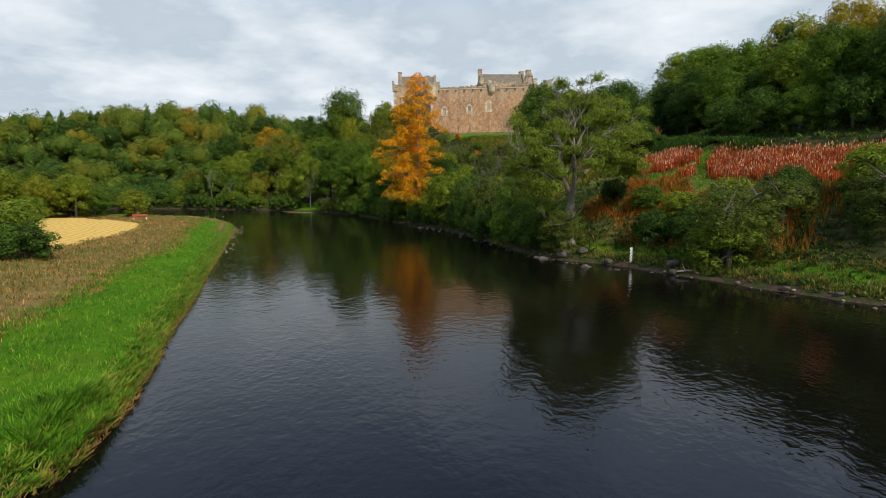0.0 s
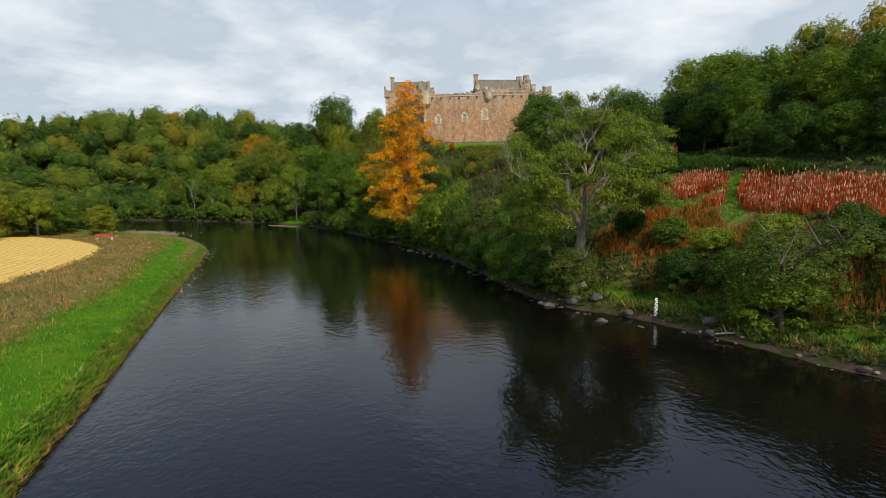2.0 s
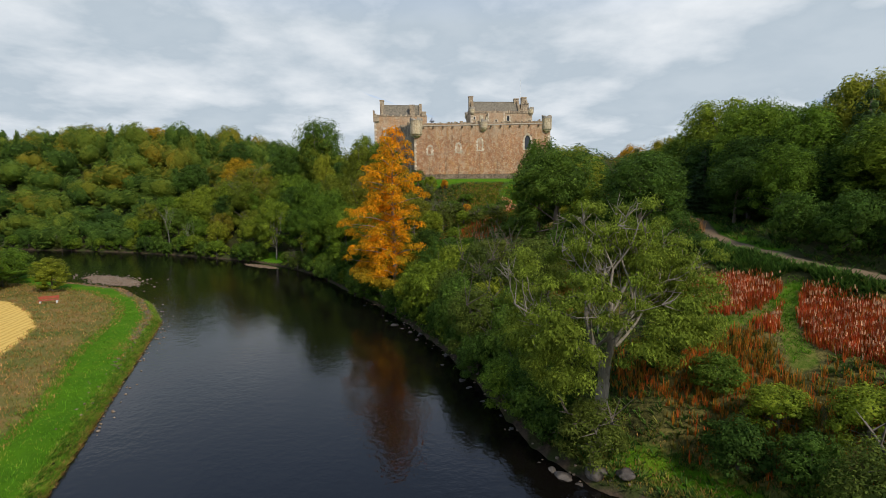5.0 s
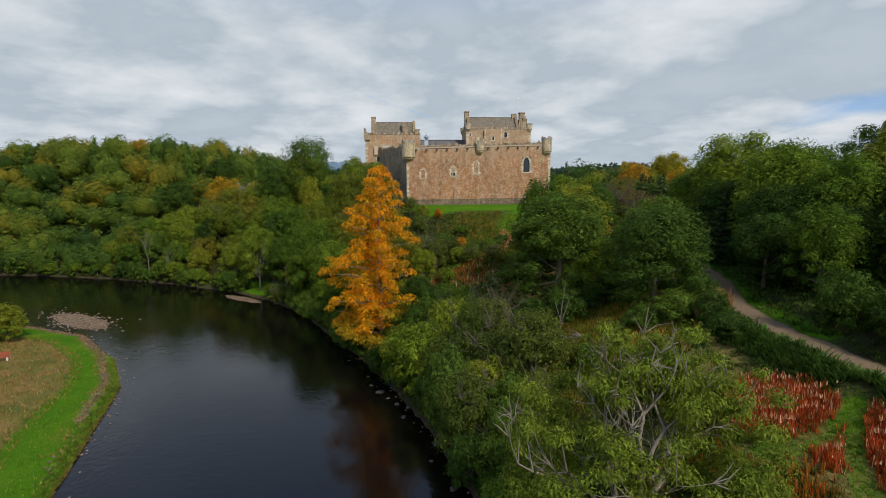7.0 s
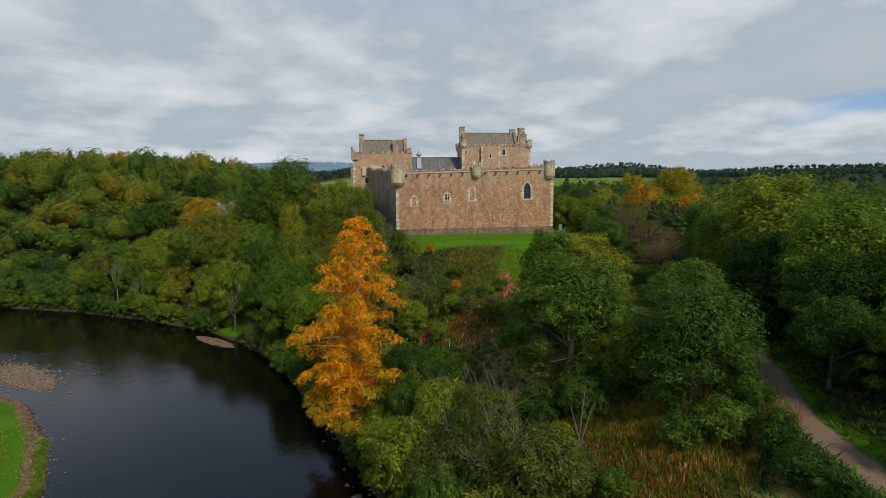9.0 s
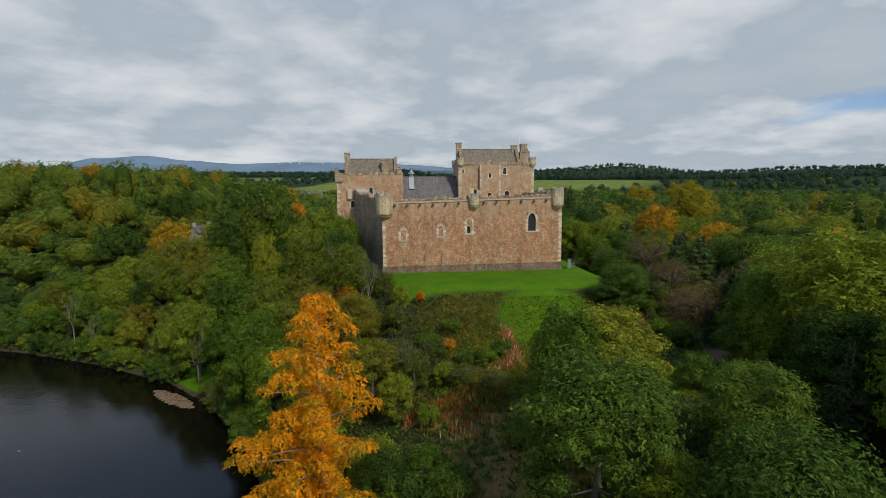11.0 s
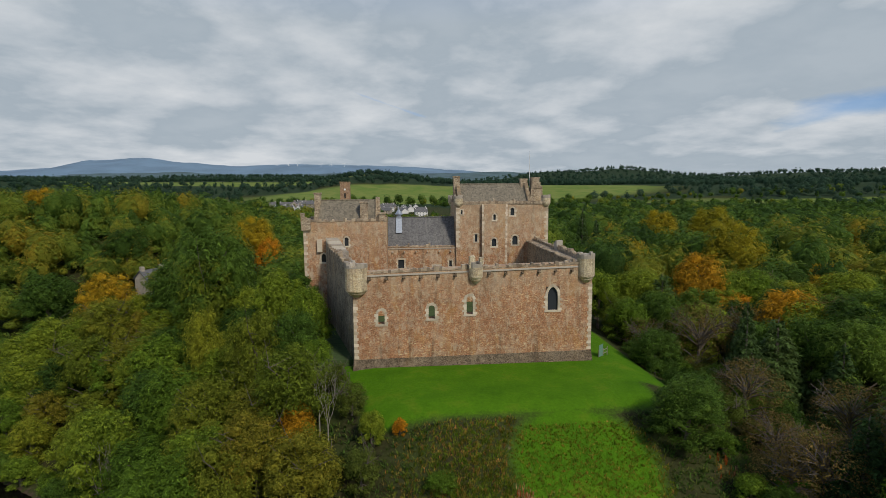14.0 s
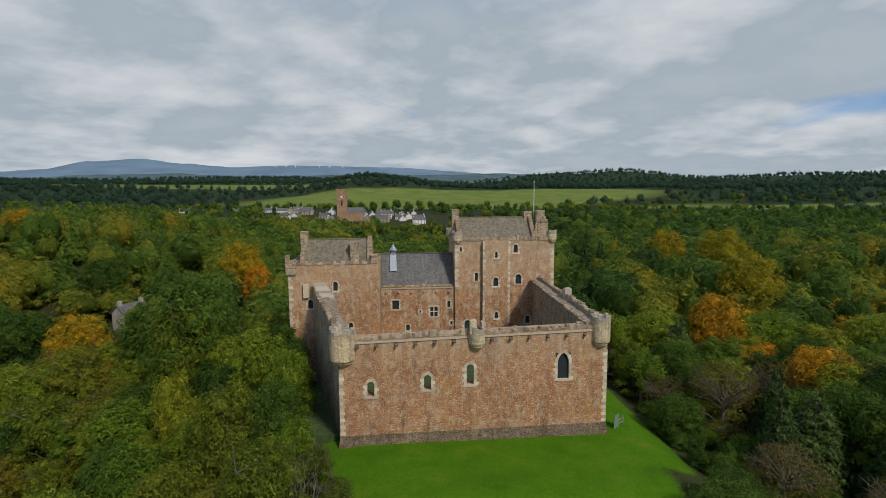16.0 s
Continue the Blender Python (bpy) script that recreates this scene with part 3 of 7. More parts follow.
def wave(x, y, size, seed):
    """Smooth rolling relief of about +-1 from crossed sines."""
    a, b, c = seed * 1.7, seed * 2.9, seed * 4.3
    x, y = x / size, y / size
    return (np.sin(x * 1.3 + y * 0.7 + a) + np.sin(-x * 0.6 + y * 1.6 + b) + np.sin(x * 2.3 - y * 1.9 + c) * 0.6) / 2.6


def natural_height(x, y):
    """Height of the ground over the river's level."""
    x, y = np.asarray(x, float), np.asarray(y, float)
    dr = bank_distance(x, y, RIGHT_BANK, 1)
    dl = bank_distance(x, y, LEFT_BANK, -1)
    # wooded bank and the plateau of the castle
    u = np.clip((dr - 3.5) / (34 + 50 * sstep((-x - 65) / 50)), 0, 1)
    right = 0.9 * sstep((dr + 0.6) / 2.2) + 15.6 * (1 - (1 - u) ** 1.5)
    right = right + 21 * sstep((dr - 15) / 85) * sstep((-x - 40) / 90) * (1 - 0.75 * sstep((dr - 115) / 170)) * (1 - 0.35 * sstep((-x - 190) / 160))
    right = right + 7.3 * sstep(1 - rect_distance(x, y, -22, 22, -13, 70) / 22)
    # flat meadow inside the bend
    left = 1.1 * sstep((dl + 0.15) / 0.6) + 0.9 * sstep((dl - 6) / 30) + 26 * sstep((dl - 150) / 350)
    z = np.where(dl > -0.15, left, np.where(dr > -0.7, right, 0))
    depth = np.minimum(np.maximum(-dr, 0), np.maximum(-dl, 0))
    z = np.where((dr < -0.6) & (dl < -0.15), -1.6 * sstep(depth / 5) - 0.25, z)
    # uneven ground
    uneven = sstep((np.maximum(dr, dl) - 0.3) / 1.5) * sstep(rect_distance(x, y, -24, 30, -22, 75) / 6) * (np.hypot(x, y) < 400)
    z = z + 0.16 * uneven * (wave(x, y, 1.2, 7) + wave(x, y, 3.1, 8))
    # far country
    r = np.hypot(x, y)
    land = sstep((np.maximum(dr, dl) - 15) / 60)
    z = z + land * (0.9 * wave(x, y, 16, 1) * sstep(rect_distance(x, y, -24, 30, -22, 75) / 25) + 3 * wave(x, y, 120, 2) * sstep((r - 200) / 300))
    north = sstep((y - 250) / 500)
    z = z + north * (7 + 34 * sstep((y - 850 + 0.45 * np.clip(x - 250, 0, 700)) / 480) * sstep((x + 350) / 350) * sstep((1500 - x) / 400))
    z = z + 48 * sstep((r - 900) / 900) * sstep((250 - x) / 400) * sstep(y / 400)
    z = z + 78 * sstep((r - 1700) / 1500) * sstep((x - 350) / 900) * sstep(y / 600) * (0.75 + 0.25 * wave(x, y, 300, 5))
    z = z + 50 * sstep((r - 1500) / 1800) * sstep((y + 200) / 800) * (0.6 + 0.4 * wave(x, y, 420, 3))
    return z


PATH_LINE = [(36, -30), (31.5, -45), (26, -60), (19.5, -80), (15.5, -90), (14.5, -100), (15.5, -108), (18.5, -114), (25, -127), (34, -160), (50, -235)]
PATH_STEPS = np.array([(ax + (bx - ax) * k / 12, ay + (by - ay) * k / 12) for (ax, ay), (bx, by) in zip(PATH_LINE[:-1], PATH_LINE[1:]) for k in range(12)])
PATH_RISE = natural_height(PATH_STEPS[:, 0], PATH_STEPS[:, 1])


def ground_height(x, y):
    """The natural ground, with a level terrace under the path."""
    z = np.array(natural_height(x, y), float)
    x, y = np.broadcast_arrays(np.asarray(x, float), np.asarray(y, float))
    by_path = (x > 5) & (x < 48) & (y > -175) & (y < -66)
    if by_path.any():
        d = np.hypot(x[by_path][:, None] - PATH_STEPS[:, 0], y[by_path][:, None] - PATH_STEPS[:, 1])
        k = d.argmin(1)
        w = sstep((5.0 - d[np.arange(len(k)), k]) / 3.2)
        z[by_path] = z[by_path] * (1 - w) + PATH_RISE[k] * w
    return z


TRAIL_LINE = [(-2.6, -18.3), (2.5, -25), (7, -32), (13, -42), (19, -52), (24, -58)]


def line_distance(x, y, line):
    best = np.full(np.shape(x), 1e9)
    for (ax, ay), (bx, by) in zip(line[:-1], line[1:]):
        ex, ey = bx - ax, by - ay
        u = np.clip(((x - ax) * ex + (y - ay) * ey) / (ex * ex + ey * ey), 0, 1)
        best = np.minimum(best, np.hypot(x - ax - u * ex, y - ay - u * ey))
    return best


def blob(x, y, cx, cy, rx, ry, turn=0):
    """1 at the middle of an ellipse, 0.5 on its rim, 0 well outside."""
    c, s = math.cos(radians(turn)), math.sin(radians(turn))
    u, v = ((x - cx) * c + (y - cy) * s) / rx, (-(x - cx) * s + (y - cy) * c) / ry
    return np.clip(1.5 - np.hypot(u, v), 0, 1)


def lawn_mask(x, y):
    """Mown grass round the castle and the grass slope before it."""
    mown = np.maximum(np.clip(1 - rect_distance(x, y, -15, 21, -15, 2) / 6, 0, 1), np.clip(1 - rect_distance(x, y, -21, -15, -6, 2) / 4, 0, 1))
    strip = np.clip(1 - rect_distance(x, y, 20, 27, -8, 70) / 5, 0, 1)
    slope = np.maximum.reduce([blob(x, y, 10, -26, 9, 9), blob(x, y, 15, -38, 7, 9, 35), blob(x, y, 23, -52, 5, 6)])
    return np.maximum.reduce([mown, strip, slope])


def meadow_width(y):
    return 6.2 + 2.4 * sstep((-138 - y) / 14) + 0.9 * np.sin(y * 0.13)


def dock_mask(x, y):
    """Where the red docks stand."""
    wide = 3.3 + 0.5 * np.sin(x * 0.9 + y * 0.4)
    m = np.clip((wide - line_distance(x, y, DOCK_BAND)) / 1.0 + 0.5, 0, 1)
    m = m * (line_distance(x, y, PATH_LINE) > 2.6)
    return np.clip(m - np.clip(1.4 - line_distance(x, y, GREEN_TRAIL) / 1.0, 0, 1), 0, 1)


def slope_dock_mask(x, y):
    """The curved band of docks under the castle, and those under the sycamores."""
    band = np.clip(1.5 - line_distance(x, y, [(-15.5, -45), (-8, -43), (-2, -41.8), (0.6, -39), (0.8, -35), (1.4, -30)]) / 1.15, 0, 1)
    return np.maximum.reduce([band, 0.8 * blob(x, y, 2.5, -91, 3.4, 2.6, 20), 0.5 * blob(x, y, -3, -87, 4, 3), 0.4 * blob(x, y, -5, -78, 3, 4), 0.8 * blob(x, y, -9.5, -47, 4.5, 2.4, 35), 0.6 * blob(x, y, -8, -51, 4, 4), 0.5 * blob(x, y, 27.5, -27, 2, 2)])


GREEN_TRAIL = [(4.8, -111.3), (8.4, -112.3), (12.0, -111.0), (9.4, -114.0), (7.6, -118.4)]
DOCK_BAND = [(7.2, -107.8), (10.3, -113.2), (12.2, -117.5), (14.3, -122.2), (16.2, -125.8), (20.0, -133.0), (26.0, -145.0)]


def build_ground():
    def axis(lo, hi, step, far_lo, far_hi, grow=1.09):
        mid = list(np.arange(lo, hi, step))
        s, a = step, [mid[-1]]
        while a[-1] < far_hi:
            s *= grow
            a.append(a[-1] + s)
        s, b = step, [mid[0]]
        while b[-1] > far_lo:
            s *= grow
            b.append(b[-1] - s)
        return np.array(b[1:][::-1] + mid + a[1:])

    xs = axis(-120, 40, 1.0, -4900, 4900, 1.1)
    ys = axis(-182, 30, 1.0, -1500, 4900, 1.1)
    X, Y = np.meshgrid(xs, ys)
    x, y = X.ravel(), Y.ravel()
    dr, dl = bank_distance(x, y, RIGHT_BANK, 1), bank_distance(x, y, LEFT_BANK, -1)
    z = ground_height(x, y)
    # rough banks
    fine = np.array([noise.noise((a * 0.35, b * 0.35, 0)) for a, b in zip(x, y)])
    near = (np.abs(x) < 300) & (np.abs(y) < 400)
    wet = (np.abs(dr) < 2) | (np.abs(dl) < 2)
    z = z + np.where(wet & near, 0.12 * fine, 0)
    bar = blob(x, y, -92, -28, 12, 3.4, -38) - 0.16 * np.clip(fine + 0.15, -1, 1) * near
    z = np.where(bar > 0.3, np.maximum(z, 0.22 * (bar - 0.5)), z)
    spit = blob(x, y, -63, -8, 8, 2.0, -42)
    z = np.where(spit > 0.3, np.maximum(z, 0.2 * (spit - 0.5)), z)
    nx, ny = len(xs), len(ys)
    i = np.arange(nx * ny).reshape(ny, nx)
    quads = np.stack([i[:-1, :-1], i[:-1, 1:], i[1:, 1:], i[1:, :-1]], -1).reshape(-1, 4)
    me = array_mesh("ground", np.stack([x, y, z], 1), quads, M_GROUND)
    me.polygons.foreach_set("use_smooth", [True] * len(me.polygons))

    meadow = np.clip((dl + 0.2) / 1.0, 0, 1) * np.clip((meadow_width(y) - dl) / 3 + 0.5, 0, 1)
    lawn = np.maximum(lawn_mask(x, y), np.where(dl > -0.2, meadow, 0))
    shore = np.where((dr > 0) & (y < -96), np.clip(1 - np.abs(dr - 3.2) / 4, 0, 1) * 0.8, 0)
    bay = blob(x, y, -62, -1, 9, 4, -42) * (dr > 0)
    trail2 = np.clip(1.4 - line_distance(x, y, GREEN_TRAIL) / 1.0, 0, 1)
    verge = np.clip(1 - np.abs(line_distance(x, y, PATH_LINE) - 2.6) / 2.5, 0, 1) * 0.75 * np.clip((y + 106) / 4, 0, 1)
    lawn = np.maximum.reduce([lawn, shore, bay, trail2, verge])
    track = np.clip(1.5 - line_distance(x, y, PATH_LINE) / 1.6, 0, 1) * np.clip((y + 116) / 3, 0, 1)
    trod = np.clip(0.9 - line_distance(x, y, TRAIL_LINE) / 1.0, 0, 1) * 0.62
    stub_edge = 16.5 + 2 * np.sin(y * 0.09)
    stubble = np.where(dl > 0, np.clip((dl - stub_edge) / 2 + 0.5, 0, 1) * np.clip((y + 118) / 3, 0, 1) * np.clip((-48 - y + (x + 95) * 0.25) / 3 + 0.5, 0, 1), 0)
    roughm = np.where(dl > 0, np.clip((dl - meadow_width(y)) / 3 + 0.5, 0, 1) * np.clip((170 - dl) / 20, 0, 1), 0)
    slope = np.where(dr > 4, np.maximum.reduce([0.3 * blob(x, y, -4, -33, 11, 13), 0.6 * blob(x, y, 5, -122, 16, 20), blob(x, y, -2, -60, 12, 14), blob(x, y, 5, -95, 10, 10)]) * 0.85, 0)
    roughm = np.maximum.reduce([roughm, slope, np.clip(dock_mask(x, y) * 1.3, 0, 1), slope_dock_mask(x, y)])
    shingle = np.maximum.reduce([np.clip(bar * 1.3, 0, 1), np.clip(spit * 1.3, 0, 1) * (z > -0.1), np.where((dl > -1.5) & (y > -84) & (y < -25), np.clip(1 - np.abs(dl - 0.4) / 2.4, 0, 1), 0)])
    mud = np.maximum(np.where((dl < 1.0) & (dl > -8), np.clip(1 - np.abs(dl + 0.3) / 0.35, 0, 1), 0) * (shingle < 0.3),
                     np.where((dr < 4) & (dr > -8), np.clip(1 - np.abs(dr) / 0.6, 0, 1), 0))
    mud = np.maximum(mud, (z < -0.05) * 1.0)
    fields = far_fields(x, y)

    def colour_layer(name, *chan):
        a = np.stack([*chan, np.ones_like(x)], 1)
        me.attributes.new(name, "FLOAT_COLOR", "POINT").data.foreach_set("color", a.astype(np.float32).ravel())

    colour_layer("cover", lawn, np.maximum(track, trod), stubble)
    colour_layer("cover_more", roughm, shingle, fields)
    reach = np.hypot(x, y)
    canopy = np.clip((reach - 620) / 60, 0, 1) * (fields < 0.4) * (y > 0) * (rect_distance(x, y, -170, 40, 470, 730) > 12)
    me.attributes.new("canopy", "FLOAT", "POINT").data.foreach_set("value", canopy.astype(np.float32))
    me.attributes.new("mud", "FLOAT", "POINT").data.foreach_set("value", mud.astype(np.float32))
    tagged(new("ground", me), "meadow, grassy slopes and woodland floor", "ground", kind="structure")


def far_fields(x, y):
    """Pastures between the far woods."""
    f = np.maximum.reduce([blob(x, y, 130, 1060, 480, 190, 6), blob(x, y, 640, 760, 260, 45, -12), blob(x, y, 980, 720, 190, 60, -10),
                           blob(x, y, -500, 1500, 420, 120, 4), blob(x, y, -1100, 1650, 380, 110, 0), blob(x, y, -300, 2000, 500, 100, 0)])
    return f


build_ground()
water = Shape().add([(-1400, -700, 0), (160, -700, 0), (160, 170, 0), (-1400, 170, 0)], [(0, 1, 2, 3)])
solid("water", water, M_WATER, "dark peaty river water with light ripples", "river", kind="structure")


def far_hill(x0, x1, y, base, heights, depth, name, mat, label, seed):
    """A long hill on the skyline, with a rolling crest."""
    rng = random.Random(seed)
    n = 90
    s = Shape()
    verts = []
    for i in range(n + 1):
        u = i / n
        x = x0 + (x1 - x0) * u
        k = u * (len(heights) - 1)
        a = int(min(k, len(heights) - 2))
        w = (k - a) ** 2 * (3 - 2 * (k - a))
        h = heights[a] * (1 - w) + heights[a + 1] * w + rng.uniform(-1, 1) * 2 + 5 * noise.noise((u * 22, seed, 0))
        for j in range(5):
            v = j / 4
            verts.append((x, y - depth * (1 - v), base + (h - base) * (v ** 0.8)))
    faces = [(i * 5 + j, (i + 1) * 5 + j, (i + 1) * 5 + j + 1, i * 5 + j + 1) for i in range(n) for j in range(4)]
    s.add(verts, faces)
    return solid(name, s, mat, label, "hill", kind="structure", smooth=True)


far_hill(-3600, 1500, 3500, 30, [120, 138, 150, 142, 158, 162, 150, 148, 156, 150, 158, 150, 140], 700, "backdrop", M_RIDGE, "dark wooded ridge before the hills, tinted with haze", 5)
far_hill(-3400, 1150, 4300, 40, [205, 205, 222, 285, 300, 262, 236, 246, 244, 238, 225, 200, 175, 140], 1100, "backdrop", M_HILL, "moorland hills on the skyline, blue haze put into their colour", 3)

# ---- trees ----
def sprays(rng, lobes, count, size, droop=0.0, flat=0.0, long=1.3, loose=1.2, hollow=0.78, tilt=0.45):
    """Leaf sprays on the lobes' outsides: arrays of vertices and quads."""
    c = np.array([l[0] for l in lobes], float)
    r = np.array([l[1] for l in lobes], float)
    w = (r.prod(1) ** (2 / 3))
    out = []
    need = count
    while need > 0:
        k = rng.choice(len(lobes), need * 2, p=w / w.sum())
        d = rng.normal(size=(need * 2, 3))
        d /= np.linalg.norm(d, axis=1)[:, None]
        d[:, 2] = np.where(d[:, 2] < -0.35, -d[:, 2], d[:, 2])
        spread = np.where(rng.uniform(size=(need * 2, 1)) < 0.3, rng.uniform(1.0, loose, (need * 2, 1)), rng.uniform(hollow, 1.10, (need * 2, 1)))
        p = c[k] + d * r[k] * spread
        inside = np.zeros(len(p), bool)
        for j in range(len(lobes)):
            inside |= ((((p - c[j]) / r[j]) ** 2).sum(1) < 0.55 * (hollow > 0.5)) & (k != j)
        keep = ~inside
        out.append((p[keep][:need], d[keep][:need]))
        need -= len(out[-1][0])
    p = np.concatenate([a for a, _ in out])[:count]
    d = np.concatenate([b for _, b in out])[:count]
    n = d * (1 - flat) + rng.normal(size=d.shape) * tilt
    n[:, 2] += 0.35 + flat * 1.2
    n /= np.linalg.norm(n, axis=1)[:, None]
    # sprays point outward and hang a little
    t = d * np.array([1, 1, 0.35]) * 0.9 + rng.normal(size=n.shape) * 0.65
    t[:, 2] -= 0.15
    t -= n * (t * n).sum(1)[:, None]
    t /= np.linalg.norm(t, axis=1)[:, None]
    t[:, 2] -= droop
    b = np.cross(n, t)
    s = (size * rng.uniform(0.6, 1.25, (len(p), 1)))
    v = np.stack([p - t * s * long * 0.5 + b * s * 0.38, p - t * s * long * 0.5 - b * s * 0.38, p + t * s * long * 0.75], 1).reshape(-1, 3)
    q = np.arange(len(v)).reshape(-1, 3)
    return v, q


_ico = bmesh.new()
bmesh.ops.create_icosphere(_ico, subdivisions=1, radius=1)
ICO_V = np.array([v.co for v in _ico.verts])
ICO_F = np.array([[v.index for v in f.verts] for f in _ico.faces])
_ico.free()


def cores(lobes, fill, most=99):
    """The dense dark inside of a crown, under the sprays."""
    v, f = [], []
    for c, r in lobes[:most]:
        f.append(ICO_F + len(v) * len(ICO_V))
        v.append(ICO_V * np.array(r) * fill + np.array(c))
    return np.concatenate(v), np.concatenate(f)


def crown_mesh(name, rng, lobes, count, size, mat, fill=0.74, core=99, **kw):
    v, q = sprays(rng, lobes, count, size, **kw)
    tri = q
    if fill:
        cv, cf = cores(lobes, fill, core)
        tri = np.concatenate([tri, cf + len(v)])
        v = np.concatenate([v, cv])
    return array_mesh(name, v, tri, mat)


def broad_lobes(rng, height, width, count, low=0.22, peak=0.55):
    """Many small clumps over a few large ones: an uneven broad crown."""
    lobes = []
    mid = low + (1 - low) * 0.5
    for i in range(4):
        a = i * math.tau / 4 + rng.uniform(-0.5, 0.5)
        s = width * rng.uniform(0.24, 0.31)
        z = height * (mid + rng.uniform(-0.10, 0.12))
        lobes.append(((math.cos(a) * width * 0.17, math.sin(a) * width * 0.17, z), (s, s, height * (1 - low) * 0.36)))
    for i in range(count * 2):
        u = (i + 0.5) / (count * 2)
        k = 0.04 + 0.92 * u
        z = height * (low + (1 - low) * k)
        reach = width / 2 * math.sqrt(max(0.03, 1 - ((k - 0.45) / 0.58) ** 2))
        a = i * 2.39996 + rng.uniform(-0.6, 0.6)
        s = width * rng.uniform(0.085, 0.165)
        d = max(0, reach - s * 0.9) * rng.uniform(0.72, 1.12)
        lobes.append(((math.cos(a) * d, math.sin(a) * d, z - s * 0.5), (s, s, s * rng.uniform(0.7, 1.0))))
    return lobes


def limbs(rng, height, width, lobes, r0, reach=7):
    """Trunk with limbs that run out to some of the clumps."""
    s = Shape()
    lean = rng.normal(size=2) * 0.03 * height
    top = (lean[0], lean[1], height * 0.72)
    s.tube([(0, 0, -0.6), (0, 0, 0.15), (lean[0] * 0.3, lean[1] * 0.3, height * 0.3), top], [r0 * 1.6, r0 * 1.1, r0 * 0.8, r0 * 0.2], 7)
    for c, r in lobes[:: max(1, len(lobes) // reach)]:
        z0 = max(height * 0.16, c[2] - height * 0.25)
        a = (lean[0] * z0 / height, lean[1] * z0 / height, z0)
        m = (c[0] * 0.5, c[1] * 0.5, z0 + (c[2] - z0) * 0.6)
        s.tube([a, m, c], [r0 * 0.42, r0 * 0.28, r0 * 0.08], 5, False)
    return s


TEMPLATES = {}


def tree_template(key, height, width, hue, count, size, seed, lobes=16, low=0.2, fill=0.68, wood=None, bare=0, **kw):
    """Keeps the meshes of one kind of tree: trunk and crown."""
    rng = np.random.default_rng(seed)
    ls = broad_lobes(rng, height, width, lobes, low)
    crown = crown_mesh("crown", rng, ls, round(count * 1.9), size * 0.66, LEAF[hue], fill, **kw)
    coarse = crown_mesh("crown", rng, ls, round(count * 0.95), size * 0.82, LEAF[hue], fill, tilt=0.28, **kw)
    trunk = limbs(rng, height, width, ls, width * 0.028)
    for i in range(bare):
        a, h = rng.uniform(0, math.tau), height * rng.uniform(0.55, 0.8)
        d = width * rng.uniform(0.3, 0.55)
        p = Vector((0, 0, h * 0.7))
        e = Vector((math.cos(a) * d, math.sin(a) * d, h * rng.uniform(1.0, 1.3)))
        m = (p + e) / 2 + Vector((0, 0, 0.5))
        trunk.tube([p, m, e], [0.12, 0.08, 0.02], 4, False)
        for _ in range(3):
            f = m.lerp(e, rng.uniform(0.2, 0.8))
            trunk.tube([f, f + Vector(rng.normal(size=3)) * 0.9 + Vector((0, 0, 0.7))], [0.05, 0.012], 3, False)
    TEMPLATES[key] = (trunk.mesh("trunk", wood or M_BARK, True), crown, coarse, height, width)


def conifer_template(key, height, width, hue, tiers, seed, ragged=0.25):
    """Spruce-like: drooping tiers of branches round a straight stem."""
    rng = np.random.default_rng(seed)
    lobes = []
    for i in range(tiers):
        u = i / tiers
        z = height * (0.08 + 0.9 * u)
        reach = width / 2 * (1 - u) ** 0.8 + 0.25
        n = max(3, int(9 * (1 - u) + 2))
        for k in range(n):
            a = k * math.tau / n + i * 1.1 + rng.uniform(-0.3, 0.3)
            d = reach * rng.uniform(1 - ragged, 1.0) * 0.62
            lobes.append(((math.cos(a) * d, math.sin(a) * d, z - d * 0.18), (reach * 0.40, reach * 0.40, height / tiers * 0.62)))
    crown = crown_mesh("crown", rng, lobes, 5200, 0.33, LEAF[hue], 0.72, droop=0.5, flat=0.45, long=1.4)
    stem = Shape().tube([(0, 0, -0.5), (0, 0, height * 0.5), (0, 0, height * 0.99)], [width * 0.05, width * 0.03, 0.02], 7)
    TEMPLATES[key] = (stem.mesh("trunk", M_BARK, True), crown, crown, height, width)


tree_template("green_a", 15, 12, "green", 4545, 0.49, 11, 18)
tree_template("green_b", 14, 10, "green", 3952, 0.47, 12, 15, 0.14)
tree_template("dark_a", 15, 12, "dark", 4742, 0.47, 13, 20, 0.08)
tree_template("dark_c", 12.5, 11, "dark", 4742, 0.43, 31, 20, 0.03)
tree_template("dark_b", 17, 11, "dark", 4545, 0.49, 14, 18, 0.2)
tree_template("lime_a", 13, 9, "lime", 3754, 0.45, 15, 14, 0.12)
tree_template("olive_a", 13, 11, "olive", 3952, 0.45, 16, 18, 0.15, 0.6, bare=5)
tree_template("olive_b", 12, 10, "olive", 3557, 0.44, 17, 15, 0.1, 0.66, bare=7)
tree_template("gold_a", 16, 12, "gold", 4347, 0.49, 18, 18, 0.14)
tree_template("rust_a", 13, 11, "rust", 3754, 0.47, 19, 16, 0.15)
tree_template("brown_a", 11, 9, "brown", 2300, 0.30, 20, 14, 0.12, 0.0, bare=26)
tree_template("shrub_green", 5.5, 6, "green", 2038, 0.35, 21, 12, 0.02, 0.7)
tree_template("shrub_dark", 5, 6.5, "dark", 2038, 0.35, 22, 12, 0.0, 0.7)
tree_template("shrub_olive", 5.5, 5, "willow", 2600, 0.24, 23, 12, 0.04, 0.55, bare=6)
tree_template("shrub_willow", 6, 6, "willow", 3600, 0.20, 28, 14, 0.02, 0.5, bare=5)
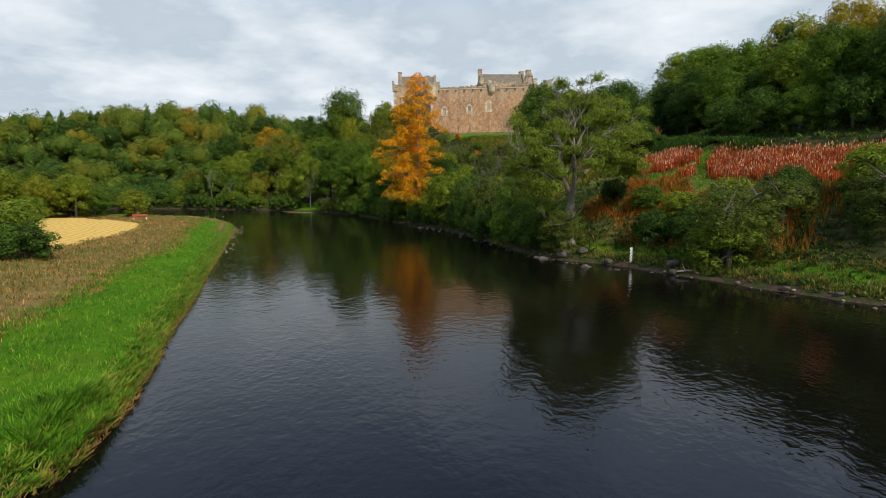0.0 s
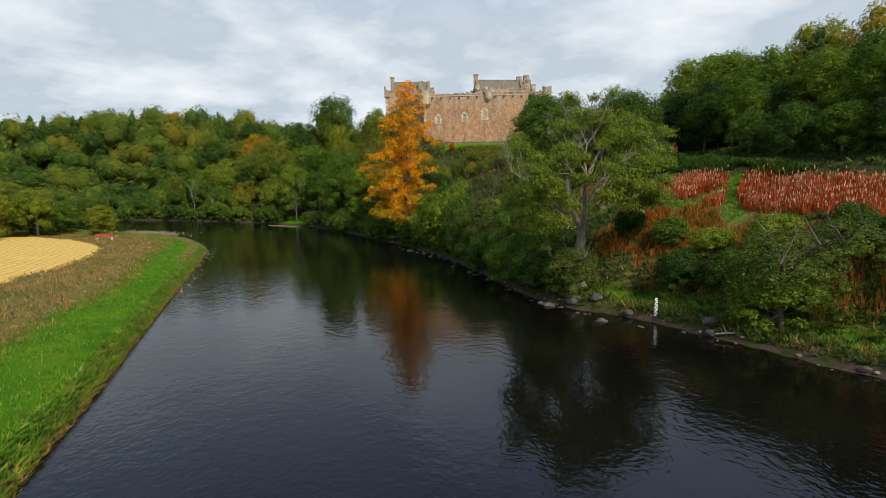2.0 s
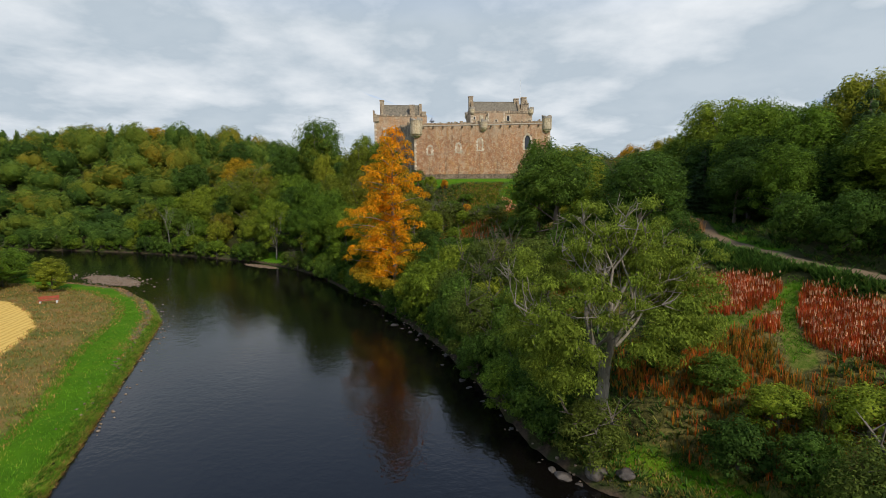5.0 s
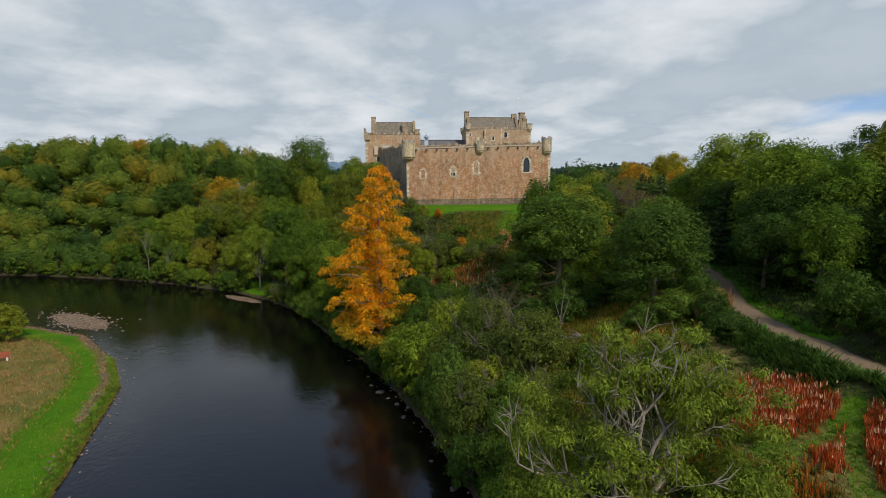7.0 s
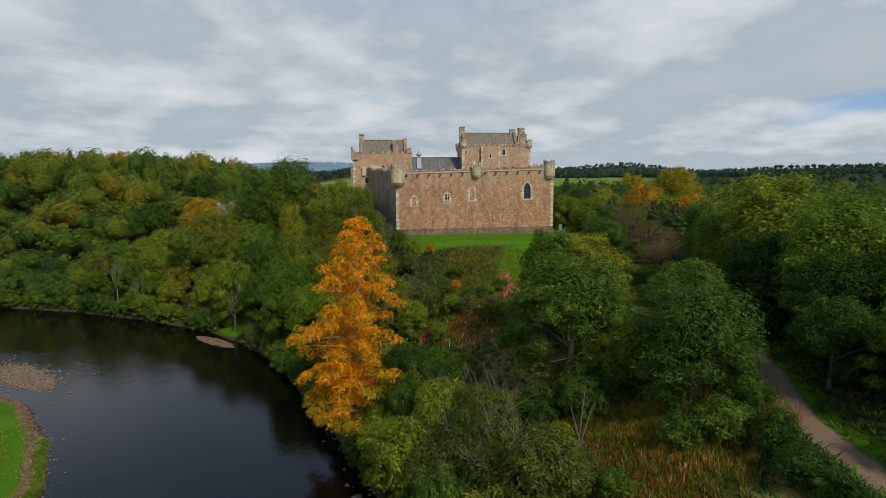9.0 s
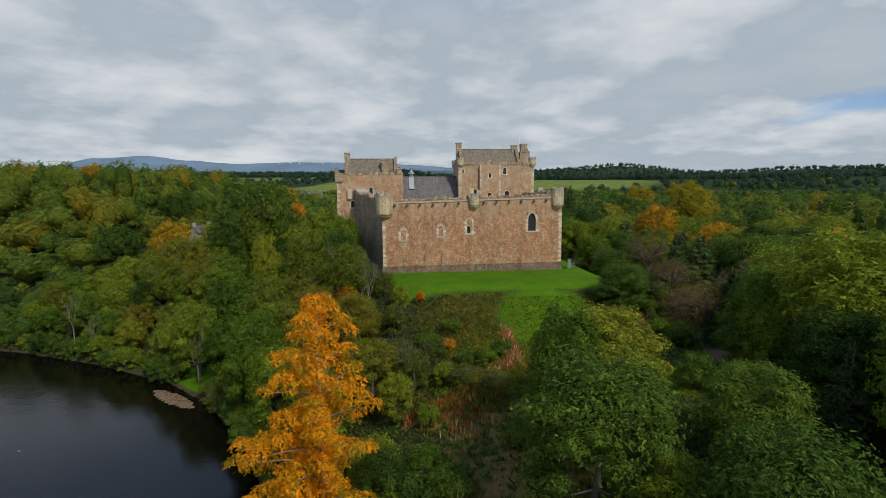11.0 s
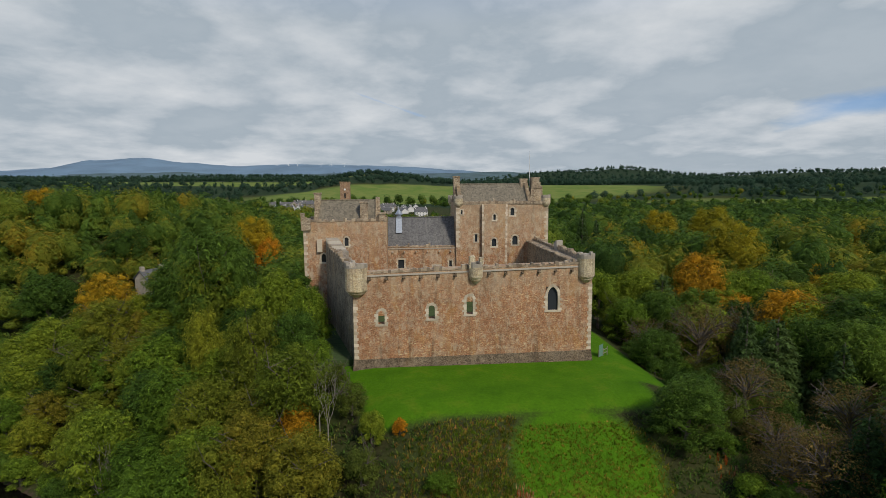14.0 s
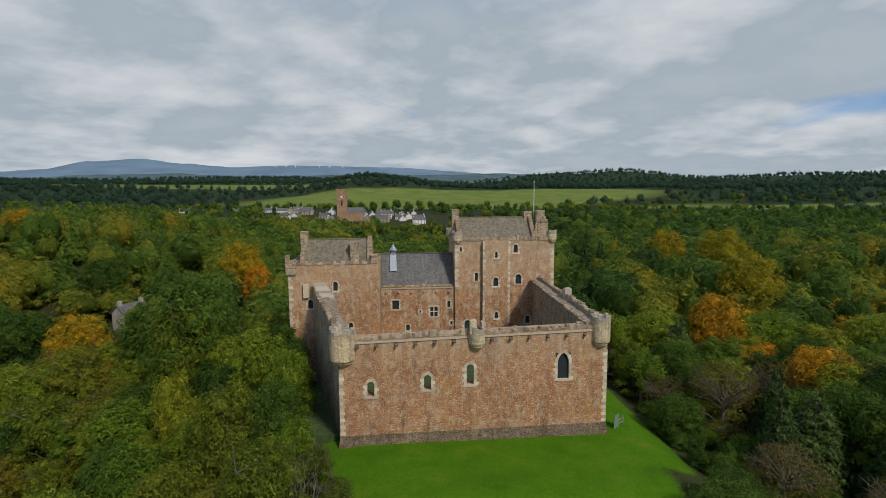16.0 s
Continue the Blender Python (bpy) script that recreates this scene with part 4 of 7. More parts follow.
tree_template("shrub_lime", 5, 5, "lime", 1766, 0.33, 24, 11, 0.03, 0.66)
tree_template("shrub_rust", 4, 4, "rust", 1500, 0.3, 29, 10, 0.03, 0.6)
conifer_template("spruce", 18, 8, "conifer", 13, 25)
conifer_template("fir", 20, 9, "conifer", 12, 26, 0.4)
conifer_template("larch", 19, 7, "larch", 13, 27, 0.3)

LABELS = dict(green="leafy green broadleaf tree on the wooded bank", dark="dense dark green sycamore with a rounded crown", lime="yellow-green young tree among the wood",
              olive="olive and brown tree with thinning autumn leaves", gold="golden yellow autumn tree in the wood", rust="orange and rust coloured autumn tree",
              brown="nearly bare brown tree with few leaves", spruce="dark green spruce among broadleaf trees", fir="tall dark fir with ragged tiers", larch="slender green larch in the wood")
SHRUBS = dict(willow="feathery grey-green willow bush on the slope", green="leafy green bush on the river slope", dark="dark green bramble bush on the slope", olive="pale willow shrub with grey stems", lime="light green sapling on the bank", rust="small red-leaved bush at the lawn's edge")


def plant(key, x, y, height, width=None, z=None, turn=None, rng=random.Random(77)):
    """One tree as a thing of its own, standing on the ground."""
    trunk, crown, coarse, h, w = TEMPLATES[key]
    if rect_distance(np.array(x), np.array(y), -48, 58, -180, 14) > 0:
        crown = coarse
    k = height / h
    kw = k if width is None else width / w
    z = float(ground_height(x, y)) - 0.1 if z is None else z
    shrub = key.startswith("shrub")
    hue = key.split("_")[1] if shrub else key.split("_")[0]
    label = (SHRUBS if shrub else LABELS)[hue]
    m = Matrix.LocRotScale((x, y, z), Euler((0, 0, rng.uniform(0, math.tau) if turn is None else turn)), (kw, kw, k))
    ob = thing("bush" if shrub else "tree", label, "bush" if shrub else "tree", "bushes on the slope" if shrub else "trees of the wood", at=m)
    part("trunk", trunk, None, ob)
    part("crown", crown, None, ob)
    return ob


# the trees that stand out, each where it grows
SPECIAL = [
    # the two dark sycamores beside the path
    ("dark_a", 1.2, -71, 15.4, 15.5), ("green_b", 1.2, -61.5, 16.5, 9.5), ("dark_c", 9.5, -84, 12.4, 13), ("shrub_dark", -4, -76.5, 4.2, 6), ("shrub_dark", 0.5, -78.8, 4.2, 6.5), ("shrub_dark", 4.5, -78.5, 4, 6), ("shrub_dark", 9.3, -90, 3.4, 6), ("shrub_dark", 6.0, -88.8, 3.0, 5), ("shrub_dark", 12.6, -90.5, 3.2, 4), ("dark_a", 27, -82, 12.5, 11), ("dark_c", 28.5, -91, 10, 11), ("green_b", 31, -53, 11, 9), ("brown_a", 34.5, -34, 10.5, 10), ("lime_a", 39.5, -86, 20.5, 12), ("lime_a", 5.0, -77.8, 8.5, 6), ("dark_b", 14.5, -74, 11, 9.5),
    # tall trees of the wood east of the path
    ("lime_a", 36, -60, 21, 17), ("green_a", 30, -77, 17.5, 13), ("green_a", 35, -74, 18, 14), ("fir", 34.5, -93, 18, 12), ("gold_a", 42.5, -96, 20.5, 13), ("gold_a", 46, -104, 19, 12), ("green_b", 31.5, -87, 16, 11),
    ("spruce", 27, -70, 11, 7), ("dark_a", 30, -66, 13, 12), ("green_b", 34, -48, 15, 12), ("green_a", 42, -42, 17, 14), ("dark_b", 45, -56, 19, 13), ("dark_a", 42, -68, 18, 14),
    ("dark_b", 52, -70, 22, 14), ("dark_b", 52, -30, 15, 13), ("green_a", 55, -45, 17, 14), ("spruce", 37, -36, 13, 9), ("dark_b", 30, -50, 9, 8),
    # autumn colour behind the castle's east side
    ("rust_a", 62, 38.5, 21, 15), ("rust_a", 62.7, 8.9, 17, 14), ("rust_a", 67, 15, 13, 11), ("rust_a", 78, 48, 15, 12), ("gold_a", 70, 50, 17, 14), ("gold_a", 88.5, 65, 27, 19), ("gold_a", 118, 124, 30, 24), ("gold_a", 107, 146, 27, 20), ("gold_a", 116, 60, 14, 14),
    ("gold_a", 68, 92, 20, 15), ("green_a", 46.5, 39.5, 17, 13), ("green_a", 37, 40, 15, 12), ("dark_b", 52, 22, 15, 12), ("dark_a", 70, 20, 15, 13), ("lime_a", 84, 36, 14, 13), ("green_b", 104, 40, 14, 13), ("dark_b", 88, 22, 14, 12),
    ("brown_a", 44.5, 8, 15, 12), ("brown_a", 37, 15, 9, 9), ("brown_a", 39, -14, 10.5, 11), ("brown_a", 48, -22, 11, 11), ("brown_a", 32.5, -31, 7, 9), ("brown_a", 36, -24, 7, 9), ("dark_a", 33.5, 3, 8, 9),
    ("spruce", 44, -6, 17, 9), ("spruce", 51, 4, 16, 9), ("spruce", 54, -14, 14, 9), ("spruce", 72, 150, 27, 10), ("spruce", 81, 156, 22, 9), ("spruce", 44, -31, 12, 9), ("dark_b", 66, -2, 17, 12), ("dark_a", 24, -23.5, 8.5, 10), ("dark_a", 28, -19, 6.5, 7),
    ("shrub_dark", 21, -53.5, 4.8, 5.5), ("shrub_dark", 19.4, -101.5, 5.2, 6), ("shrub_dark", 20.6, -107.5, 5.8, 6.5), ("shrub_green", 22.8, -112.5, 5.4, 6), ("shrub_dark", 25.2, -118, 6, 7), ("shrub_dark", 27.6, -123.5, 5.5, 6.5), ("shrub_dark", 30, -129.5, 6, 7), ("shrub_green", 32, -136, 5.5, 6.5), ("shrub_dark", 33.6, -142.5, 6, 7),
    # crowns that stand out of the wood west of the castle
    ("lime_a", -35.5, 17, 20, 12), ("olive_a", -36, 1, 19.5, 13), ("olive_b", -42, -6, 18, 13), ("dark_a", -29.5, 0.5, 14.5, 10), ("dark_a", -52, 33, 29, 20), ("olive_a", -53, 29, 25, 14), ("lime_a", -47.5, 11, 21, 8), ("green_b", -58, 16, 17, 13), ("green_a", -50, 2, 17, 13),
    ("gold_a", -85, 51, 20, 15), ("olive_a", -78, 38, 18, 14), ("olive_b", -76, 25, 17, 13), ("gold_a", -64, 110, 24, 16), ("rust_a", -57, 103, 18, 11), ("gold_a", -156, 143, 17, 15), ("olive_a", -66, 62, 17, 16), ("dark_a", -98, 88, 18, 16), ("dark_b", -108, 64, 19, 15), ("dark_b", -66, 44, 20, 14),
    ("olive_b", -27.5, -14, 15.5, 12), ("olive_a", -31.5, -19, 14, 10), ("green_a", -42, -23, 20, 13), ("green_a", -60.5, 0.5, 17, 12), ("green_b", -40, -15, 16, 12), ("olive_a", -24.5, -24, 11, 10), ("olive_b", -21, -36, 10.5, 10), ("olive_a", -35, -20, 15, 12), ("green_b", -28, -42, 12.5, 10), ("green_a", -37, -29, 15, 12), ("lime_a", -45, -18, 13, 10), ("green_a", -52, -6, 14, 12), ("rust_a", -26.5, -16, 8, 5), ("lime_a", -31, -34, 12, 9),
    ("green_b", -29, 9, 15, 9), ("dark_b", -33, 26, 16, 10), ("green_b", -26, -4, 9.5, 7), ("shrub_olive", -22.5, -7, 5.5, 5), ("shrub_olive", -19.5, -13, 5, 5), ("shrub_lime", -16.5, -19, 4.5, 4), ("shrub_rust", -12.8, -19.2, 2.4, 2.2), ("shrub_olive", -17.5, -24, 5.5, 5), ("shrub_willow", -17, -33, 7, 7), ("shrub_willow", -14.5, -37.5, 6.5, 6),
    # the meadow side
    ("lime_a", -93, -47.5, 7, 7.5), ("green_b", -107, -41, 8, 10), ("green_b", -112, -31, 7.5, 11), ("shrub_green", -105, -65, 5.2, 7), ("shrub_green", -69, -121, 6.0, 8), ("shrub_dark", -65, -123.5, 3.8, 6),
    # bushes of the river slope
    ("shrub_willow", 2.4, -132.2, 7.6, 8.5), ("shrub_green", 2.4, -131.6, 4.2, 7.5), ("shrub_olive", -5.0, -81.6, 3.6, 4.0), ("shrub_willow", -2.7, -87.0, 3.2, 4.0), ("shrub_dark", -1.0, -90.9, 2.6, 3.6), ("shrub_dark", 2.0, -126.5, 3.6, 4.5), ("shrub_dark", -0.5, -123, 3.6, 5), ("shrub_willow", 8, -131, 4.5, 6), ("shrub_willow", 13, -138, 5, 8), ("shrub_dark", 1.5, -117, 2.8, 4.5),
    ("shrub_dark", 11.2, -94, 3.6, 4.0), ("shrub_dark", 10.8, -97.5, 2.4, 5.0), ("shrub_olive", -9.5, -90, 6.5, 5.5), ("shrub_green", -13, -80, 7.5, 7), ("shrub_green", -14.5, -71, 8, 8), ("shrub_lime", -17.5, -65, 8, 6), ("shrub_green", -20, -55, 8, 7),
    ("shrub_olive", -12, -99, 5.5, 5.5), ("shrub_dark", -14, -93, 4.5, 5), ("shrub_green", -9, -105, 5, 5.5), ("shrub_dark", -20, -74, 4, 5), ("shrub_willow", -8, -96.5, 6.5, 5.5), ("shrub_lime", -3.5, -83, 4.0, 3.0), ("shrub_willow", -6.5, -86.5, 6.5, 4.5),
    ("shrub_olive", -11, -33.5, 4.2, 4.5), ("shrub_olive", -7.5, -42, 3.6, 4.5), ("shrub_lime", -10, -39, 3.4, 4), ("shrub_olive", -4, -47, 4.2, 5), ("shrub_rust", -8.5, -31, 2.0, 2.4), ("shrub_dark", -6, -36, 2.4, 4.0), ("shrub_dark", -0.5, -35.5, 2.6, 4.5), ("shrub_green", -3.5, -37.5, 2.6, 4), ("shrub_green", -12, -30, 3.6, 5), ("shrub_lime", -13, -47, 3, 3.5), ("lime_a", -17.5, -43, 7.5, 6), ("shrub_green", -8, -27, 2.2, 4), ("shrub_green", -14, -56, 4, 5), ("shrub_dark", -3, -58, 3, 4.5), ("shrub_green", -11.5, -62, 4.5, 6),
]
for spec in SPECIAL:
    plant(*spec)


def open_ground(x, y):
    """True where no tree of the wood may stand."""
    x, y = np.asarray(x, float), np.asarray(y, float)
    dr, dl = bank_distance(x, y, RIGHT_BANK, 1), bank_distance(x, y, LEFT_BANK, -1)
    clear = (dr < 2.5) & ((dl < 3) | ((dl < 200) & (x > -105)))
    clear |= rect_distance(x, y, -36, 28, -2, 62) < 3
    clear |= lawn_mask(x, y) > 0.2
    clear |= rect_distance(x, y, -14, 22, -56, 0) < 2
    clear |= (rect_distance(x, y, -12, 14, -240, -60) < 1) & (dr > 0)
    clear |= (y < -112) & (x < 24 + (-112 - y) * 0.25) & (dr > 0) & (x > -12)
    clear |= (line_distance(x, y, PATH_LINE) < 4.2)
    clear |= rect_distance(x, y, -90, -78, 60, 81) < 2.2
    clear |= far_fields(x, y) > 0.45
    clear |= rect_distance(x, y, -150, 40, 480, 720) < 5
    clear |= blob(x, y, -62, -1, 9, 4, -42) > 0.4
    return clear


def wood_points(seed, x0, x1, y0, y1, step):
    rng = np.random.default_rng(seed)
    gx, gy = np.meshgrid(np.arange(x0, x1, step), np.arange(y0, y1, step))
    x = gx.ravel() + rng.uniform(-0.42, 0.42, gx.size) * step
    y = gy.ravel() + rng.uniform(-0.42, 0.42, gx.size) * step
    keep = ~open_ground(x, y)
    return x[keep], y[keep], rng


NEAR = (-118, 112, -58, 52)
x, y, rng = wood_points(5, *NEAR, 7.4)
taken = np.array([(s[1], s[2]) for s in SPECIAL] + [(27, -20), (28, -25), (24, -28)])
for px_, py_ in zip(x, y):
    if np.hypot(taken[:, 0] - px_, taken[:, 1] - py_).min() < 4.5:
        continue
    d = float(bank_distance(np.array(px_), np.array(py_), RIGHT_BANK, 1))
    if px_ > 20:
        key = rng.choice(["dark_a", "dark_b", "green_a", "green_b", "lime_a", "spruce", "brown_a", "olive_a", "gold_a", "rust_a"], p=[0.18, 0.13, 0.22, 0.14, 0.10, 0.06, 0.04, 0.06, 0.04, 0.03])
        if px_ < 72 and py_ < 12:
            key = rng.choice(["dark_a", "dark_b", "green_b", "spruce", "brown_a"], p=[0.36, 0.28, 0.06, 0.18, 0.12])
        h = rng.uniform(10, 17)
        if px_ < 44 and -42 < py_ < 14:
            continue
    else:
        key = rng.choice(["green_a", "green_b", "dark_a", "lime_a", "olive_a", "olive_b", "dark_b"], p=[0.21, 0.19, 0.08, 0.18, 0.17, 0.13, 0.04])
        h = rng.uniform(11, 16) if d > 12 else rng.uniform(8, 12)
        if px_ > -40 and py_ < 10:
            h *= 0.85
    plant(str(key), float(px_), float(py_), float(h), float(h * rng.uniform(0.72, 0.95)))


x, y, rng = wood_points(6, 15, 68, -172, -58, 7.6)
for px_, py_ in zip(x, y):
    if np.hypot(taken[:, 0] - px_, taken[:, 1] - py_).min() < 5:
        continue
    key = rng.choice(["dark_a", "dark_b", "green_a", "green_b"], p=[0.22, 0.16, 0.36, 0.26])
    h = rng.uniform(7.5, 11) if px_ < 27 or px_ > 40 else rng.uniform(12, 15.5)
    plant(str(key), float(px_), float(py_), float(h), float(h * (0.5 if key in ("fir", "spruce") else rng.uniform(0.75, 0.95))))

# scrub below the castle's east side
x, y = rng.uniform(25, 45, 150), rng.uniform(-42, 16, 150)
kept = []
for px_, py_ in zip(x, y):
    if px_ < 27 + max(0, py_ + 10) * 0.12 or bool(open_ground(px_, py_)) or any(math.hypot(px_ - a, py_ - b) < 2.7 for a, b in kept):
        continue
    kept.append((px_, py_))
    h = rng.uniform(2.0, 4.6) + max(0, px_ - 32) * 0.15
    plant(str(rng.choice(["shrub_green", "shrub_dark", "shrub_willow", "shrub_olive"], p=[0.12, 0.53, 0.10, 0.25])), float(px_), float(py_), float(h), float(h * rng.uniform(1.0, 1.4)))

# scrub between the ash and the beech
x, y = rng.uniform(-24, 1, 130), rng.uniform(-112, -58, 130)
d = bank_distance(x, y, RIGHT_BANK, 1)
kept = []
for px_, py_, dd in zip(x, y, d):
    if dd < 1.2 or dd > 12.5 or np.hypot(px_ + 7.8, py_ + 116.8) < 6 or any(math.hypot(px_ - a, py_ - b) < 2.6 for a, b in kept):
        continue
    kept.append((px_, py_))
    h = rng.uniform(6, 10.5) if py_ > -104 else rng.uniform(3.5, 6)
    plant(str(rng.choice(["shrub_green", "shrub_dark", "shrub_lime", "shrub_olive"], p=[0.3, 0.3, 0.06, 0.34])), float(px_), float(py_), float(h), float(h * rng.uniform(0.72, 1.0)))
for spec in [("shrub_green", 6, -126, 4, 5), ("shrub_dark", 10, -129, 4, 5), ("shrub_dark", -1, -113, 3, 4), ("shrub_green", 3, -122, 3.2, 4.5), ("shrub_green", 14, -134, 5, 6), ("shrub_dark", 19, -142, 5, 7),
             ("shrub_lime", -23, -57, 5, 4.5), ("shrub_green", -25.5, -57, 5, 5), ("shrub_green", -22, -64, 5, 5), ("shrub_lime", -21.5, -61, 6, 5)]:
    plant(*spec)


# ---- far woods ----
def low_tree(seed, conifer=False):
    rng = np.random.default_rng(seed)
    if conifer:
        lobes = [((0, 0, 0.14 + 0.8 * i / 6), (0.30 * (1 - i / 6.5), 0.30 * (1 - i / 6.5), 0.11)) for i in range(6)]
        v, q = sprays(rng, lobes, 240, 0.065, droop=0.6, flat=0.3, long=1.9)
    else:
        lobes = broad_lobes(rng, 1.0, 0.85, 8, 0.08)
        v, q = sprays(rng, lobes, 340, 0.058, loose=1.1, tilt=0.2)
    cv, cf = cores(lobes, 0.86, 9)
    tri = np.concatenate([q, cf + len(v)])
    return np.concatenate([v, cv]), tri


LOW = [low_tree(100 + i) for i in range(7)] + [low_tree(120 + i, True) for i in range(3)]


def tiny_tree(seed, conifer=False):
    """A tree for the far distance."""
    rng = np.random.default_rng(seed)
    if conifer:
        lobes = [((0, 0, 0.2 + 0.7 * i / 3), (0.26 * (1 - i / 3.6), 0.26 * (1 - i / 3.6), 0.2)) for i in range(3)]
    else:
        lobes = broad_lobes(rng, 1.0, 0.95, 3, 0.05)
    v, q = sprays(rng, lobes, 40, 0.17, loose=1.08, tilt=0.2)
    cv, cf = cores(lobes, 0.88, 3)
    return np.concatenate([v, cv]), np.concatenate([q, cf + len(v)])


TINY = [tiny_tree(140 + i) for i in range(7)] + [tiny_tree(150 + i, True) for i in range(3)]


def speck_tree(seed, conifer):
    """A tree on the skyline."""
    rng = np.random.default_rng(seed)
    lobes = [((0, 0, 0.35), (0.3, 0.3, 0.35)), ((0.05, 0, 0.62), (0.17, 0.17, 0.38))] if conifer else [((0, 0, 0.5), (0.5, 0.45, 0.42)), ((0.2, 0.1, 0.62), (0.3, 0.3, 0.3))]
    v, q = sprays(rng, lobes, 14, 0.24, loose=1.05)
    cv, cf = cores(lobes[:1], 0.9)
    return np.concatenate([v, cv]), np.concatenate([q, cf + len(v)])


SPECK = [speck_tree(160 + i, i >= 7) for i in range(10)]


def far_wood(points, heights, kinds, tints, label, models, leaf="far"):
    vs, fs, ts, k = [], [], [], 0
    for (px_, py_), h, kind, t, a in zip(points, heights, kinds, tints, np.linspace(0, 97, len(points))):
        v, f = models[kind]
        c, s = math.cos(a * 3.1), math.sin(a * 3.1)
        w = h * (1.0 + 0.28 * math.sin(a * 7))
        if px_ < -60 and py_ < 160:
            h *= 0.66 + 0.34 * float(sstep((bank_distance(np.array(px_), np.array(py_), RIGHT_BANK, 1) - 25) / 70))
        g = float(ground_height(px_, py_)) - 0.02 * h
        vs.append(np.stack([px_ + (v[:, 0] * c - v[:, 1] * s) * w, py_ + (v[:, 0] * s + v[:, 1] * c) * w, g + v[:, 2] * h], 1))
        fs.append(f + k)
        ts.append(np.full(len(v), t))
        k += len(v)
    me = array_mesh("far_wood", np.concatenate(vs), np.concatenate(fs), LEAF[leaf], np.concatenate(ts))
    tagged(new("far_wood", me), label, "woodland", kind="stuff")


def grow_far_wood(seed, box, step, tall, label, conifer=0.12, tint=(0.42, 0.2), skip=NEAR, chance=1.0, where=None, models=LOW, needles=0.35):
    x, y, rng = wood_points(seed, *box, step)
    keep = ~((x > skip[0]) & (x < skip[1]) & (y > skip[2]) & (y < skip[3])) & (rng.uniform(size=len(x)) < chance)
    if where is not None:
        keep &= where(x, y)
    x, y = x[keep], y[keep]
    n = len(x)
    kinds = np.where(rng.uniform(size=n) < conifer, rng.integers(7, 10, n), rng.integers(0, 7, n))
    tints = np.clip(rng.normal(*tint, n), 0, rng.choice([0.72, 0.95], n, p=[0.9, 0.1]))
    tints = np.where(kinds >= 7, tints * needles, tints)
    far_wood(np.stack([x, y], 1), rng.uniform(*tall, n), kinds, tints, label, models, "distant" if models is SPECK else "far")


WEST_WOOD = dict(conifer=0.36, tint=(0.48, 0.19), needles=0.8)
grow_far_wood(31, (-330, -20, 52, 200), 10.2, (13, 21), "mixed autumn woodland on the hill", **WEST_WOOD)
grow_far_wood(49, (-330, -20, 200, 270), 9.5, (13, 20), "mixed autumn woodland behind the hill", models=TINY, **WEST_WOOD)
grow_far_wood(40, (-460, -20, 270, 420), 13, (14, 21), "mixed autumn woodland over the hill", models=TINY, **WEST_WOOD)
grow_far_wood(41, (-520, -330, 52, 270), 13, (13, 20), "mixed autumn woodland up the valley", models=TINY, **WEST_WOOD)
grow_far_wood(32, (-330, -118, 36, 52), 7.5, (9, 15), "woodland along the far river bank", 0.0, (0.42, 0.15))
grow_far_wood(50, (-20, 330, 190, 300), 11, (12, 19), "mixed wood far behind the castle", 0.08, (0.26, 0.2), models=TINY)
grow_far_wood(33, (-20, 330, 52, 190), 13.5, (11, 24), "mixed wood behind the castle", 0.1, (0.40, 0.27))
grow_far_wood(34, (66, 260, -120, 52), 13, (10, 22), "mixed wood east of the castle", 0.14, (0.34, 0.25))
grow_far_wood(42, (-240, 120, 300, 470), 11, (6, 11), "low trees and hedges before the village", 0.05, (0.42, 0.2), models=TINY)
grow_far_wood(43, (120, 620, 300, 560), 15, (12, 20), "dark mixed wood towards the pastures", 0.1, (0.16, 0.16), models=TINY)
grow_far_wood(44, (260, 620, -40, 300), 15, (12, 20), "dark mixed wood on the eastern plain", 0.1, (0.20, 0.2), models=TINY)
grow_far_wood(36, (-700, 900, 470, 900), 21, (9, 15), "far trees round the village", 0.15, (0.34, 0.2), chance=0.55, models=TINY)
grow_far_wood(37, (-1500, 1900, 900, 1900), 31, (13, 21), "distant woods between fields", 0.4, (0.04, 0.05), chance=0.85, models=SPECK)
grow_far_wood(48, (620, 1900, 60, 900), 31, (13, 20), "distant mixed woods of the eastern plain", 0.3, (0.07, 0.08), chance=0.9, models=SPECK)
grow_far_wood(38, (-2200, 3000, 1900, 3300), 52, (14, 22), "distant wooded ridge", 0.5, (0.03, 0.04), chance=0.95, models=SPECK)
grow_far_wood(39, (-330, -98, -70, 0), 9, (4.5, 7.5), "trees on the meadow side of the river", 0.0, (0.45, 0.15), skip=(0, 0, 0, 0), where=lambda x, y: (bank_distance(x, y, LEFT_BANK, -1) > 3) & (bank_distance(x, y, LEFT_BANK, -1) < 60) & (y > -48 + (x + 95) * 0.25))

def tree_row(seed, points, tall, label):
    rng = np.random.default_rng(seed)
    n = len(points)
    far_wood(np.array(points), rng.uniform(*tall, n), rng.integers(0, 7, n), rng.uniform(0.15, 0.4, n), label, LOW)


tree_row(46, [(-85 + k * 19, 800 + (k % 3) * 4) for k in range(9)], (17, 21), "row of round trees along the pasture")
tree_row(47, [(160 + k * 37, 905 - k * 6) for k in range(7)], (13, 19), "scattered hedgerow trees below the pasture")

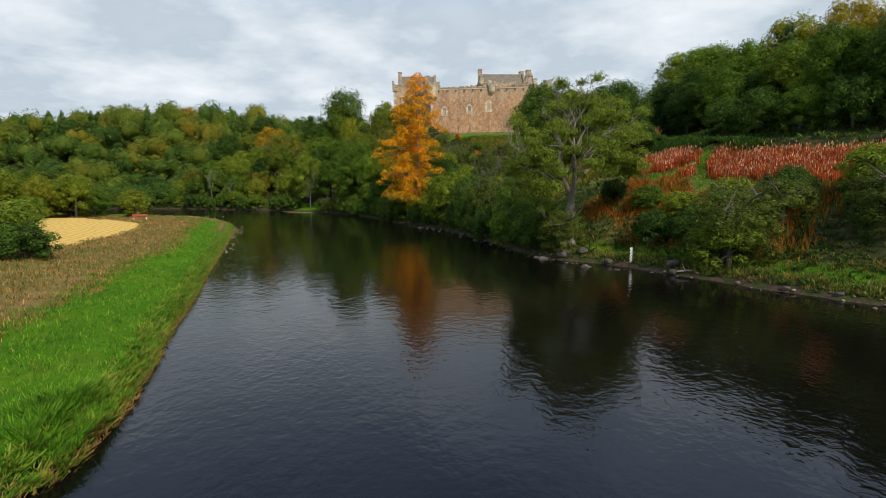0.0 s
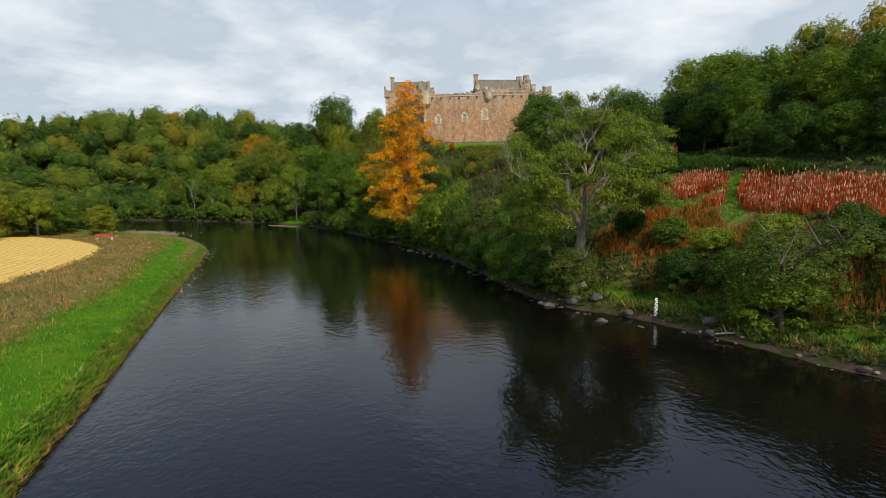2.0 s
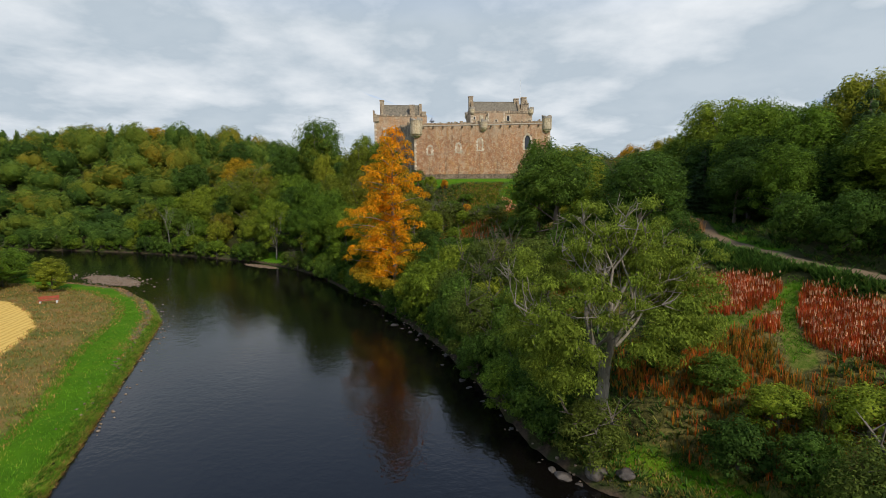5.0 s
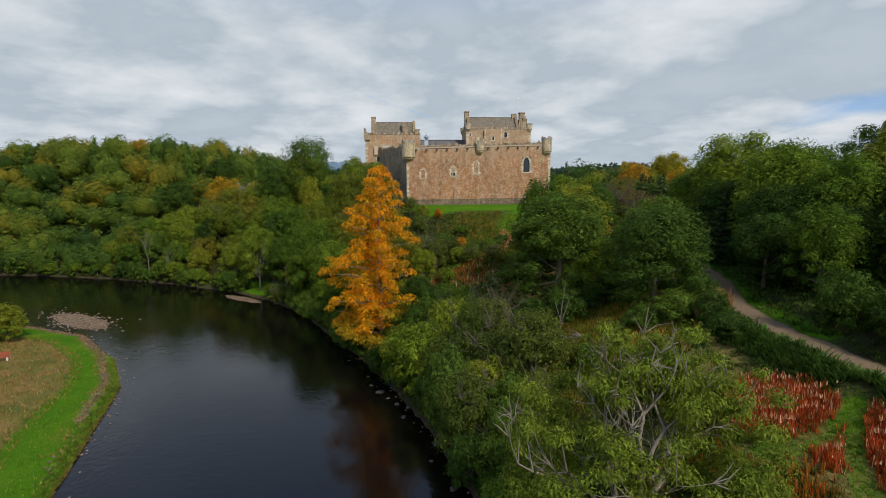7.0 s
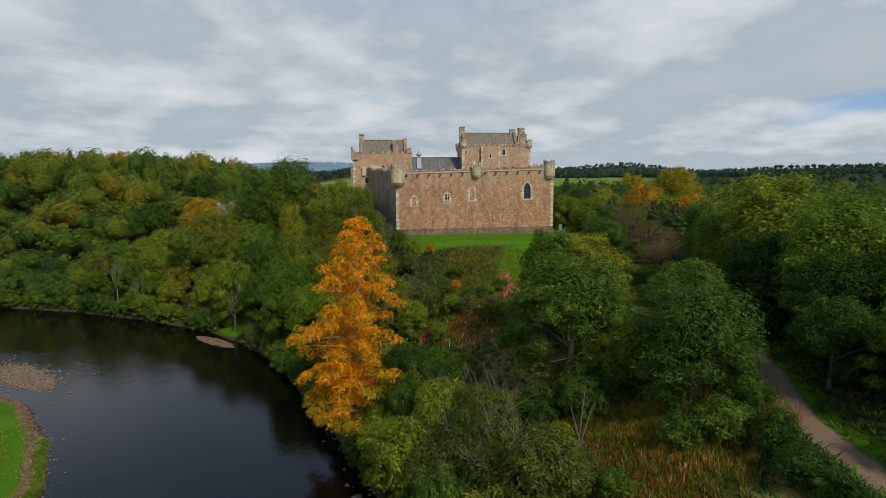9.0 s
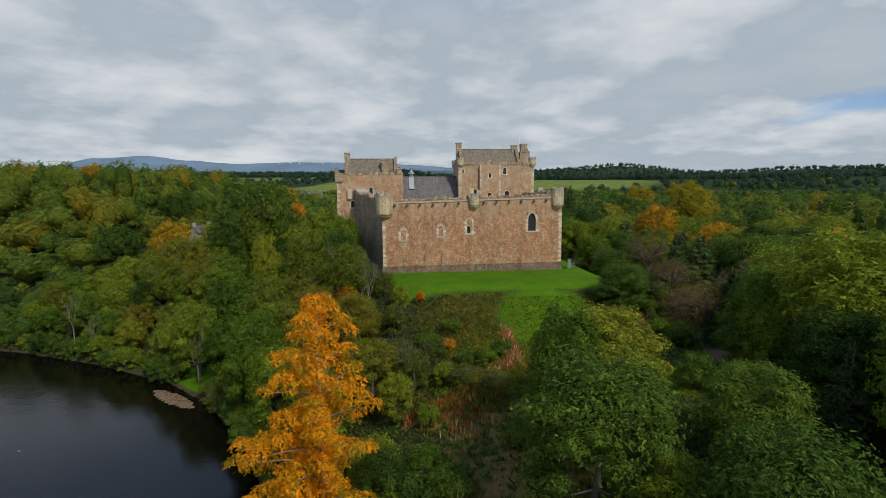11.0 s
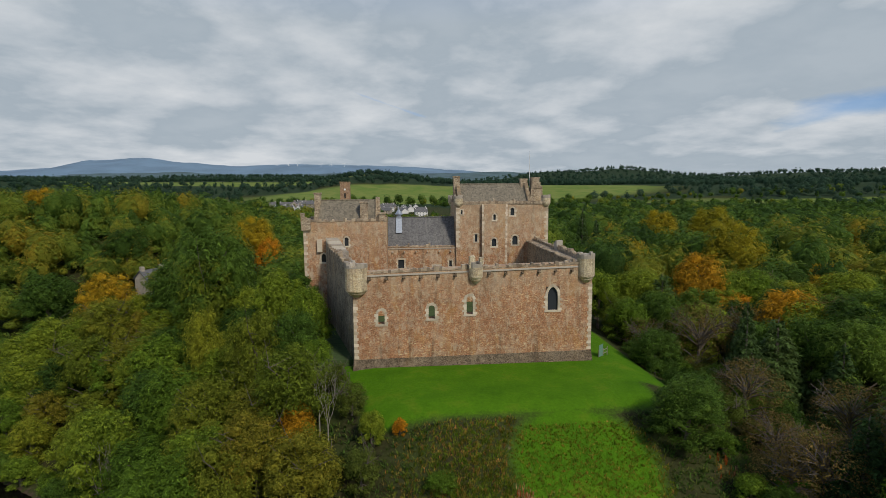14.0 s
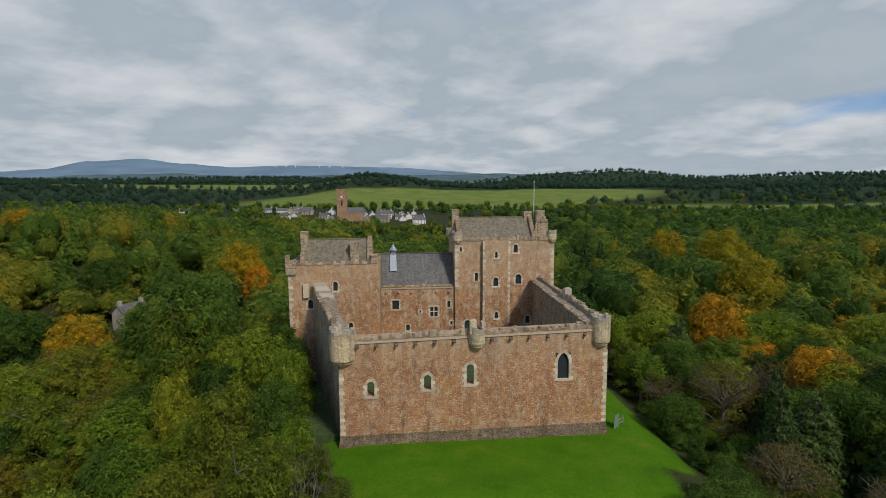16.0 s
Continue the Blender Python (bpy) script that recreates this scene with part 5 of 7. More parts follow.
# bushes that overhang the water along the wooded bank
brng = np.random.default_rng(45)
for i, ((ax, ay), (bx, by)) in enumerate(zip(RIGHT_BANK[8:-3], RIGHT_BANK[9:-2])):
    run = math.hypot(bx - ax, by - ay)
    for k in range(max(1, int(run / 3.3))):
        u = (k + brng.uniform(0.1, 0.9)) / max(1, int(run / 3.3))
        qx, qy = ax + (bx - ax) * u, ay + (by - ay) * u
        nx, ny = (by - ay) / run, -(bx - ax) / run
        if blob(qx, qy, -62, -6, 7, 5, -42) > 0.45:
            continue
        off = brng.uniform(0.1, 2.0)
        h = brng.uniform(2.6, 6.0) * (0.95 if ay < -60 else 1.0)
        plant(str(brng.choice(["shrub_green", "shrub_dark", "shrub_lime", "shrub_olive", "green_b"], p=[0.30, 0.42, 0.05, 0.07, 0.16])), qx + nx * off, qy + ny * off, h, h * brng.uniform(0.95, 1.3))

# ---- the castle ----
castle = thing("castle", "ruined red sandstone courtyard castle on a mound above the river", "castle")
CRNG = random.Random(401)


def wall_cells(s, a, b, z0, z1, thick, holes, top=None):
    """A wall from a to b (plan points), its outer face on the right of the way, with rectangular openings (u0, u1, z0, z1) through it.
    top: height at the far end, where the wallhead slopes."""
    a, b = Vector((*a, 0)), Vector((*b, 0))
    run = (b - a).length
    d = (b - a) / run
    inw = Vector((-d.y, d.x, 0))
    top = z1 if top is None else top
    us = sorted({0, run, *[h[0] for h in holes], *[h[1] for h in holes]})
    zs = sorted({z0, z1, *[h[2] for h in holes], *[h[3] for h in holes]})
    nu, nz = len(us), len(zs)
    verts = []
    for back in (0, 1):
        for w in zs:
            for u in us:
                p = a + d * u + inw * thick * back
                verts.append((*p.xy, w if w < z1 else z1 + (top - z1) * u / run))

    def at(i, j, back):
        return back * nu * nz + j * nu + i

    def full(i, j):
        if not (0 <= i < nu - 1 and 0 <= j < nz - 1):
            return False
        um, wm = (us[i] + us[i + 1]) / 2, (zs[j] + zs[j + 1]) / 2
        return not any(h[0] < um < h[1] and h[2] < wm < h[3] for h in holes)

    faces = []
    for i in range(nu - 1):
        for j in range(nz - 1):
            if not full(i, j):
                continue
            faces.append((at(i, j, 0), at(i + 1, j, 0), at(i + 1, j + 1, 0), at(i, j + 1, 0)))
            faces.append((at(i, j, 1), at(i, j + 1, 1), at(i + 1, j + 1, 1), at(i + 1, j, 1)))
            if not full(i - 1, j):
                faces.append((at(i, j, 0), at(i, j + 1, 0), at(i, j + 1, 1), at(i, j, 1)))
            if not full(i + 1, j):
                faces.append((at(i + 1, j, 0), at(i + 1, j, 1), at(i + 1, j + 1, 1), at(i + 1, j + 1, 0)))
            if not full(i, j - 1):
                faces.append((at(i, j, 0), at(i, j, 1), at(i + 1, j, 1), at(i + 1, j, 0)))
            if not full(i, j + 1):
                faces.append((at(i, j + 1, 0), at(i + 1, j + 1, 0), at(i + 1, j + 1, 1), at(i, j + 1, 1)))
    s.add(verts, faces)
    return s


CAP_MESHES = []
for _k in range(8):
    _s = Shape()
    _s.stone(CRNG, 0, 1, 0, 1, 0, 1, 0.09)
    CAP_MESHES.append(_s.mesh("coping_stone", M_CAPSTONE))


def cap_stones(parent, a, b, z0, z1, thick, rng, ragged=0.5, step=0.46):
    """A wallhead of single worn stones, each a piece of its own."""
    a, b = Vector((*a, 0)), Vector((*b, 0))
    run = (b - a).length
    d = (b - a) / run
    turn = math.degrees(math.atan2(d.y, d.x))
    u = 0.0
    while u < run - 0.2:
        w = min(run - u, step * rng.uniform(0.55, 1.4))
        base = z0 + (z1 - z0) * u / run
        h = 0.12 + rng.uniform(0.0, 0.12 + ragged) * (0.35 + 1.9 * abs(noise.noise((u * 0.45, base, thick))))
        p = a + d * u
        ob = new("coping_stone", CAP_MESHES[rng.randrange(8)])
        ob.parent = parent
        ob.matrix_basis = pose(p.x, p.y, base - 0.25, 0, 0, turn) @ Matrix.Diagonal((w * 0.97, thick * rng.uniform(0.92, 1.06), h, 1))
        u += w


def surround(cx, cz, w, h, face, rng, pointed=False, jamb=0.42, depth=0.5, square=False):
    """Dressed stones round an arched opening in a wall that faces -y: long and short jambs, sill and arch stones."""
    s = Shape()
    y0, y1 = face - 0.05, face + depth
    rise = 0.0 if square else w * (0.75 if pointed else 0.5)
    z0, zs = cz - h / 2, cz + h / 2 - rise
    n = max(2, round((zs - z0) / 0.42))
    for side in (-1, 1):
        for k in range(n):
            a, b = z0 + (zs - z0) * k / n, z0 + (zs - z0) * (k + 1) / n - 0.02
            out = jamb * (1.55 if (k + (side > 0)) % 2 else 0.95) * rng.uniform(0.9, 1.1)
            x0, x1 = sorted((cx + side * w / 2, cx + side * (w / 2 + out)))
            s.stone(rng, x0, x1, y0, y1, a, b, 0.02)
    s.stone(rng, cx - w / 2 - jamb * 1.3, cx + w / 2 + jamb * 1.3, y0 - 0.05, y1, z0 - 0.3, z0 - 0.01, 0.02)

    if square:
        s.stone(rng, cx - w / 2 - jamb * 1.2, cx + w / 2 + jamb * 1.2, y0, y1, zs + 0.01, zs + jamb * 1.1, 0.02)
        return s

    def arc(u, extra):
        """A point of the arch at u from 0 (left spring) to 1 (right), grown outward by extra."""
        if pointed:
            r = w * 0.82 + extra
            side = -1 if u < 0.5 else 1
            k = u * 2 if u < 0.5 else (1 - u) * 2
            cxx = cx - side * (w * 0.82 - w / 2)
            top = math.acos(min(1, (w * 0.82 - w / 2) / r))
            ang = top * k
            return cxx + side * r * math.cos(ang), zs + r * math.sin(ang) * rise / (w * 0.64)
        ang = math.pi * (1 - u)
        return cx + (w / 2 + extra) * math.cos(ang), zs + (rise + extra) * math.sin(ang)

    m = 8
    for k in range(m):
        i0, i1 = arc(k / m, 0), arc((k + 1) / m, 0)
        ex = jamb * rng.uniform(0.95, 1.25)
        o0, o1 = arc(k / m, ex), arc((k + 1) / m, ex)
        s.hexa([(i0[0], y0, i0[1]), (i1[0], y0, i1[1]), (i1[0], y1, i1[1]), (i0[0], y1, i0[1]),
                (o0[0], y0, o0[1]), (o1[0], y0, o1[1]), (o1[0], y1, o1[1]), (o0[0], y1, o0[1])])
    return s


def hole(cx, cz, w, h, x0):
    """The rough opening in the wall behind a surround, along a wall that starts at x0."""
    return (cx - w / 2 - 0.3 - x0, cx + w / 2 + 0.3 - x0, cz - h / 2 - 0.1, cz + h / 2 + 0.22)


def window(parent, cx, cz, w, h, face, pointed=False, glazed=True, jamb=0.36, mullion=False, square=False):
    win = part("window", surround(cx, cz, w, h, face, CRNG, pointed, jamb, square=square), M_QUOIN, parent, "square window with pale dressed stone surround" if square else "arched window with pale dressed stone surround")
    if glazed:
        part("pane", Shape().box(cx - w / 2 - 0.05, cx + w / 2 + 0.05, face + 0.34, face + 0.38, cz - h / 2 - 0.05, cz + h / 2 + 0.05), M_GLASS, win, "dark window glass")
    if mullion:
        s = Shape().box(cx - 0.11, cx + 0.11, face + 0.05, face + 0.32, cz - h / 2, cz + h / 2)
        s.box(cx - w / 2, cx - 0.113, face + 0.06, face + 0.31, cz - 0.1, cz + 0.1)
        s.box(cx + 0.113, cx + w / 2, face + 0.06, face + 0.31, cz - 0.1, cz + 0.1)
        part("mullion", s, M_QUOIN, win, "pale stone mullion and transom")
    return win


def quoins(parent, x, face, z0, z1, side, rng, step=0.52, wide=0.75, deep=0.55, label="pale corner stones"):
    """Alternating corner stones of a wall that faces -y; side -1: left corner."""
    k = 0
    z = z0
    mesh_pair = []
    for w, d in ((wide, deep), (deep, wide)):
        s = Shape()
        s.stone(rng, min(0, -side * w), max(0, -side * w), 0, d, 0, step - 0.03, 0.02)
        mesh_pair.append(s.mesh("corner_stone", M_STONE))
    while z < z1 - 0.3:
        ob = new("corner_stone", mesh_pair[k % 2])
        ob.parent = parent
        ob.location = (x + side * 0.05, face - 0.05, z)
        z += step
        k += 1


BASE, TOP_L, TOP_R = 23.2, 39.75, 40.75
# front curtain wall
front_windows = [(-15.5, 32.2, 1.05, 2.3, False, False), (-7.2, 32.9, 1.05, 2.3, False, False), (-0.85, 33.9, 1.1, 3.1, False, False), (13.25, 34.6, 1.75, 3.8, True, True)]
s = wall_cells(Shape(), (-20, 0), (20, 0), BASE, TOP_L, 2.2, [hole(cx, cz, w, h, -20) for cx, cz, w, h, *_ in front_windows], TOP_R)
front = part("curtain_wall", s, M_RED, castle, "tall red sandstone curtain wall facing the river")
for cx, cz, w, h, pt, gl in front_windows:
    window(front, cx, cz, w, h, 0, pt, gl, 0.42)
part("plinth", Shape().hexa([(-20.55, -0.55, BASE - 1.5), (20.55, -0.55, BASE - 1.5), (20.5, 1, BASE - 1.5), (-20.5, 1, BASE - 1.5),
                             (-20.08, -0.1, BASE + 2.0), (20.08, -0.1, BASE + 2.4), (20.05, 1, BASE + 2.4), (-20.05, 1, BASE + 2.0)]), M_PLINTH, front, "dark sloping plinth of the wall")
part("string_course", Shape().hexa([(-19.2, -0.16, TOP_L - 0.75), (19.2, -0.16, TOP_R - 0.75), (19.2, 0.2, TOP_R - 0.75), (-19.2, 0.2, TOP_L - 0.75),
                                    (-19.2, -0.12, TOP_L - 0.5), (19.2, -0.12, TOP_R - 0.5), (19.2, 0.2, TOP_R - 0.5), (-19.2, 0.2, TOP_L - 0.5)]), M_COPE, front)
cap_stones(front, (-20, -0.06), (20, -0.06), TOP_L, TOP_R, 0.75, CRNG, 0.6)
cap_stones(front, (-18, 1.45), (18, 1.45), TOP_L - 0.1, TOP_R - 0.1, 0.75, CRNG, 0.3)
for i in range(13):
    x = -17.4 + i * 2.82
    if abs(x) < 0.9:
        continue
    z = TOP_L + (TOP_R - TOP_L) * (x + 20) / 40 - 1.35
    # Spout and flat back plate are coloured dark in place of a hole's shade.
    sp = Shape().stone(CRNG, x - 0.16, x + 0.16, -0.55, 0.1, z, z + 0.26, 0.03)
    sp.box(x - 0.30, x + 0.30, -0.02, 0.1, z - 0.1, z + 0.5)
    part("water_spout", sp, M_PLINTH, front, "projecting stone water spout, coloured dark like a shaded hole")
quoins(front, -20, 0, BASE + 2.1, 35.4, -1, CRNG)
quoins(front, 20, 0, BASE + 2.5, 37.0, 1, CRNG)


def bartizan(parent, cx, cy, z0, z1, r, rng, broken=0.7):
    """A round turret corbelled out of the wallhead, its rim broken."""
    n = 18
    s = Shape().lathe(cx, cy, [(r * 0.25, z0 - 0.35), (r * 0.55, z0), (r * 0.78, z0 + 0.3), (r * 0.80, z0 + 0.45), (r * 0.97, z0 + 0.75), (r, z0 + 0.9), (r, z1 - 0.9), (r * 0.72, z1 - 0.9), (r * 0.72, z1 - 1.6)], n)
    t = part("turret", s, M_PALE, parent, "round corbelled pale stone turret")
    rim = Shape()
    for k in range(n):
        a0, a1 = k * math.tau / n, (k + 0.96) * math.tau / n
        h = z1 - 0.9 + max(0.15, 0.9 * (1 - broken * abs(noise.noise((k * 0.45, cx, z0))) * 2.2) + rng.uniform(-0.1, 0.1))
        p = [(cx + math.cos(a) * q, cy + math.sin(a) * q) for a, q in ((a0, r * 1.02), (a1, r * 1.02), (a1, r * 0.7), (a0, r * 0.7))]
        rim.hexa([(x, y, z1 - 0.93) for x, y in p] + [(x, y, h + rng.uniform(-0.05, 0.05)) for x, y in p])
    part("rim", rim, M_COPE, t)
    return t


M_PALE = rubble("pale_turret_masonry", PALE_STONES, size=(0.55, 0.55, 0.26), mortar=(0.44, 0.38, 0.29), stain=0.6, lichen=0.4)
bartizan(front, -19.45, 0.4, 36.0, 41.5, 1.85, CRNG)
bartizan(front, 0.15, -0.05, 37.9, 41.3, 1.15, CRNG, 0.9)
mid = Shape()
mid.stone(CRNG, -1.0, -0.1, -0.75, 0.2, 40.2, 42.2, 0.1)
mid.stone(CRNG, 0.75, 1.3, -0.6, 0.3, 40.2, 41.9, 0.1)
part("turret_stump", mid, M_PALE, front, "broken upright stones of the middle turret")
bartizan(front, 18.95, 0.3, 37.6, 42.4, 1.45, CRNG, 0.5)

# side curtain walls
west = part("curtain_wall", wall_cells(Shape(), (-28.6, 33), (-20, 0.4), 17, 41.0, 2.2, [], 39.7), M_SHADE, castle, "weathered side curtain wall, shade put into its colour")
cap_stones(west, (-28.6, 33), (-20.2, 1.2), 41.0, 39.8, 0.7, CRNG, 0.9)
cap_stones(west, (-26.9, 32), (-18.6, 2), 40.6, 39.6, 0.6, CRNG, 0.25)
steps = Shape()
for k in range(9):
    steps.box(-28.2 + k * 0.35, -25.6 + k * 0.35, 31 - k * 0.85, 31.85 - k * 0.85, 38, 42.6 - k * 0.28)
part("stair", steps, M_COPE, west, "worn stone wallhead stair")
east = part("curtain_wall", wall_cells(Shape(), (20, 0.4), (22.4, 46), 20, 40.6, 2.2, [], 40.0), M_SHADE, castle, "weathered grey side curtain wall with a walk, shade put into its colour")
cap_stones(east, (20.1, 1.2), (22.4, 45), 41.3, 40.4, 0.7, CRNG, 0.7)
part("parapet", wall_cells(Shape(), (20.05, 1), (22.4, 45), 40, 41.2, 0.65, [], 40.5), M_GREY, east)
cap_stones(east, (18.0, 2.4), (20.3, 45), 40.55, 39.95, 0.6, CRNG, 0.2)
stump = Shape()
stump.stone(CRNG, 20.3, 21.5, 21, 22.6, 40, 42.2, 0.15)
stump.stone(CRNG, 20.4, 21.4, 22.5, 23.4, 40, 41.6, 0.15)
part("turret_stump", stump, M_COPE, east, "broken wallhead turret")

# courtyard
# Grass coloured darker than the lawn, with the walls' shade put into it.
solid("courtyard", Shape().box(-27, 20, 2, 46, 20, 24.6), plain("courtyard_grass", (0.045, 0.075, 0.018), 0.95, 0, 0.4, 1.2), "grassed courtyard inside the walls", "courtyard", kind="structure")


def gable_roof(x0, x1, y0, y1, eave, ridge, mat, parent, name="roof", label=""):
    ym = (y0 + y1) / 2
    t = 0.25
    s = Shape()
    s.hexa([(x0, y0, eave), (x1, y0, eave), (x1, ym, ridge), (x0, ym, ridge), (x0, y0, eave + t), (x1, y0, eave + t), (x1, ym, ridge + t), (x0, ym, ridge + t)])
    s.hexa([(x0, ym, ridge), (x1, ym, ridge), (x1, y1, eave), (x0, y1, eave), (x0, ym, ridge + t), (x1, ym, ridge + t), (x1, y1, eave + t), (x0, y1, eave + t)])
    s.tube([(x0, ym, ridge + t), (x1, ym, ridge + t)], [0.16, 0.16], 6)
    return part(name, s, mat, parent, label)


def gable(x, y0, y1, z0, top, thick, parent, mat, stepped=True):
    """A gable wall across the roof, with crow-steps."""
    ym = (y0 + y1) / 2
    s = Shape()
    n = 8
    for k in range(n):
        a, b = y0 + (ym - y0) * k / n, y0 + (ym - y0) * (k + 1) / n
        z = z0 + (top - z0) * (k + 1) / n + 0.25
        s.box(x, x + thick, a, b, z0 - 1, z)
        s.box(x, x + thick, y1 - (b - y0), y1 - (a - y0), z0 - 1, z)
    return part("gable", s, mat, parent, "crow-stepped gable")


def chimney(x0, x1, y0, y1, z0, z1, parent):
    s = Shape().box(x0, x1, y0, y1, z0, z1 - 0.35)
    s.box(x0 - 0.12, x1 + 0.12, y0 - 0.12, y1 + 0.12, z1 - 0.35, z1)
    c = part("chimney", s, M_GREY, parent, "square stone chimney")
    return c


def tower(name, x0, x1, y0, y1, z0, z1, wins, label, mat=M_TOWER):
    s = wall_cells(Shape(), (x0, y0), (x1, y0), z0, z1, 1.6, [hole(cx, cz, w, h, x0) for cx, cz, w, h, *_ in wins])
    t = part(name, s, mat, castle, label)
    part("side_wall", wall_cells(Shape(), (x1 - 0.002, y0 + 1.6), (x1 - 0.002, y1 - 1.6), z0, z1, 1.6, []), mat, t)
    part("rear_wall", wall_cells(Shape(), (x1, y1), (x0, y1), z0, z1, 1.6, []), mat, t)
    part("side_wall", wall_cells(Shape(), (x0 + 0.002, y1 - 1.6), (x0 + 0.002, y0 + 1.6), z0, z1, 1.6, []), mat, t)
    for cx, cz, w, h, *more in wins:
        window(t, cx, cz, w, h, y0, jamb=0.26 if w < 1 else 0.34, mullion=bool(more and more[0] == 2), square=bool(more))
    part("floor", Shape().box(x0 + 1.6, x1 - 1.6, y0 + 1.6, y1 - 1.6, z1 - 1.4, z1 - 1.1), M_COPE, t)
    return t


# gatehouse tower
GX0, GX1, GY0, GY1, GZ = 2.0, 25.3, 45.0, 59.0, 49.6
gate = tower("gatehouse_tower", GX0, GX1, GY0, GY1, 22, GZ, [(3.4, 47.3, 0.45, 1.0, 1), (16.2, 47.3, 1.0, 1.9), (7.0, 40.8, 0.7, 1.9, 1), (16.9, 40.1, 1.35, 2.3),
             (19.2, 30.4, 1.0, 1.8), (4.9, 29.2, 1.4, 2.8)], "tall red sandstone gatehouse tower with pale corner stones")
but = wall_cells(Shape(), (8.4, GY0 - 0.85), (14.7, GY0 - 0.85), 22, GZ - 0.4, 0.85, [hole(11.5, 46.0, 0.6, 1.4, 8.4), hole(11.4, 39.7, 1.15, 2.0, 8.4), hole(11.6, 31.8, 0.85, 1.6, 8.4)])
butt = part("stair_turret", but, M_TOWER, gate, "shallow projecting turret with pale corner stones")
for cx, cz, w, h in ((11.5, 46.0, 0.6, 1.4), (11.4, 39.7, 1.15, 2.0), (11.6, 31.8, 0.85, 1.6)):
    window(butt, cx, cz, w, h, GY0 - 0.85, jamb=0.3)
quoins(butt, 8.4, GY0 - 0.85, 30, GZ - 0.5, -1, CRNG, 0.6, 0.6, 0.45)
quoins(butt, 14.7, GY0 - 0.85, 30, GZ - 0.5, 1, CRNG, 0.6, 0.6, 0.45)
quoins(gate, GX0, GY0, 38.5, GZ - 0.6, -1, CRNG, 0.6, 0.95, 0.6)
quoins(gate, GX1, GY0, 30, GZ - 0.6, 1, CRNG, 0.6, 0.95, 0.6)
cap_stones(gate, (GX0, GY0 - 0.15), (GX1, GY0 - 0.15), GZ, GZ, 0.6, CRNG, 0.75)
part("parapet", wall_cells(Shape(), (GX0, GY0 - 0.1), (GX1, GY0 - 0.1), GZ - 0.5, GZ + 0.35, 0.6, []), M_GREY, gate)
for xx in (GX0, GX1 - 0.6):
    cap_stones(gate, (xx + 0.6, GY0 + 0.6), (xx + 0.6, GY1), GZ + 0.3, GZ + 0.3, 0.6, CRNG, 0.8)
    part("parapet", Shape().box(xx + 0.004, xx + 0.6, GY0 + 0.52, GY1 - 0.004, GZ - 0.02, GZ + 0.4), M_GREY, gate)
cap_stones(gate, (GX1, GY1), (GX0, GY1), GZ, GZ, 0.6, CRNG, 0.8)
gable_roof(3.6, 20.6, GY0 + 1.7, GY1 - 2.2, GZ - 0.6, 54.0, M_FLAG, gate, label="steep weathered stone-slate roof")
gable(2.7, GY0 + 1.5, GY1 - 2, GZ - 0.2, 54.9, 0.9, gate, M_GREY)
gable(20.5, GY0 + 1.5, GY1 - 2, GZ - 0.2, 54.9, 0.9, gate, M_GREY)
chimney(2.0, 3.6, 50.6, 52.6, 50, 56.3, gate)
chimney(19.6, 21.4, 51.0, 52.6, 52, 55.6, gate)
chimney(22.3, 24.2, 49.6, 51.6, 49, 55.9, gate)
tur = Shape()
tur.stone(CRNG, 21.9, 24.9, 49.0, 54.0, 49, 53.2, 0.15)
for k in range(5):
    tur.stone(CRNG, 22.0 + k * 0.6, 22.5 + k * 0.6, 48.9, 49.6, 53.1, 53.5 + CRNG.uniform(0, 1.4), 0.08)
part("cap_house", tur, M_GREY, gate, "ruined cap-house with broken crest")
for cx in (GX0 + 0.6, GX1 - 0.5):
    bartizan(gate, cx, GY0 + 0.4, 48.5, 51.6, 1.15, CRNG, 0.6)
bartizan(gate, GX0 + 0.4, GY1 - 0.5, 48.5, 51.4, 1.1, CRNG, 0.6)
pole = thing("flagpole", "thin white flagpole on the tower roof", "flagpole", at=pose(22.2, 52, 53.0))
part("pole", Shape().tube([(0, 0, 0), (0, 0, 9.6)], [0.10, 0.05], 8), M_WHITE, pole)
part("finial", Shape().lathe(0, 0, [(0.02, 9.6), (0.11, 9.7), (0.11, 9.8), (0.02, 9.9)], 8), M_WHITE, pole)

# great hall between the towers
hall = tower("great_hall", -15.2, 2.0, 45.6, 54.5, 22, 38.9, [(-11.8, 34.5, 1.5, 2.1, 1), (-2.9, 32.7, 1.7, 2.3, 2), (0.6, 34.4, 0.7, 1.5, 1), (-6.1, 32.8, 0.35, 0.6, 1), (1.2, 29.9, 0.5, 0.9, 1), (-9.0, 29.0, 0.8, 1.4, 1)], "long red stone hall range between the towers")
cap_stones(hall, (-15.2, 45.5), (2.0, 45.5), 38.95, 38.95, 0.6, CRNG, 0.5)
part("string_course", Shape().box(-15.2, 2.0, 45.45, 45.62, 38.2, 38.45), M_COPE, hall)
for i in range(6):
    part("water_spout", Shape().stone(CRNG, -14 + i * 2.9, -13.7 + i * 2.9, 45.1, 45.7, 37.4, 37.7, 0.03), M_COPE, hall)
gable_roof(-15.0, 1.95, 46.6, 54.5, 38.6, 45.6, M_SLATE, hall, label="steep dark grey slate roof")
cup = Shape().box(-12.75, -11.65, 50.0, 51.1, 44.8, 46.6)
lantern = part("louvre", cup, M_LEAD, hall, "lead-clad roof lantern")
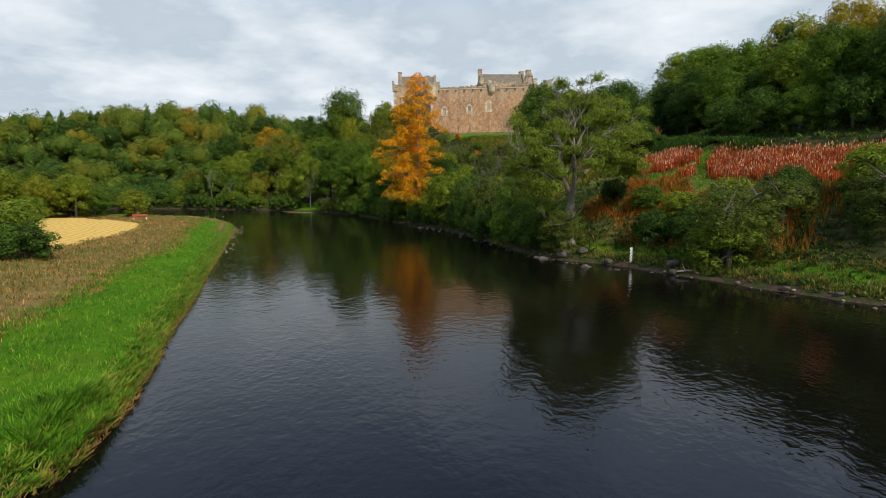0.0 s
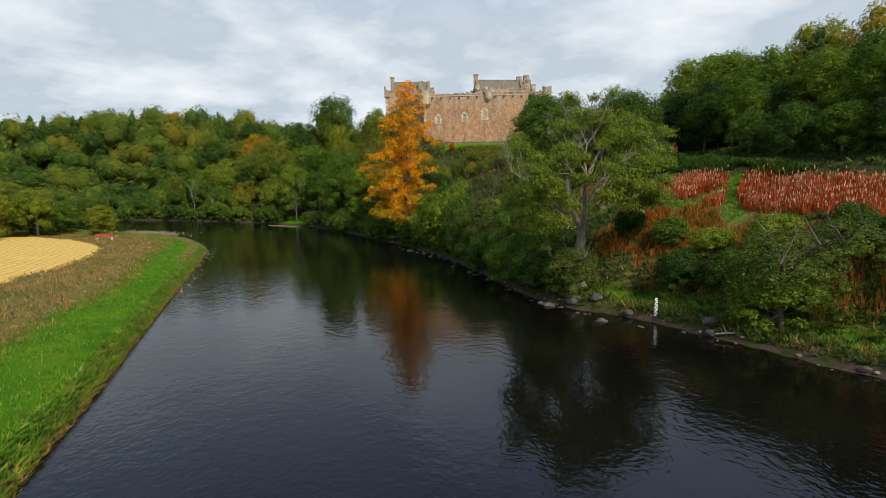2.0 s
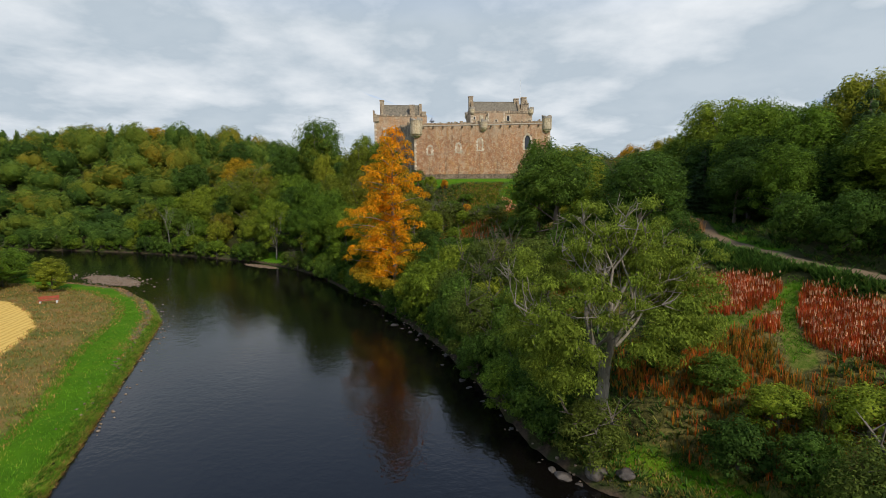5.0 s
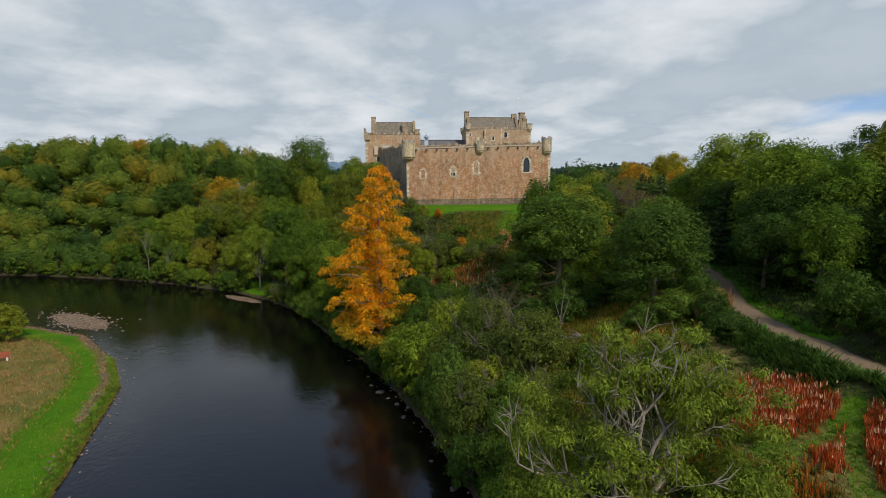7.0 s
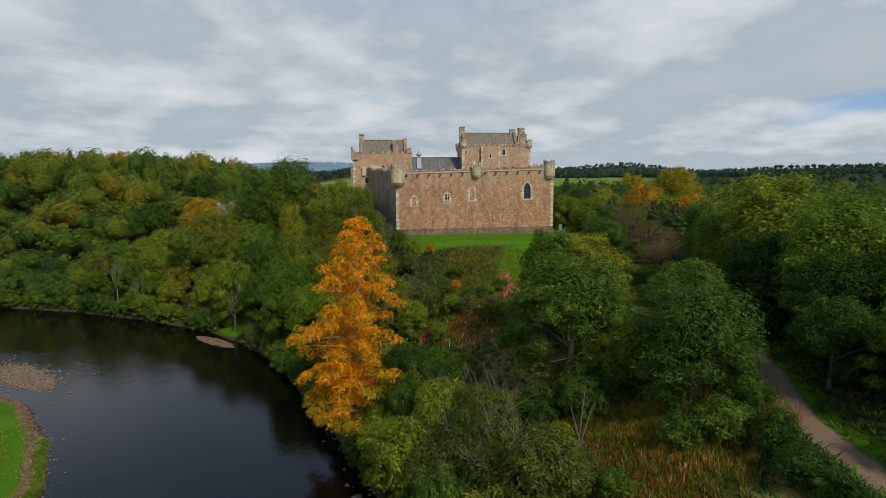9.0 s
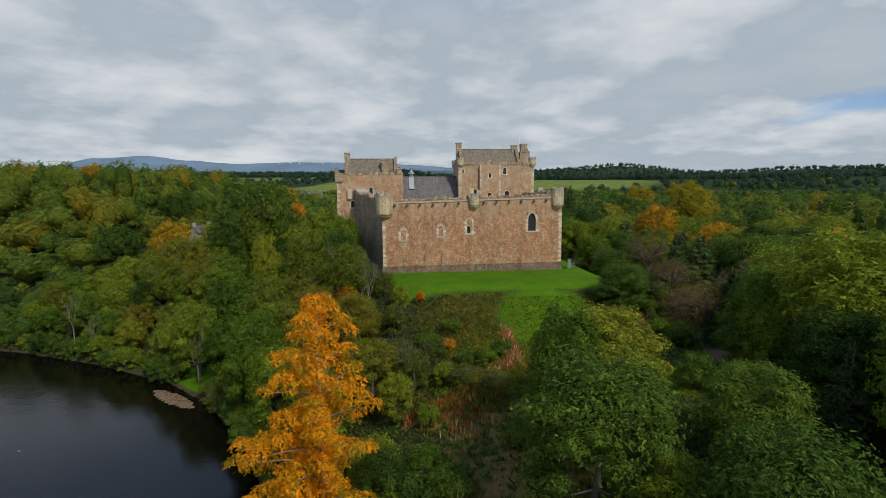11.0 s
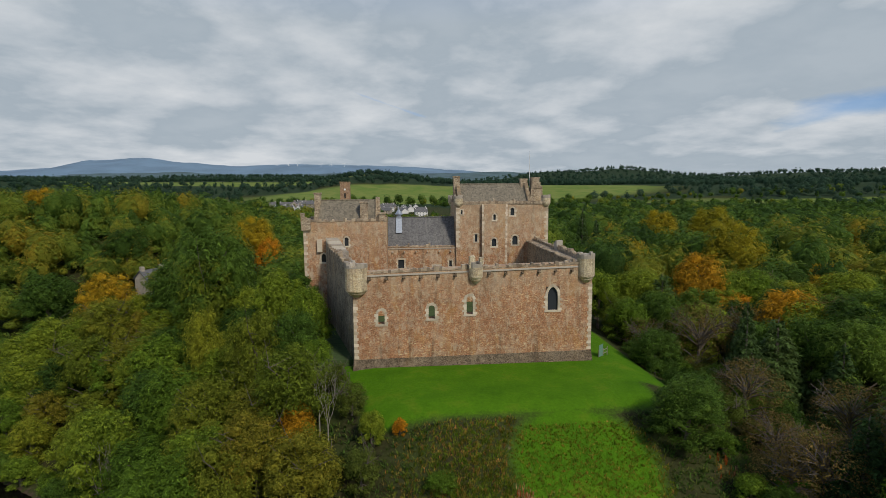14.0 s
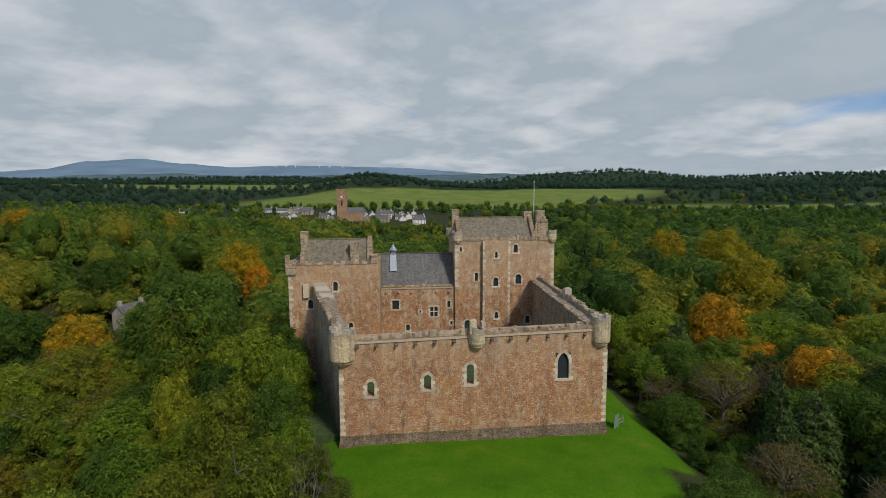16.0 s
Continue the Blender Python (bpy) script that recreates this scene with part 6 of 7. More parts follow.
part("cap", Shape().lathe(-12.2, 50.55, [(1.0, 46.6), (1.02, 46.8), (0.62, 47.2), (0.25, 47.8), (0.08, 48.2), (0.03, 48.9)], 8), M_LEAD, lantern)
part("flashing", Shape().hexa([(-13.0, 48.0, 42.05), (-11.4, 48.0, 42.05), (-11.5, 50.2, 45.85), (-12.9, 50.2, 45.85), (-13.0, 48.0, 42.13), (-11.4, 48.0, 42.13), (-11.5, 50.2, 45.93), (-12.9, 50.2, 45.93)]), M_LEAD, lantern)

# kitchen tower
KX0, KX1, KY0, KY1, KZ = -33.2, -15.0, 32.5, 45.0, 46.2
kit = tower("kitchen_tower", KX0, KX1, KY0, KY1, 16, KZ, [(-23.9, 41.6, 0.9, 1.9), (-21.0, 33.2, 0.8, 1.5), (-29.0, 38.0, 1.0, 1.8)], "broad red stone kitchen tower with pale corner stones")
quoins(kit, KX0, KY0, 28, KZ - 0.4, -1, CRNG, 0.6, 0.9, 0.6)
cap_stones(kit, (KX0, KY0 - 0.1), (KX1, KY0 - 0.1), KZ + 0.1, KZ + 0.1, 0.6, CRNG, 0.7)
cap_stones(kit, (KX1, KY0), (KX1, KY1), KZ, KZ, 0.6, CRNG, 0.7)
cap_stones(kit, (KX1, KY1), (KX0, KY1), KZ, KZ, 0.6, CRNG, 0.7)
cap_stones(kit, (KX0, KY1), (KX0, KY0), KZ, KZ, 0.6, CRNG, 0.7)
gable_roof(-30.2, -17.4, KY0 + 1.6, KY1 - 2.2, KZ - 0.4, 50.4, M_FLAG, kit, label="steep weathered stone-slate roof")
gable(-31.1, KY0 + 1.4, KY1 - 2, KZ, 51.0, 0.95, kit, M_GREY)
gable(-17.5, KY0 + 1.4, KY1 - 2, KZ, 51.0, 0.95, kit, M_GREY)
chimney(-31.4, -30.0, 37.4, 39.2, 47, 52.4, kit)
chimney(-20.9, -19.2, 34.4, 36.4, 46, 50.4, kit)
chimney(-16.6, -15.3, 33.2, 34.6, 45, 47.9, kit)
gar = Shape()
gar.stone(CRNG, -30.3, -29.2, 31.9, 32.6, 39.4, 42.2, 0.04)
part("garderobe", gar, M_QUOIN, kit, "pale projecting stone box on the wall")
sh = Shape()
sh.stone(CRNG, KX0 - 0.4, KX0 + 1.6, KY0 - 0.5, KY0 + 1.6, 44.2, 46.6, 0.08)
sh.stone(CRNG, KX0 - 0.4, KX0 + 0.1, KY0 - 0.5, KY0 + 1.6, 46.5, 48.0, 0.08)
part("corner_turret", sh, M_GREY, kit, "broken corner turret")

# ---- the ash and the beech ----
def tree_of(name, label, at):
    return thing(name, label, "tree", at=at)


def branching(rng, start, way, length, radius, depth, wood, ends, spread=0.55, up=0.12, sides=6):
    """A limb that forks; the ends of its twigs are collected."""
    pts, p, d = [start], start.copy(), way.normalized()
    n = 3
    for k in range(n):
        d = (d + Vector(rng.normal(size=3)) * 0.16 + Vector((0, 0, up))).normalized()
        p = p + d * length / n
        pts.append(p.copy())
    wood.tube(pts, [radius * (1 - 0.45 * k / n) for k in range(n + 1)], max(3, sides), False)
    if depth == 0:
        ends.append((p.copy(), d.copy()))
        return
    forks = 3 if depth > 1 else 4
    for k in range(forks):
        a = Vector(rng.normal(size=3))
        side = (a - d * a.dot(d)).normalized()
        w = (d * (1 - spread * 0.4) + side * spread * rng.uniform(0.7, 1.3)).normalized()
        q = pts[-1] if k < 2 else pts[rng.integers(1, n)]
        branching(rng, q, w, length * rng.uniform(0.58, 0.8), radius * 0.5, depth - 1, wood, ends, spread, up, sides - 1)


def ash_tree():
    """The old ash on the bank: a leaning forked trunk, thin foliage, dead twigs at the top."""
    rng = np.random.default_rng(8)
    ob = tree_of("ash_tree", "old ash with pale forked trunk, thin leaves and dead branches", pose(-7.8, -116.8, 1.0))
    wood, ends = Shape(), []
    wood.tube([(0, 0, -0.8), (0, 0, 0.1), (-0.15, 0, 2.2), (0.05, 0, 4.6), (0.25, 0, 5.2)], [1.1, 0.70, 0.52, 0.50, 0.40], 10, False)
    for k in range(6):
        a = k * math.tau / 6 + 0.3
        wood.tube([(math.cos(a) * 0.3, math.sin(a) * 0.3, 0.6), (math.cos(a) * 1.0, math.sin(a) * 1.0, -0.1), (math.cos(a) * 1.9, math.sin(a) * 1.9, -0.7)], [0.28, 0.2, 0.06], 6, False)
    stems = [((0.15, 0, 4.6), (0.30, 0.05, 1), 5.9, 0.36, 3), ((0.0, 0, 4.4), (-0.30, 0.1, 1), 6.0, 0.30, 3), ((1.0, 0, 8.0), (1.0, 0.2, 0.40), 4.0, 0.13, 2), ((1.2, 0, 9.5), (1.0, -0.2, 0.7), 4.2, 0.12, 2), ((1.3, 0, 10.5), (1.0, 0.3, 0.45), 4.2, 0.12, 2),
             ((-0.9, 0, 7.4), (-1.0, -0.3, 0.30), 4.6, 0.15, 2), ((-0.6, 0.1, 6.4), (-0.9, 0.7, 0.45), 4.4, 0.14, 2), ((0.6, 0, 8.6), (0.3, 1, 0.6), 4.0, 0.14, 2), ((-0.5, 0, 8.0), (-0.1, -1, 0.6), 3.8, 0.14, 2)]
    for p, d, l, r, k in stems:
        branching(rng, Vector(p), Vector(d), l, r, k, wood, ends, 0.62, 0.14)
    lobes = []
    for p, d in ends:
        bare = p.z > 13.5 and rng.random() < 0.4 or rng.random() < 0.25
        if bare:
            for _ in range(4):
                e = p + (d + Vector(rng.normal(size=3)) * 0.6).normalized() * rng.uniform(0.8, 2.0)
                wood.tube([p, (p + e) / 2 + Vector(rng.normal(size=3)) * 0.15, e], [0.045, 0.03, 0.008], 3, False)
        else:
            r = rng.uniform(0.5, 0.9)
            lobes.append((tuple(p + d * 0.3), (r, r, r * 0.8)))
    for k in range(400):
        w = Vector(rng.normal(size=3)).normalized() * rng.uniform(0.5, 1.0) ** 0.6
        c = (0.3 + w.x * 8.4, w.y * 6.8, 10.0 + w.z * 7.4)
        if c[2] < (8.2 if c[0] > -2.2 else 3.4) or noise.noise((c[0] * 0.3, c[1] * 0.3, c[2] * 0.3)) < -0.12:
            continue
        r = rng.uniform(0.5, 1.15)
        lobes.append((c, (r, r, r * 0.8)))
    part("trunk", wood, M_ASHBARK, ob, smooth=True)
    part("crown", crown_mesh("crown", rng, lobes, 105000, 0.125, LEAF["ash"], 0.0, droop=0.3, long=1.5, hollow=0.15, loose=1.5), None, ob)


def beech_tree():
    """The tall orange beech that leans over the water."""
    rng = np.random.default_rng(9)
    ob = tree_of("beech_tree", "tall bright orange autumn beech on the river bank", pose(-25.2, -61.5, 3.2))
    h = 27.6
    lobes, boughs = [], []
    for i in range(58):
        u = (i + 0.5) / 58
        z = h * (0.07 + 0.91 * u)
        full = 5.2 + 2.4 * u / 0.35 if u < 0.35 else 7.6 * (1 - (u - 0.35) / 0.65) ** 0.5 + 0.5
        reach = full * rng.uniform(0.55, 1.2)
        a = i * 2.39996 + rng.uniform(-0.5, 0.5)
        lean = -1.6 * (1 - u)
        n = max(2, int(reach / 1.35))
        for k in range(n):
            f = (k + 1) / n
            d = reach * f * 0.92
            s = rng.uniform(0.95, 1.5) * (1.15 - 0.35 * f)
            lobes.append(((math.cos(a + rng.uniform(-0.2, 0.2)) * d + lean, math.sin(a) * d, z + 1.6 * f - 1.6 * f * f + rng.uniform(-0.9, 0.9)), (s, s, s * 0.8)))
        boughs.append(lobes[-1][0])
    for i in range(9):
        lobes.append(((-0.4, 0, h * (0.2 + 0.08 * i)), (2.0 * (1 - i / 11), 2.0 * (1 - i / 11), 1.5)))
    wood = Shape().tube([(0.6, 0, -1.2), (0.4, 0, 0.4), (0, 0, h * 0.4), (0, 0, h * 0.95)], [0.75, 0.5, 0.32, 0.04], 9)
    for c in boughs:
        wood.tube([(0, 0, max(1.5, c[2] - 1.6)), (c[0] * 0.5, c[1] * 0.5, c[2] - 0.5), c], [0.12, 0.08, 0.02], 4, False)
    part("trunk", wood, M_ASHBARK, ob, smooth=True)
    part("crown", crown_mesh("crown", rng, lobes, 26000, 0.31, LEAF["beech"], 0.3, droop=0.25, flat=0.25, long=1.4), None, ob)
    # the lowest branches have only begun to turn, and hang over the water
    skirt = []
    for k in range(26):
        a, d = k * 2.4, 2.0 + 4.8 * ((k * 0.37) % 1)
        skirt.append(((math.cos(a) * d - 2.0, math.sin(a) * d - 0.6, 1.2 + 4.8 * ((k * 0.61) % 1)), (1.3, 1.3, 0.8)))
    part("skirt", crown_mesh("skirt", rng, skirt, 5200, 0.30, LEAF["gold"], 0.35, droop=0.35, flat=0.3), None, ob, "yellow-green lower branches")
    # green branches low on its landward side
    low = [((2.5 + k * 0.6, math.sin(k * 2) * 2, 2.5 + k * 1.1), (1.6, 1.6, 1.1)) for k in range(5)]
    part("lower_bough", crown_mesh("lower_bough", rng, low, 2000, 0.40, LEAF["lime"], 0.5, droop=0.25, flat=0.4), None, ob, "still green lower branches")


ash_tree()
beech_tree()


def dead_tree(x, y, h, seed, label, z=None):
    rng = np.random.default_rng(seed)
    ob = thing("dead_tree", label, "tree", "dead trees of the bank", at=pose(x, y, float(ground_height(x, y)) if z is None else z))
    wood, ends = Shape(), []
    wood.tube([(0, 0, -0.5), (0, 0, h * 0.3)], [h * 0.012, h * 0.009], 7, False)
    for k in range(4):
        a = k * 1.7 + seed
        branching(rng, Vector((0, 0, h * (0.24 + 0.05 * k))), Vector((math.cos(a) * 0.5, math.sin(a) * 0.5, 1)), h * 0.36, h * 0.0055, 2, wood, ends, 0.4, 0.2, 5)
    part("trunk", wood, M_DEADWOOD, ob, smooth=True)
    return ob


for k, (dx, dy, dh) in enumerate([(-23.8, -14.6, 10.5), (-22.4, -16.5, 8.5), (-103, 29, 13), (-92, 19, 10), (-60, -2, 13), (-3, -103, 7), (-17, -33.5, 7.5), (-15.5, -36, 6.5)]):
    dead_tree(dx, dy, dh, 50 + k, "bleached dead tree with bare branches")

# ---- the river's edge ----
def gauge_post():
    ob = thing("gauge_post", "white river gauge board with black marks at the water's edge", "gauge post", at=pose(-4.2, -126.2, 0))
    part("board", Shape().box(-0.12, 0.12, -0.02, 0.02, -0.3, 1.95), M_WHITE, ob)
    part("post", Shape().box(-0.05, 0.05, 0.022, 0.12, -0.5, 1.85), M_WOODPOST, ob)
    marks = Shape()
    for k in range(9):
        z = 0.45 + k * 0.165
        marks.box(-0.10 if k % 2 else 0.0, 0.0 if k % 2 else 0.10, -0.028, -0.0205, z, z + 0.08)
    part("marks", marks, M_BLACK, ob, "black level marks")


def rock(x, y, size, seed, z=None, flat=0.6, group="rocks at the water's edge", label="rounded grey river rock"):
    rng = np.random.default_rng(seed)
    bm = bmesh.new()
    bmesh.ops.create_icosphere(bm, subdivisions=3, radius=1)
    ax = rng.uniform(0.7, 1.2, 2)
    for v in bm.verts:
        n = noise.noise(v.co * 1.1 + Vector((seed * 3.7, 0, 0))) * 0.45 + noise.noise(v.co * 2.6 + Vector((0, seed * 1.3, 0))) * 0.16
        v.co = v.co * (1 + n)
        v.co.x *= size * ax[0] / 2
        v.co.y *= size * ax[1] / 2
        v.co.z *= size * flat / 2
    me = bpy.data.meshes.new("rock")
    bm.to_mesh(me)
    bm.free()
    me.materials.append(M_ROCK)
    me.polygons.foreach_set("use_smooth", [True] * len(me.polygons))
    ob = tagged(new("rock", me), label, "rock", group)
    g = max(float(ground_height(x, y)), -0.25) if z is None else z
    ob.matrix_basis = pose(x, y, g + size * flat * 0.14, rng.uniform(-8, 8), rng.uniform(-8, 8), rng.uniform(0, 360))
    return ob


gauge_post()
for i, (rx, ry, rs) in enumerate([(-8.6, -125.8, 1.3), (-6.3, -128.0, 0.9), (-9.8, -122.8, 0.9), (-9.3, -123.4, 0.8), (-8.9, -124.2, 0.7), (-10.2, -122.2, 0.7), (-11.6, -119.6, 1.5), (-12.2, -118.6, 1.1),
                                  (-10.8, -120.6, 0.9), (-12.9, -117.4, 0.7), (-9.4, -120.2, 1.7), (-7.6, -121.3, 1.5), (-5.9, -124.5, 1.2), (-3.6, -129.9, 0.8), (-2.2, -131.0, 1.0), (1.4, -130.6, 1.1),
                                  (-1.6, -130.0, 1.3), (-15.5, -105.2, 0.9), (-16.4, -101.5, 1.0), (-17.0, -99.3, 1.2), (-16.2, -97.0, 0.9), (-18.8, -94.0, 1.0), (-18.0, -90.6, 0.8), (-21.6, -83.0, 1.0), (-22.6, -79.0, 1.2),
                                  (-23.8, -76.8, 0.9), (-24.9, -74.6, 1.3), (-23.6, -73.2, 0.8), (-26.2, -72.0, 1.0), (-27.0, -68.4, 0.8), (-19.6, -87.2, 0.8), (-30.6, -60.4, 0.9), (-21.0, -80.5, 0.7), (-25.4, -78.0, 0.6), (-22.4, -85.2, 0.6),
                                  (2.5, -139.5, 0.8), (4.5, -142.4, 0.7), (-13.8, -111.5, 0.9), (-14.4, -108.8, 0.8)]):
    rock(rx, ry, rs * 0.9, 200 + i)


def shingle(name, pts, rng, lo, hi, label):
    """Stones of a gravel bar: many small flattened pebbles in one mesh."""
    vs, fs, k = [], [], 0
    for x, y in pts:
        r = rng.uniform(lo, hi)
        g = max(float(ground_height(x, y)), 0.0) + r * 0.1
        c, s = math.cos(x * 9), math.sin(x * 9)
        v = ICO_V * np.array([r, r * rng.uniform(0.6, 1), r * 0.5])
        vs.append(np.stack([x + v[:, 0] * c - v[:, 1] * s, y + v[:, 0] * s + v[:, 1] * c, g + v[:, 2]], 1))
        fs.append(ICO_F + k)
        k += len(ICO_V)
    tagged(new(name, array_mesh(name, np.concatenate(vs), np.concatenate(fs), M_PEBBLE)), label, "stones", kind="stuff")


srng = np.random.default_rng(61)
bar = [(-92 + u * 12 * 0.79 + v * 4 * 0.62, -28 - u * 12 * 0.62 + v * 4 * 0.79) for u, v in srng.normal(size=(700, 2)) * 0.5]
shingle("shingle", bar, srng, 0.10, 0.32, "brown pebbles of the gravel bar")
edge = []
for (ax, ay), (bx, by) in zip(RIGHT_BANK[2:14], RIGHT_BANK[3:15]):
    n = int(math.hypot(bx - ax, by - ay) * 1.3)
    for _ in range(n):
        u = srng.uniform()
        edge.append((ax + (bx - ax) * u + srng.normal() * 0.8, ay + (by - ay) * u + srng.normal() * 0.8))
for (ax, ay), (bx, by) in zip(LEFT_BANK[9:13], LEFT_BANK[10:14]):
    for _ in range(90):
        u = srng.uniform()
        edge.append((ax + (bx - ax) * u + srng.normal() * 1.0, ay + (by - ay) * u + srng.normal() * 1.0))
shingle("shingle", edge, srng, 0.06, 0.22, "small stones along the river banks")

drift = thing("driftwood", "bleached driftwood branch on the mud bank", "driftwood", at=pose(-1.4, -132.0, 0.4))
part("stem", Shape().tube([(-0.9, 0.2, 0), (0, 0, 0.1), (1.3, -0.3, 0.1)], [0.05, 0.09, 0.03], 6), M_DEADWOOD, drift)
part("twig", Shape().tube([(-0.2, 0.0, 0.1), (-0.5, 0.0, 0.8)], [0.05, 0.015], 5), M_DEADWOOD, drift)


# ---- grasses and weeds ----
def tufts(name, xs, ys, mat, label, category, lo, hi, blades, lean, wide, rng, tint=(0.5, 0.22), lift=None):
    """Clumps of narrow blades in one mesh; one hue to a clump."""
    n = len(xs)
    g = ground_height(xs, ys)
    if lift is not None:
        g = lift(xs, ys, g)
    h = rng.uniform(lo, hi, n)
    t = np.clip(rng.normal(*tint, n), 0, 1)
    a = rng.uniform(0, math.tau, (n, blades))
    out = rng.uniform(0.2, 1.0, (n, blades)) * lean
    hh = h[:, None] * rng.uniform(0.65, 1.1, (n, blades))
    bx = xs[:, None] + np.cos(a) * wide * 1.2
    by = ys[:, None] + np.sin(a) * wide * 1.2
    tx, ty = bx + np.cos(a) * out * hh, by + np.sin(a) * out * hh
    px_, py_ = -np.sin(a) * wide, np.cos(a) * wide
    z0 = np.repeat(g[:, None] - 0.08, blades, 1)
    v = np.stack([np.stack([bx - px_, by - py_, z0], -1), np.stack([bx + px_, by + py_, z0], -1),
                  np.stack([tx + px_ * 0.35, ty + py_ * 0.35, z0 + hh], -1), np.stack([tx - px_ * 0.35, ty - py_ * 0.35, z0 + hh * 0.97], -1)], 2).reshape(-1, 3)
    q = np.arange(len(v)).reshape(-1, 4)
    me = array_mesh(name, v, q, mat, np.repeat(t, blades * 4))
    return tagged(new(name, me), label, category, kind="stuff")


grng = np.random.default_rng(71)


def scatter(n, x0, x1, y0, y1, keep):
    x, y = grng.uniform(x0, x1, n), grng.uniform(y0, y1, n)
    k = grng.uniform(size=n) < keep(x, y)
    return x[k], y[k]


def dl_of(x, y):
    return bank_distance(x, y, LEFT_BANK, -1)


def dr_of(x, y):
    return bank_distance(x, y, RIGHT_BANK, 1)


x, y = scatter(130000, -75, -28, -180, -40, lambda x, y: ((dl_of(x, y) > -0.1) & (dl_of(x, y) < meadow_width(y) + 1)) * np.clip(1.1 - (y + 180) / 170, 0.25, 1))
tufts("grass", x, y, M_GRASS, "lush bright green bank grass", "grass", 0.14, 0.36, 3, 1.2, 0.018, grng, (0.42, 0.3))
def along_bank(n, lo, hi):
    """Places along the meadow's bank, lo to hi metres inland of the water's edge."""
    line = np.array(LEFT_BANK[1:13], float)
    step = line[1:] - line[:-1]
    run = np.hypot(step[:, 0], step[:, 1])
    k = grng.choice(len(run), n, p=run / run.sum())
    u, off = grng.uniform(0, 1, n), grng.uniform(lo, hi, n)
    return line[k, 0] + step[k, 0] * u - step[k, 1] / run[k] * off, line[k, 1] + step[k, 1] * u + step[k, 0] / run[k] * off


x, y = along_bank(9000, -0.5, 0.5)
tufts("grass", x, y, M_GRASS, "long grass hanging over the bank's edge", "grass", 0.12, 0.3, 6, 2.2, 0.022, grng, (0.62, 0.4), lift=lambda x, y, g: 0.12 + 1.0 * np.clip(dl_of(x, y) + 0.5, 0, 1))
x, y = along_bank(3200, -0.65, -0.2)
tufts("dry_grass", x, y, M_DRYGRASS, "brown dead grass along the water's edge", "grass", 0.1, 0.25, 6, 2.0, 0.02, grng, (0.5, 0.3), lift=lambda x, y, g: 0.04 + 0.9 * np.clip(dl_of(x, y) + 0.55, 0, 1))
x, y = scatter(90000, -125, -38, -180, -25, lambda x, y: ((dl_of(x, y) > meadow_width(y) - 1.5) & ((dl_of(x, y) < 17 + 2 * np.sin(y * 0.09)) | (y < -116) | (y > -48 + (x + 95) * 0.25)) & (dl_of(x, y) < 60)) * 1.0)
tufts("dry_grass", x, y, M_DRYGRASS, "rough brown grass beside the stubble field", "grass", 0.22, 0.5, 3, 1.1, 0.03, grng, (0.42, 0.34))
x, y = scatter(150000, 0, 40, -160, -95, lambda x, y: dock_mask(x, y) * (dr_of(x, y) > 5))
tufts("dock_plants", x, y, M_DOCK, "dense red dock stems gone to seed", "weeds", 0.5, 1.15, 4, 0.3, 0.034, grng, (0.54, 0.17))
x, y = scatter(34000, 0, 40, -160, -95, lambda x, y: dock_mask(x, y) * (dr_of(x, y) > 5))
tufts("dock_plants", x, y, M_DOCK, "pale seed heads standing over the docks", "weeds", 0.2, 0.42, 3, 0.12, 0.035, grng, (0.93, 0.09), lift=lambda x, y, g: g + 0.85 + 0.3 * np.sin(x * 3 + y * 5))
x, y = scatter(17000, -6, 16, -137, -104, lambda x, y: np.maximum.reduce([0.8 * blob(x, y, 1.6, -114.2, 6.0, 3.4, -40), 0.4 * blob(x, y, 4, -121, 6, 4, -40), 0.45 * blob(x, y, 9.5, -129, 4, 3, -50), 0.4 * blob(x, y, 6.5, -133.5, 2.5, 2)]) * (dr_of(x, y) > 4) * (line_distance(x, y, GREEN_TRAIL) > 1.4))
tufts("dock_plants", x, y, M_DOCK, "orange and brown dock stems on the slope", "weeds", 0.5, 1.1, 5, 0.3, 0.04, grng, (0.16, 0.14))
x, y = scatter(60000, -20, 32, -98, -22, lambda x, y: slope_dock_mask(x, y) ** 2 * 0.55 * (dr_of(x, y) > 4))
tufts("dock_plants", x, y, M_DOCK, "red-brown dock stems on the castle slope", "weeds", 0.6, 1.3, 4, 0.2, 0.04, grng, (0.5, 0.45))
x, y = scatter(14000, -4, 9, -42, -26, lambda x, y: slope_dock_mask(x, y) ** 2 * 0.16)
tufts("dock_plants", x, y, M_DOCK, "pale seed heads on the castle slope", "weeds", 0.3, 0.6, 3, 0.12, 0.035, grng, (0.88, 0.08), lift=lambda x, y, g: g + 0.9)
x, y = scatter(9000, 4, 20, -116, -88, lambda x, y: np.clip(1.5 - np.abs(line_distance(x, y, PATH_LINE) - 3.2) / 1.2, 0, 1) * (x < 16) * (line_distance(x, y, GREEN_TRAIL) > 1.7))
tufts("weeds", x, y, M_WEED, "tall dark nettles beside the path", "weeds", 0.45, 0.8, 7, 1.5, 0.08, grng, (0.35, 0.2))
x, y = scatter(20000, -16, 12, -50, -18, lambda x, y: np.maximum(blob(x, y, -3, -28, 9, 9), blob(x, y, -3, -40, 9, 7)) * (lawn_mask(x, y) < 0.4))
tufts("dry_grass", x, y, M_SLOPE, "rank olive and brown grass on the castle slope", "grass", 0.25, 0.6, 6, 0.9, 0.04, grng, (0.46, 0.36))
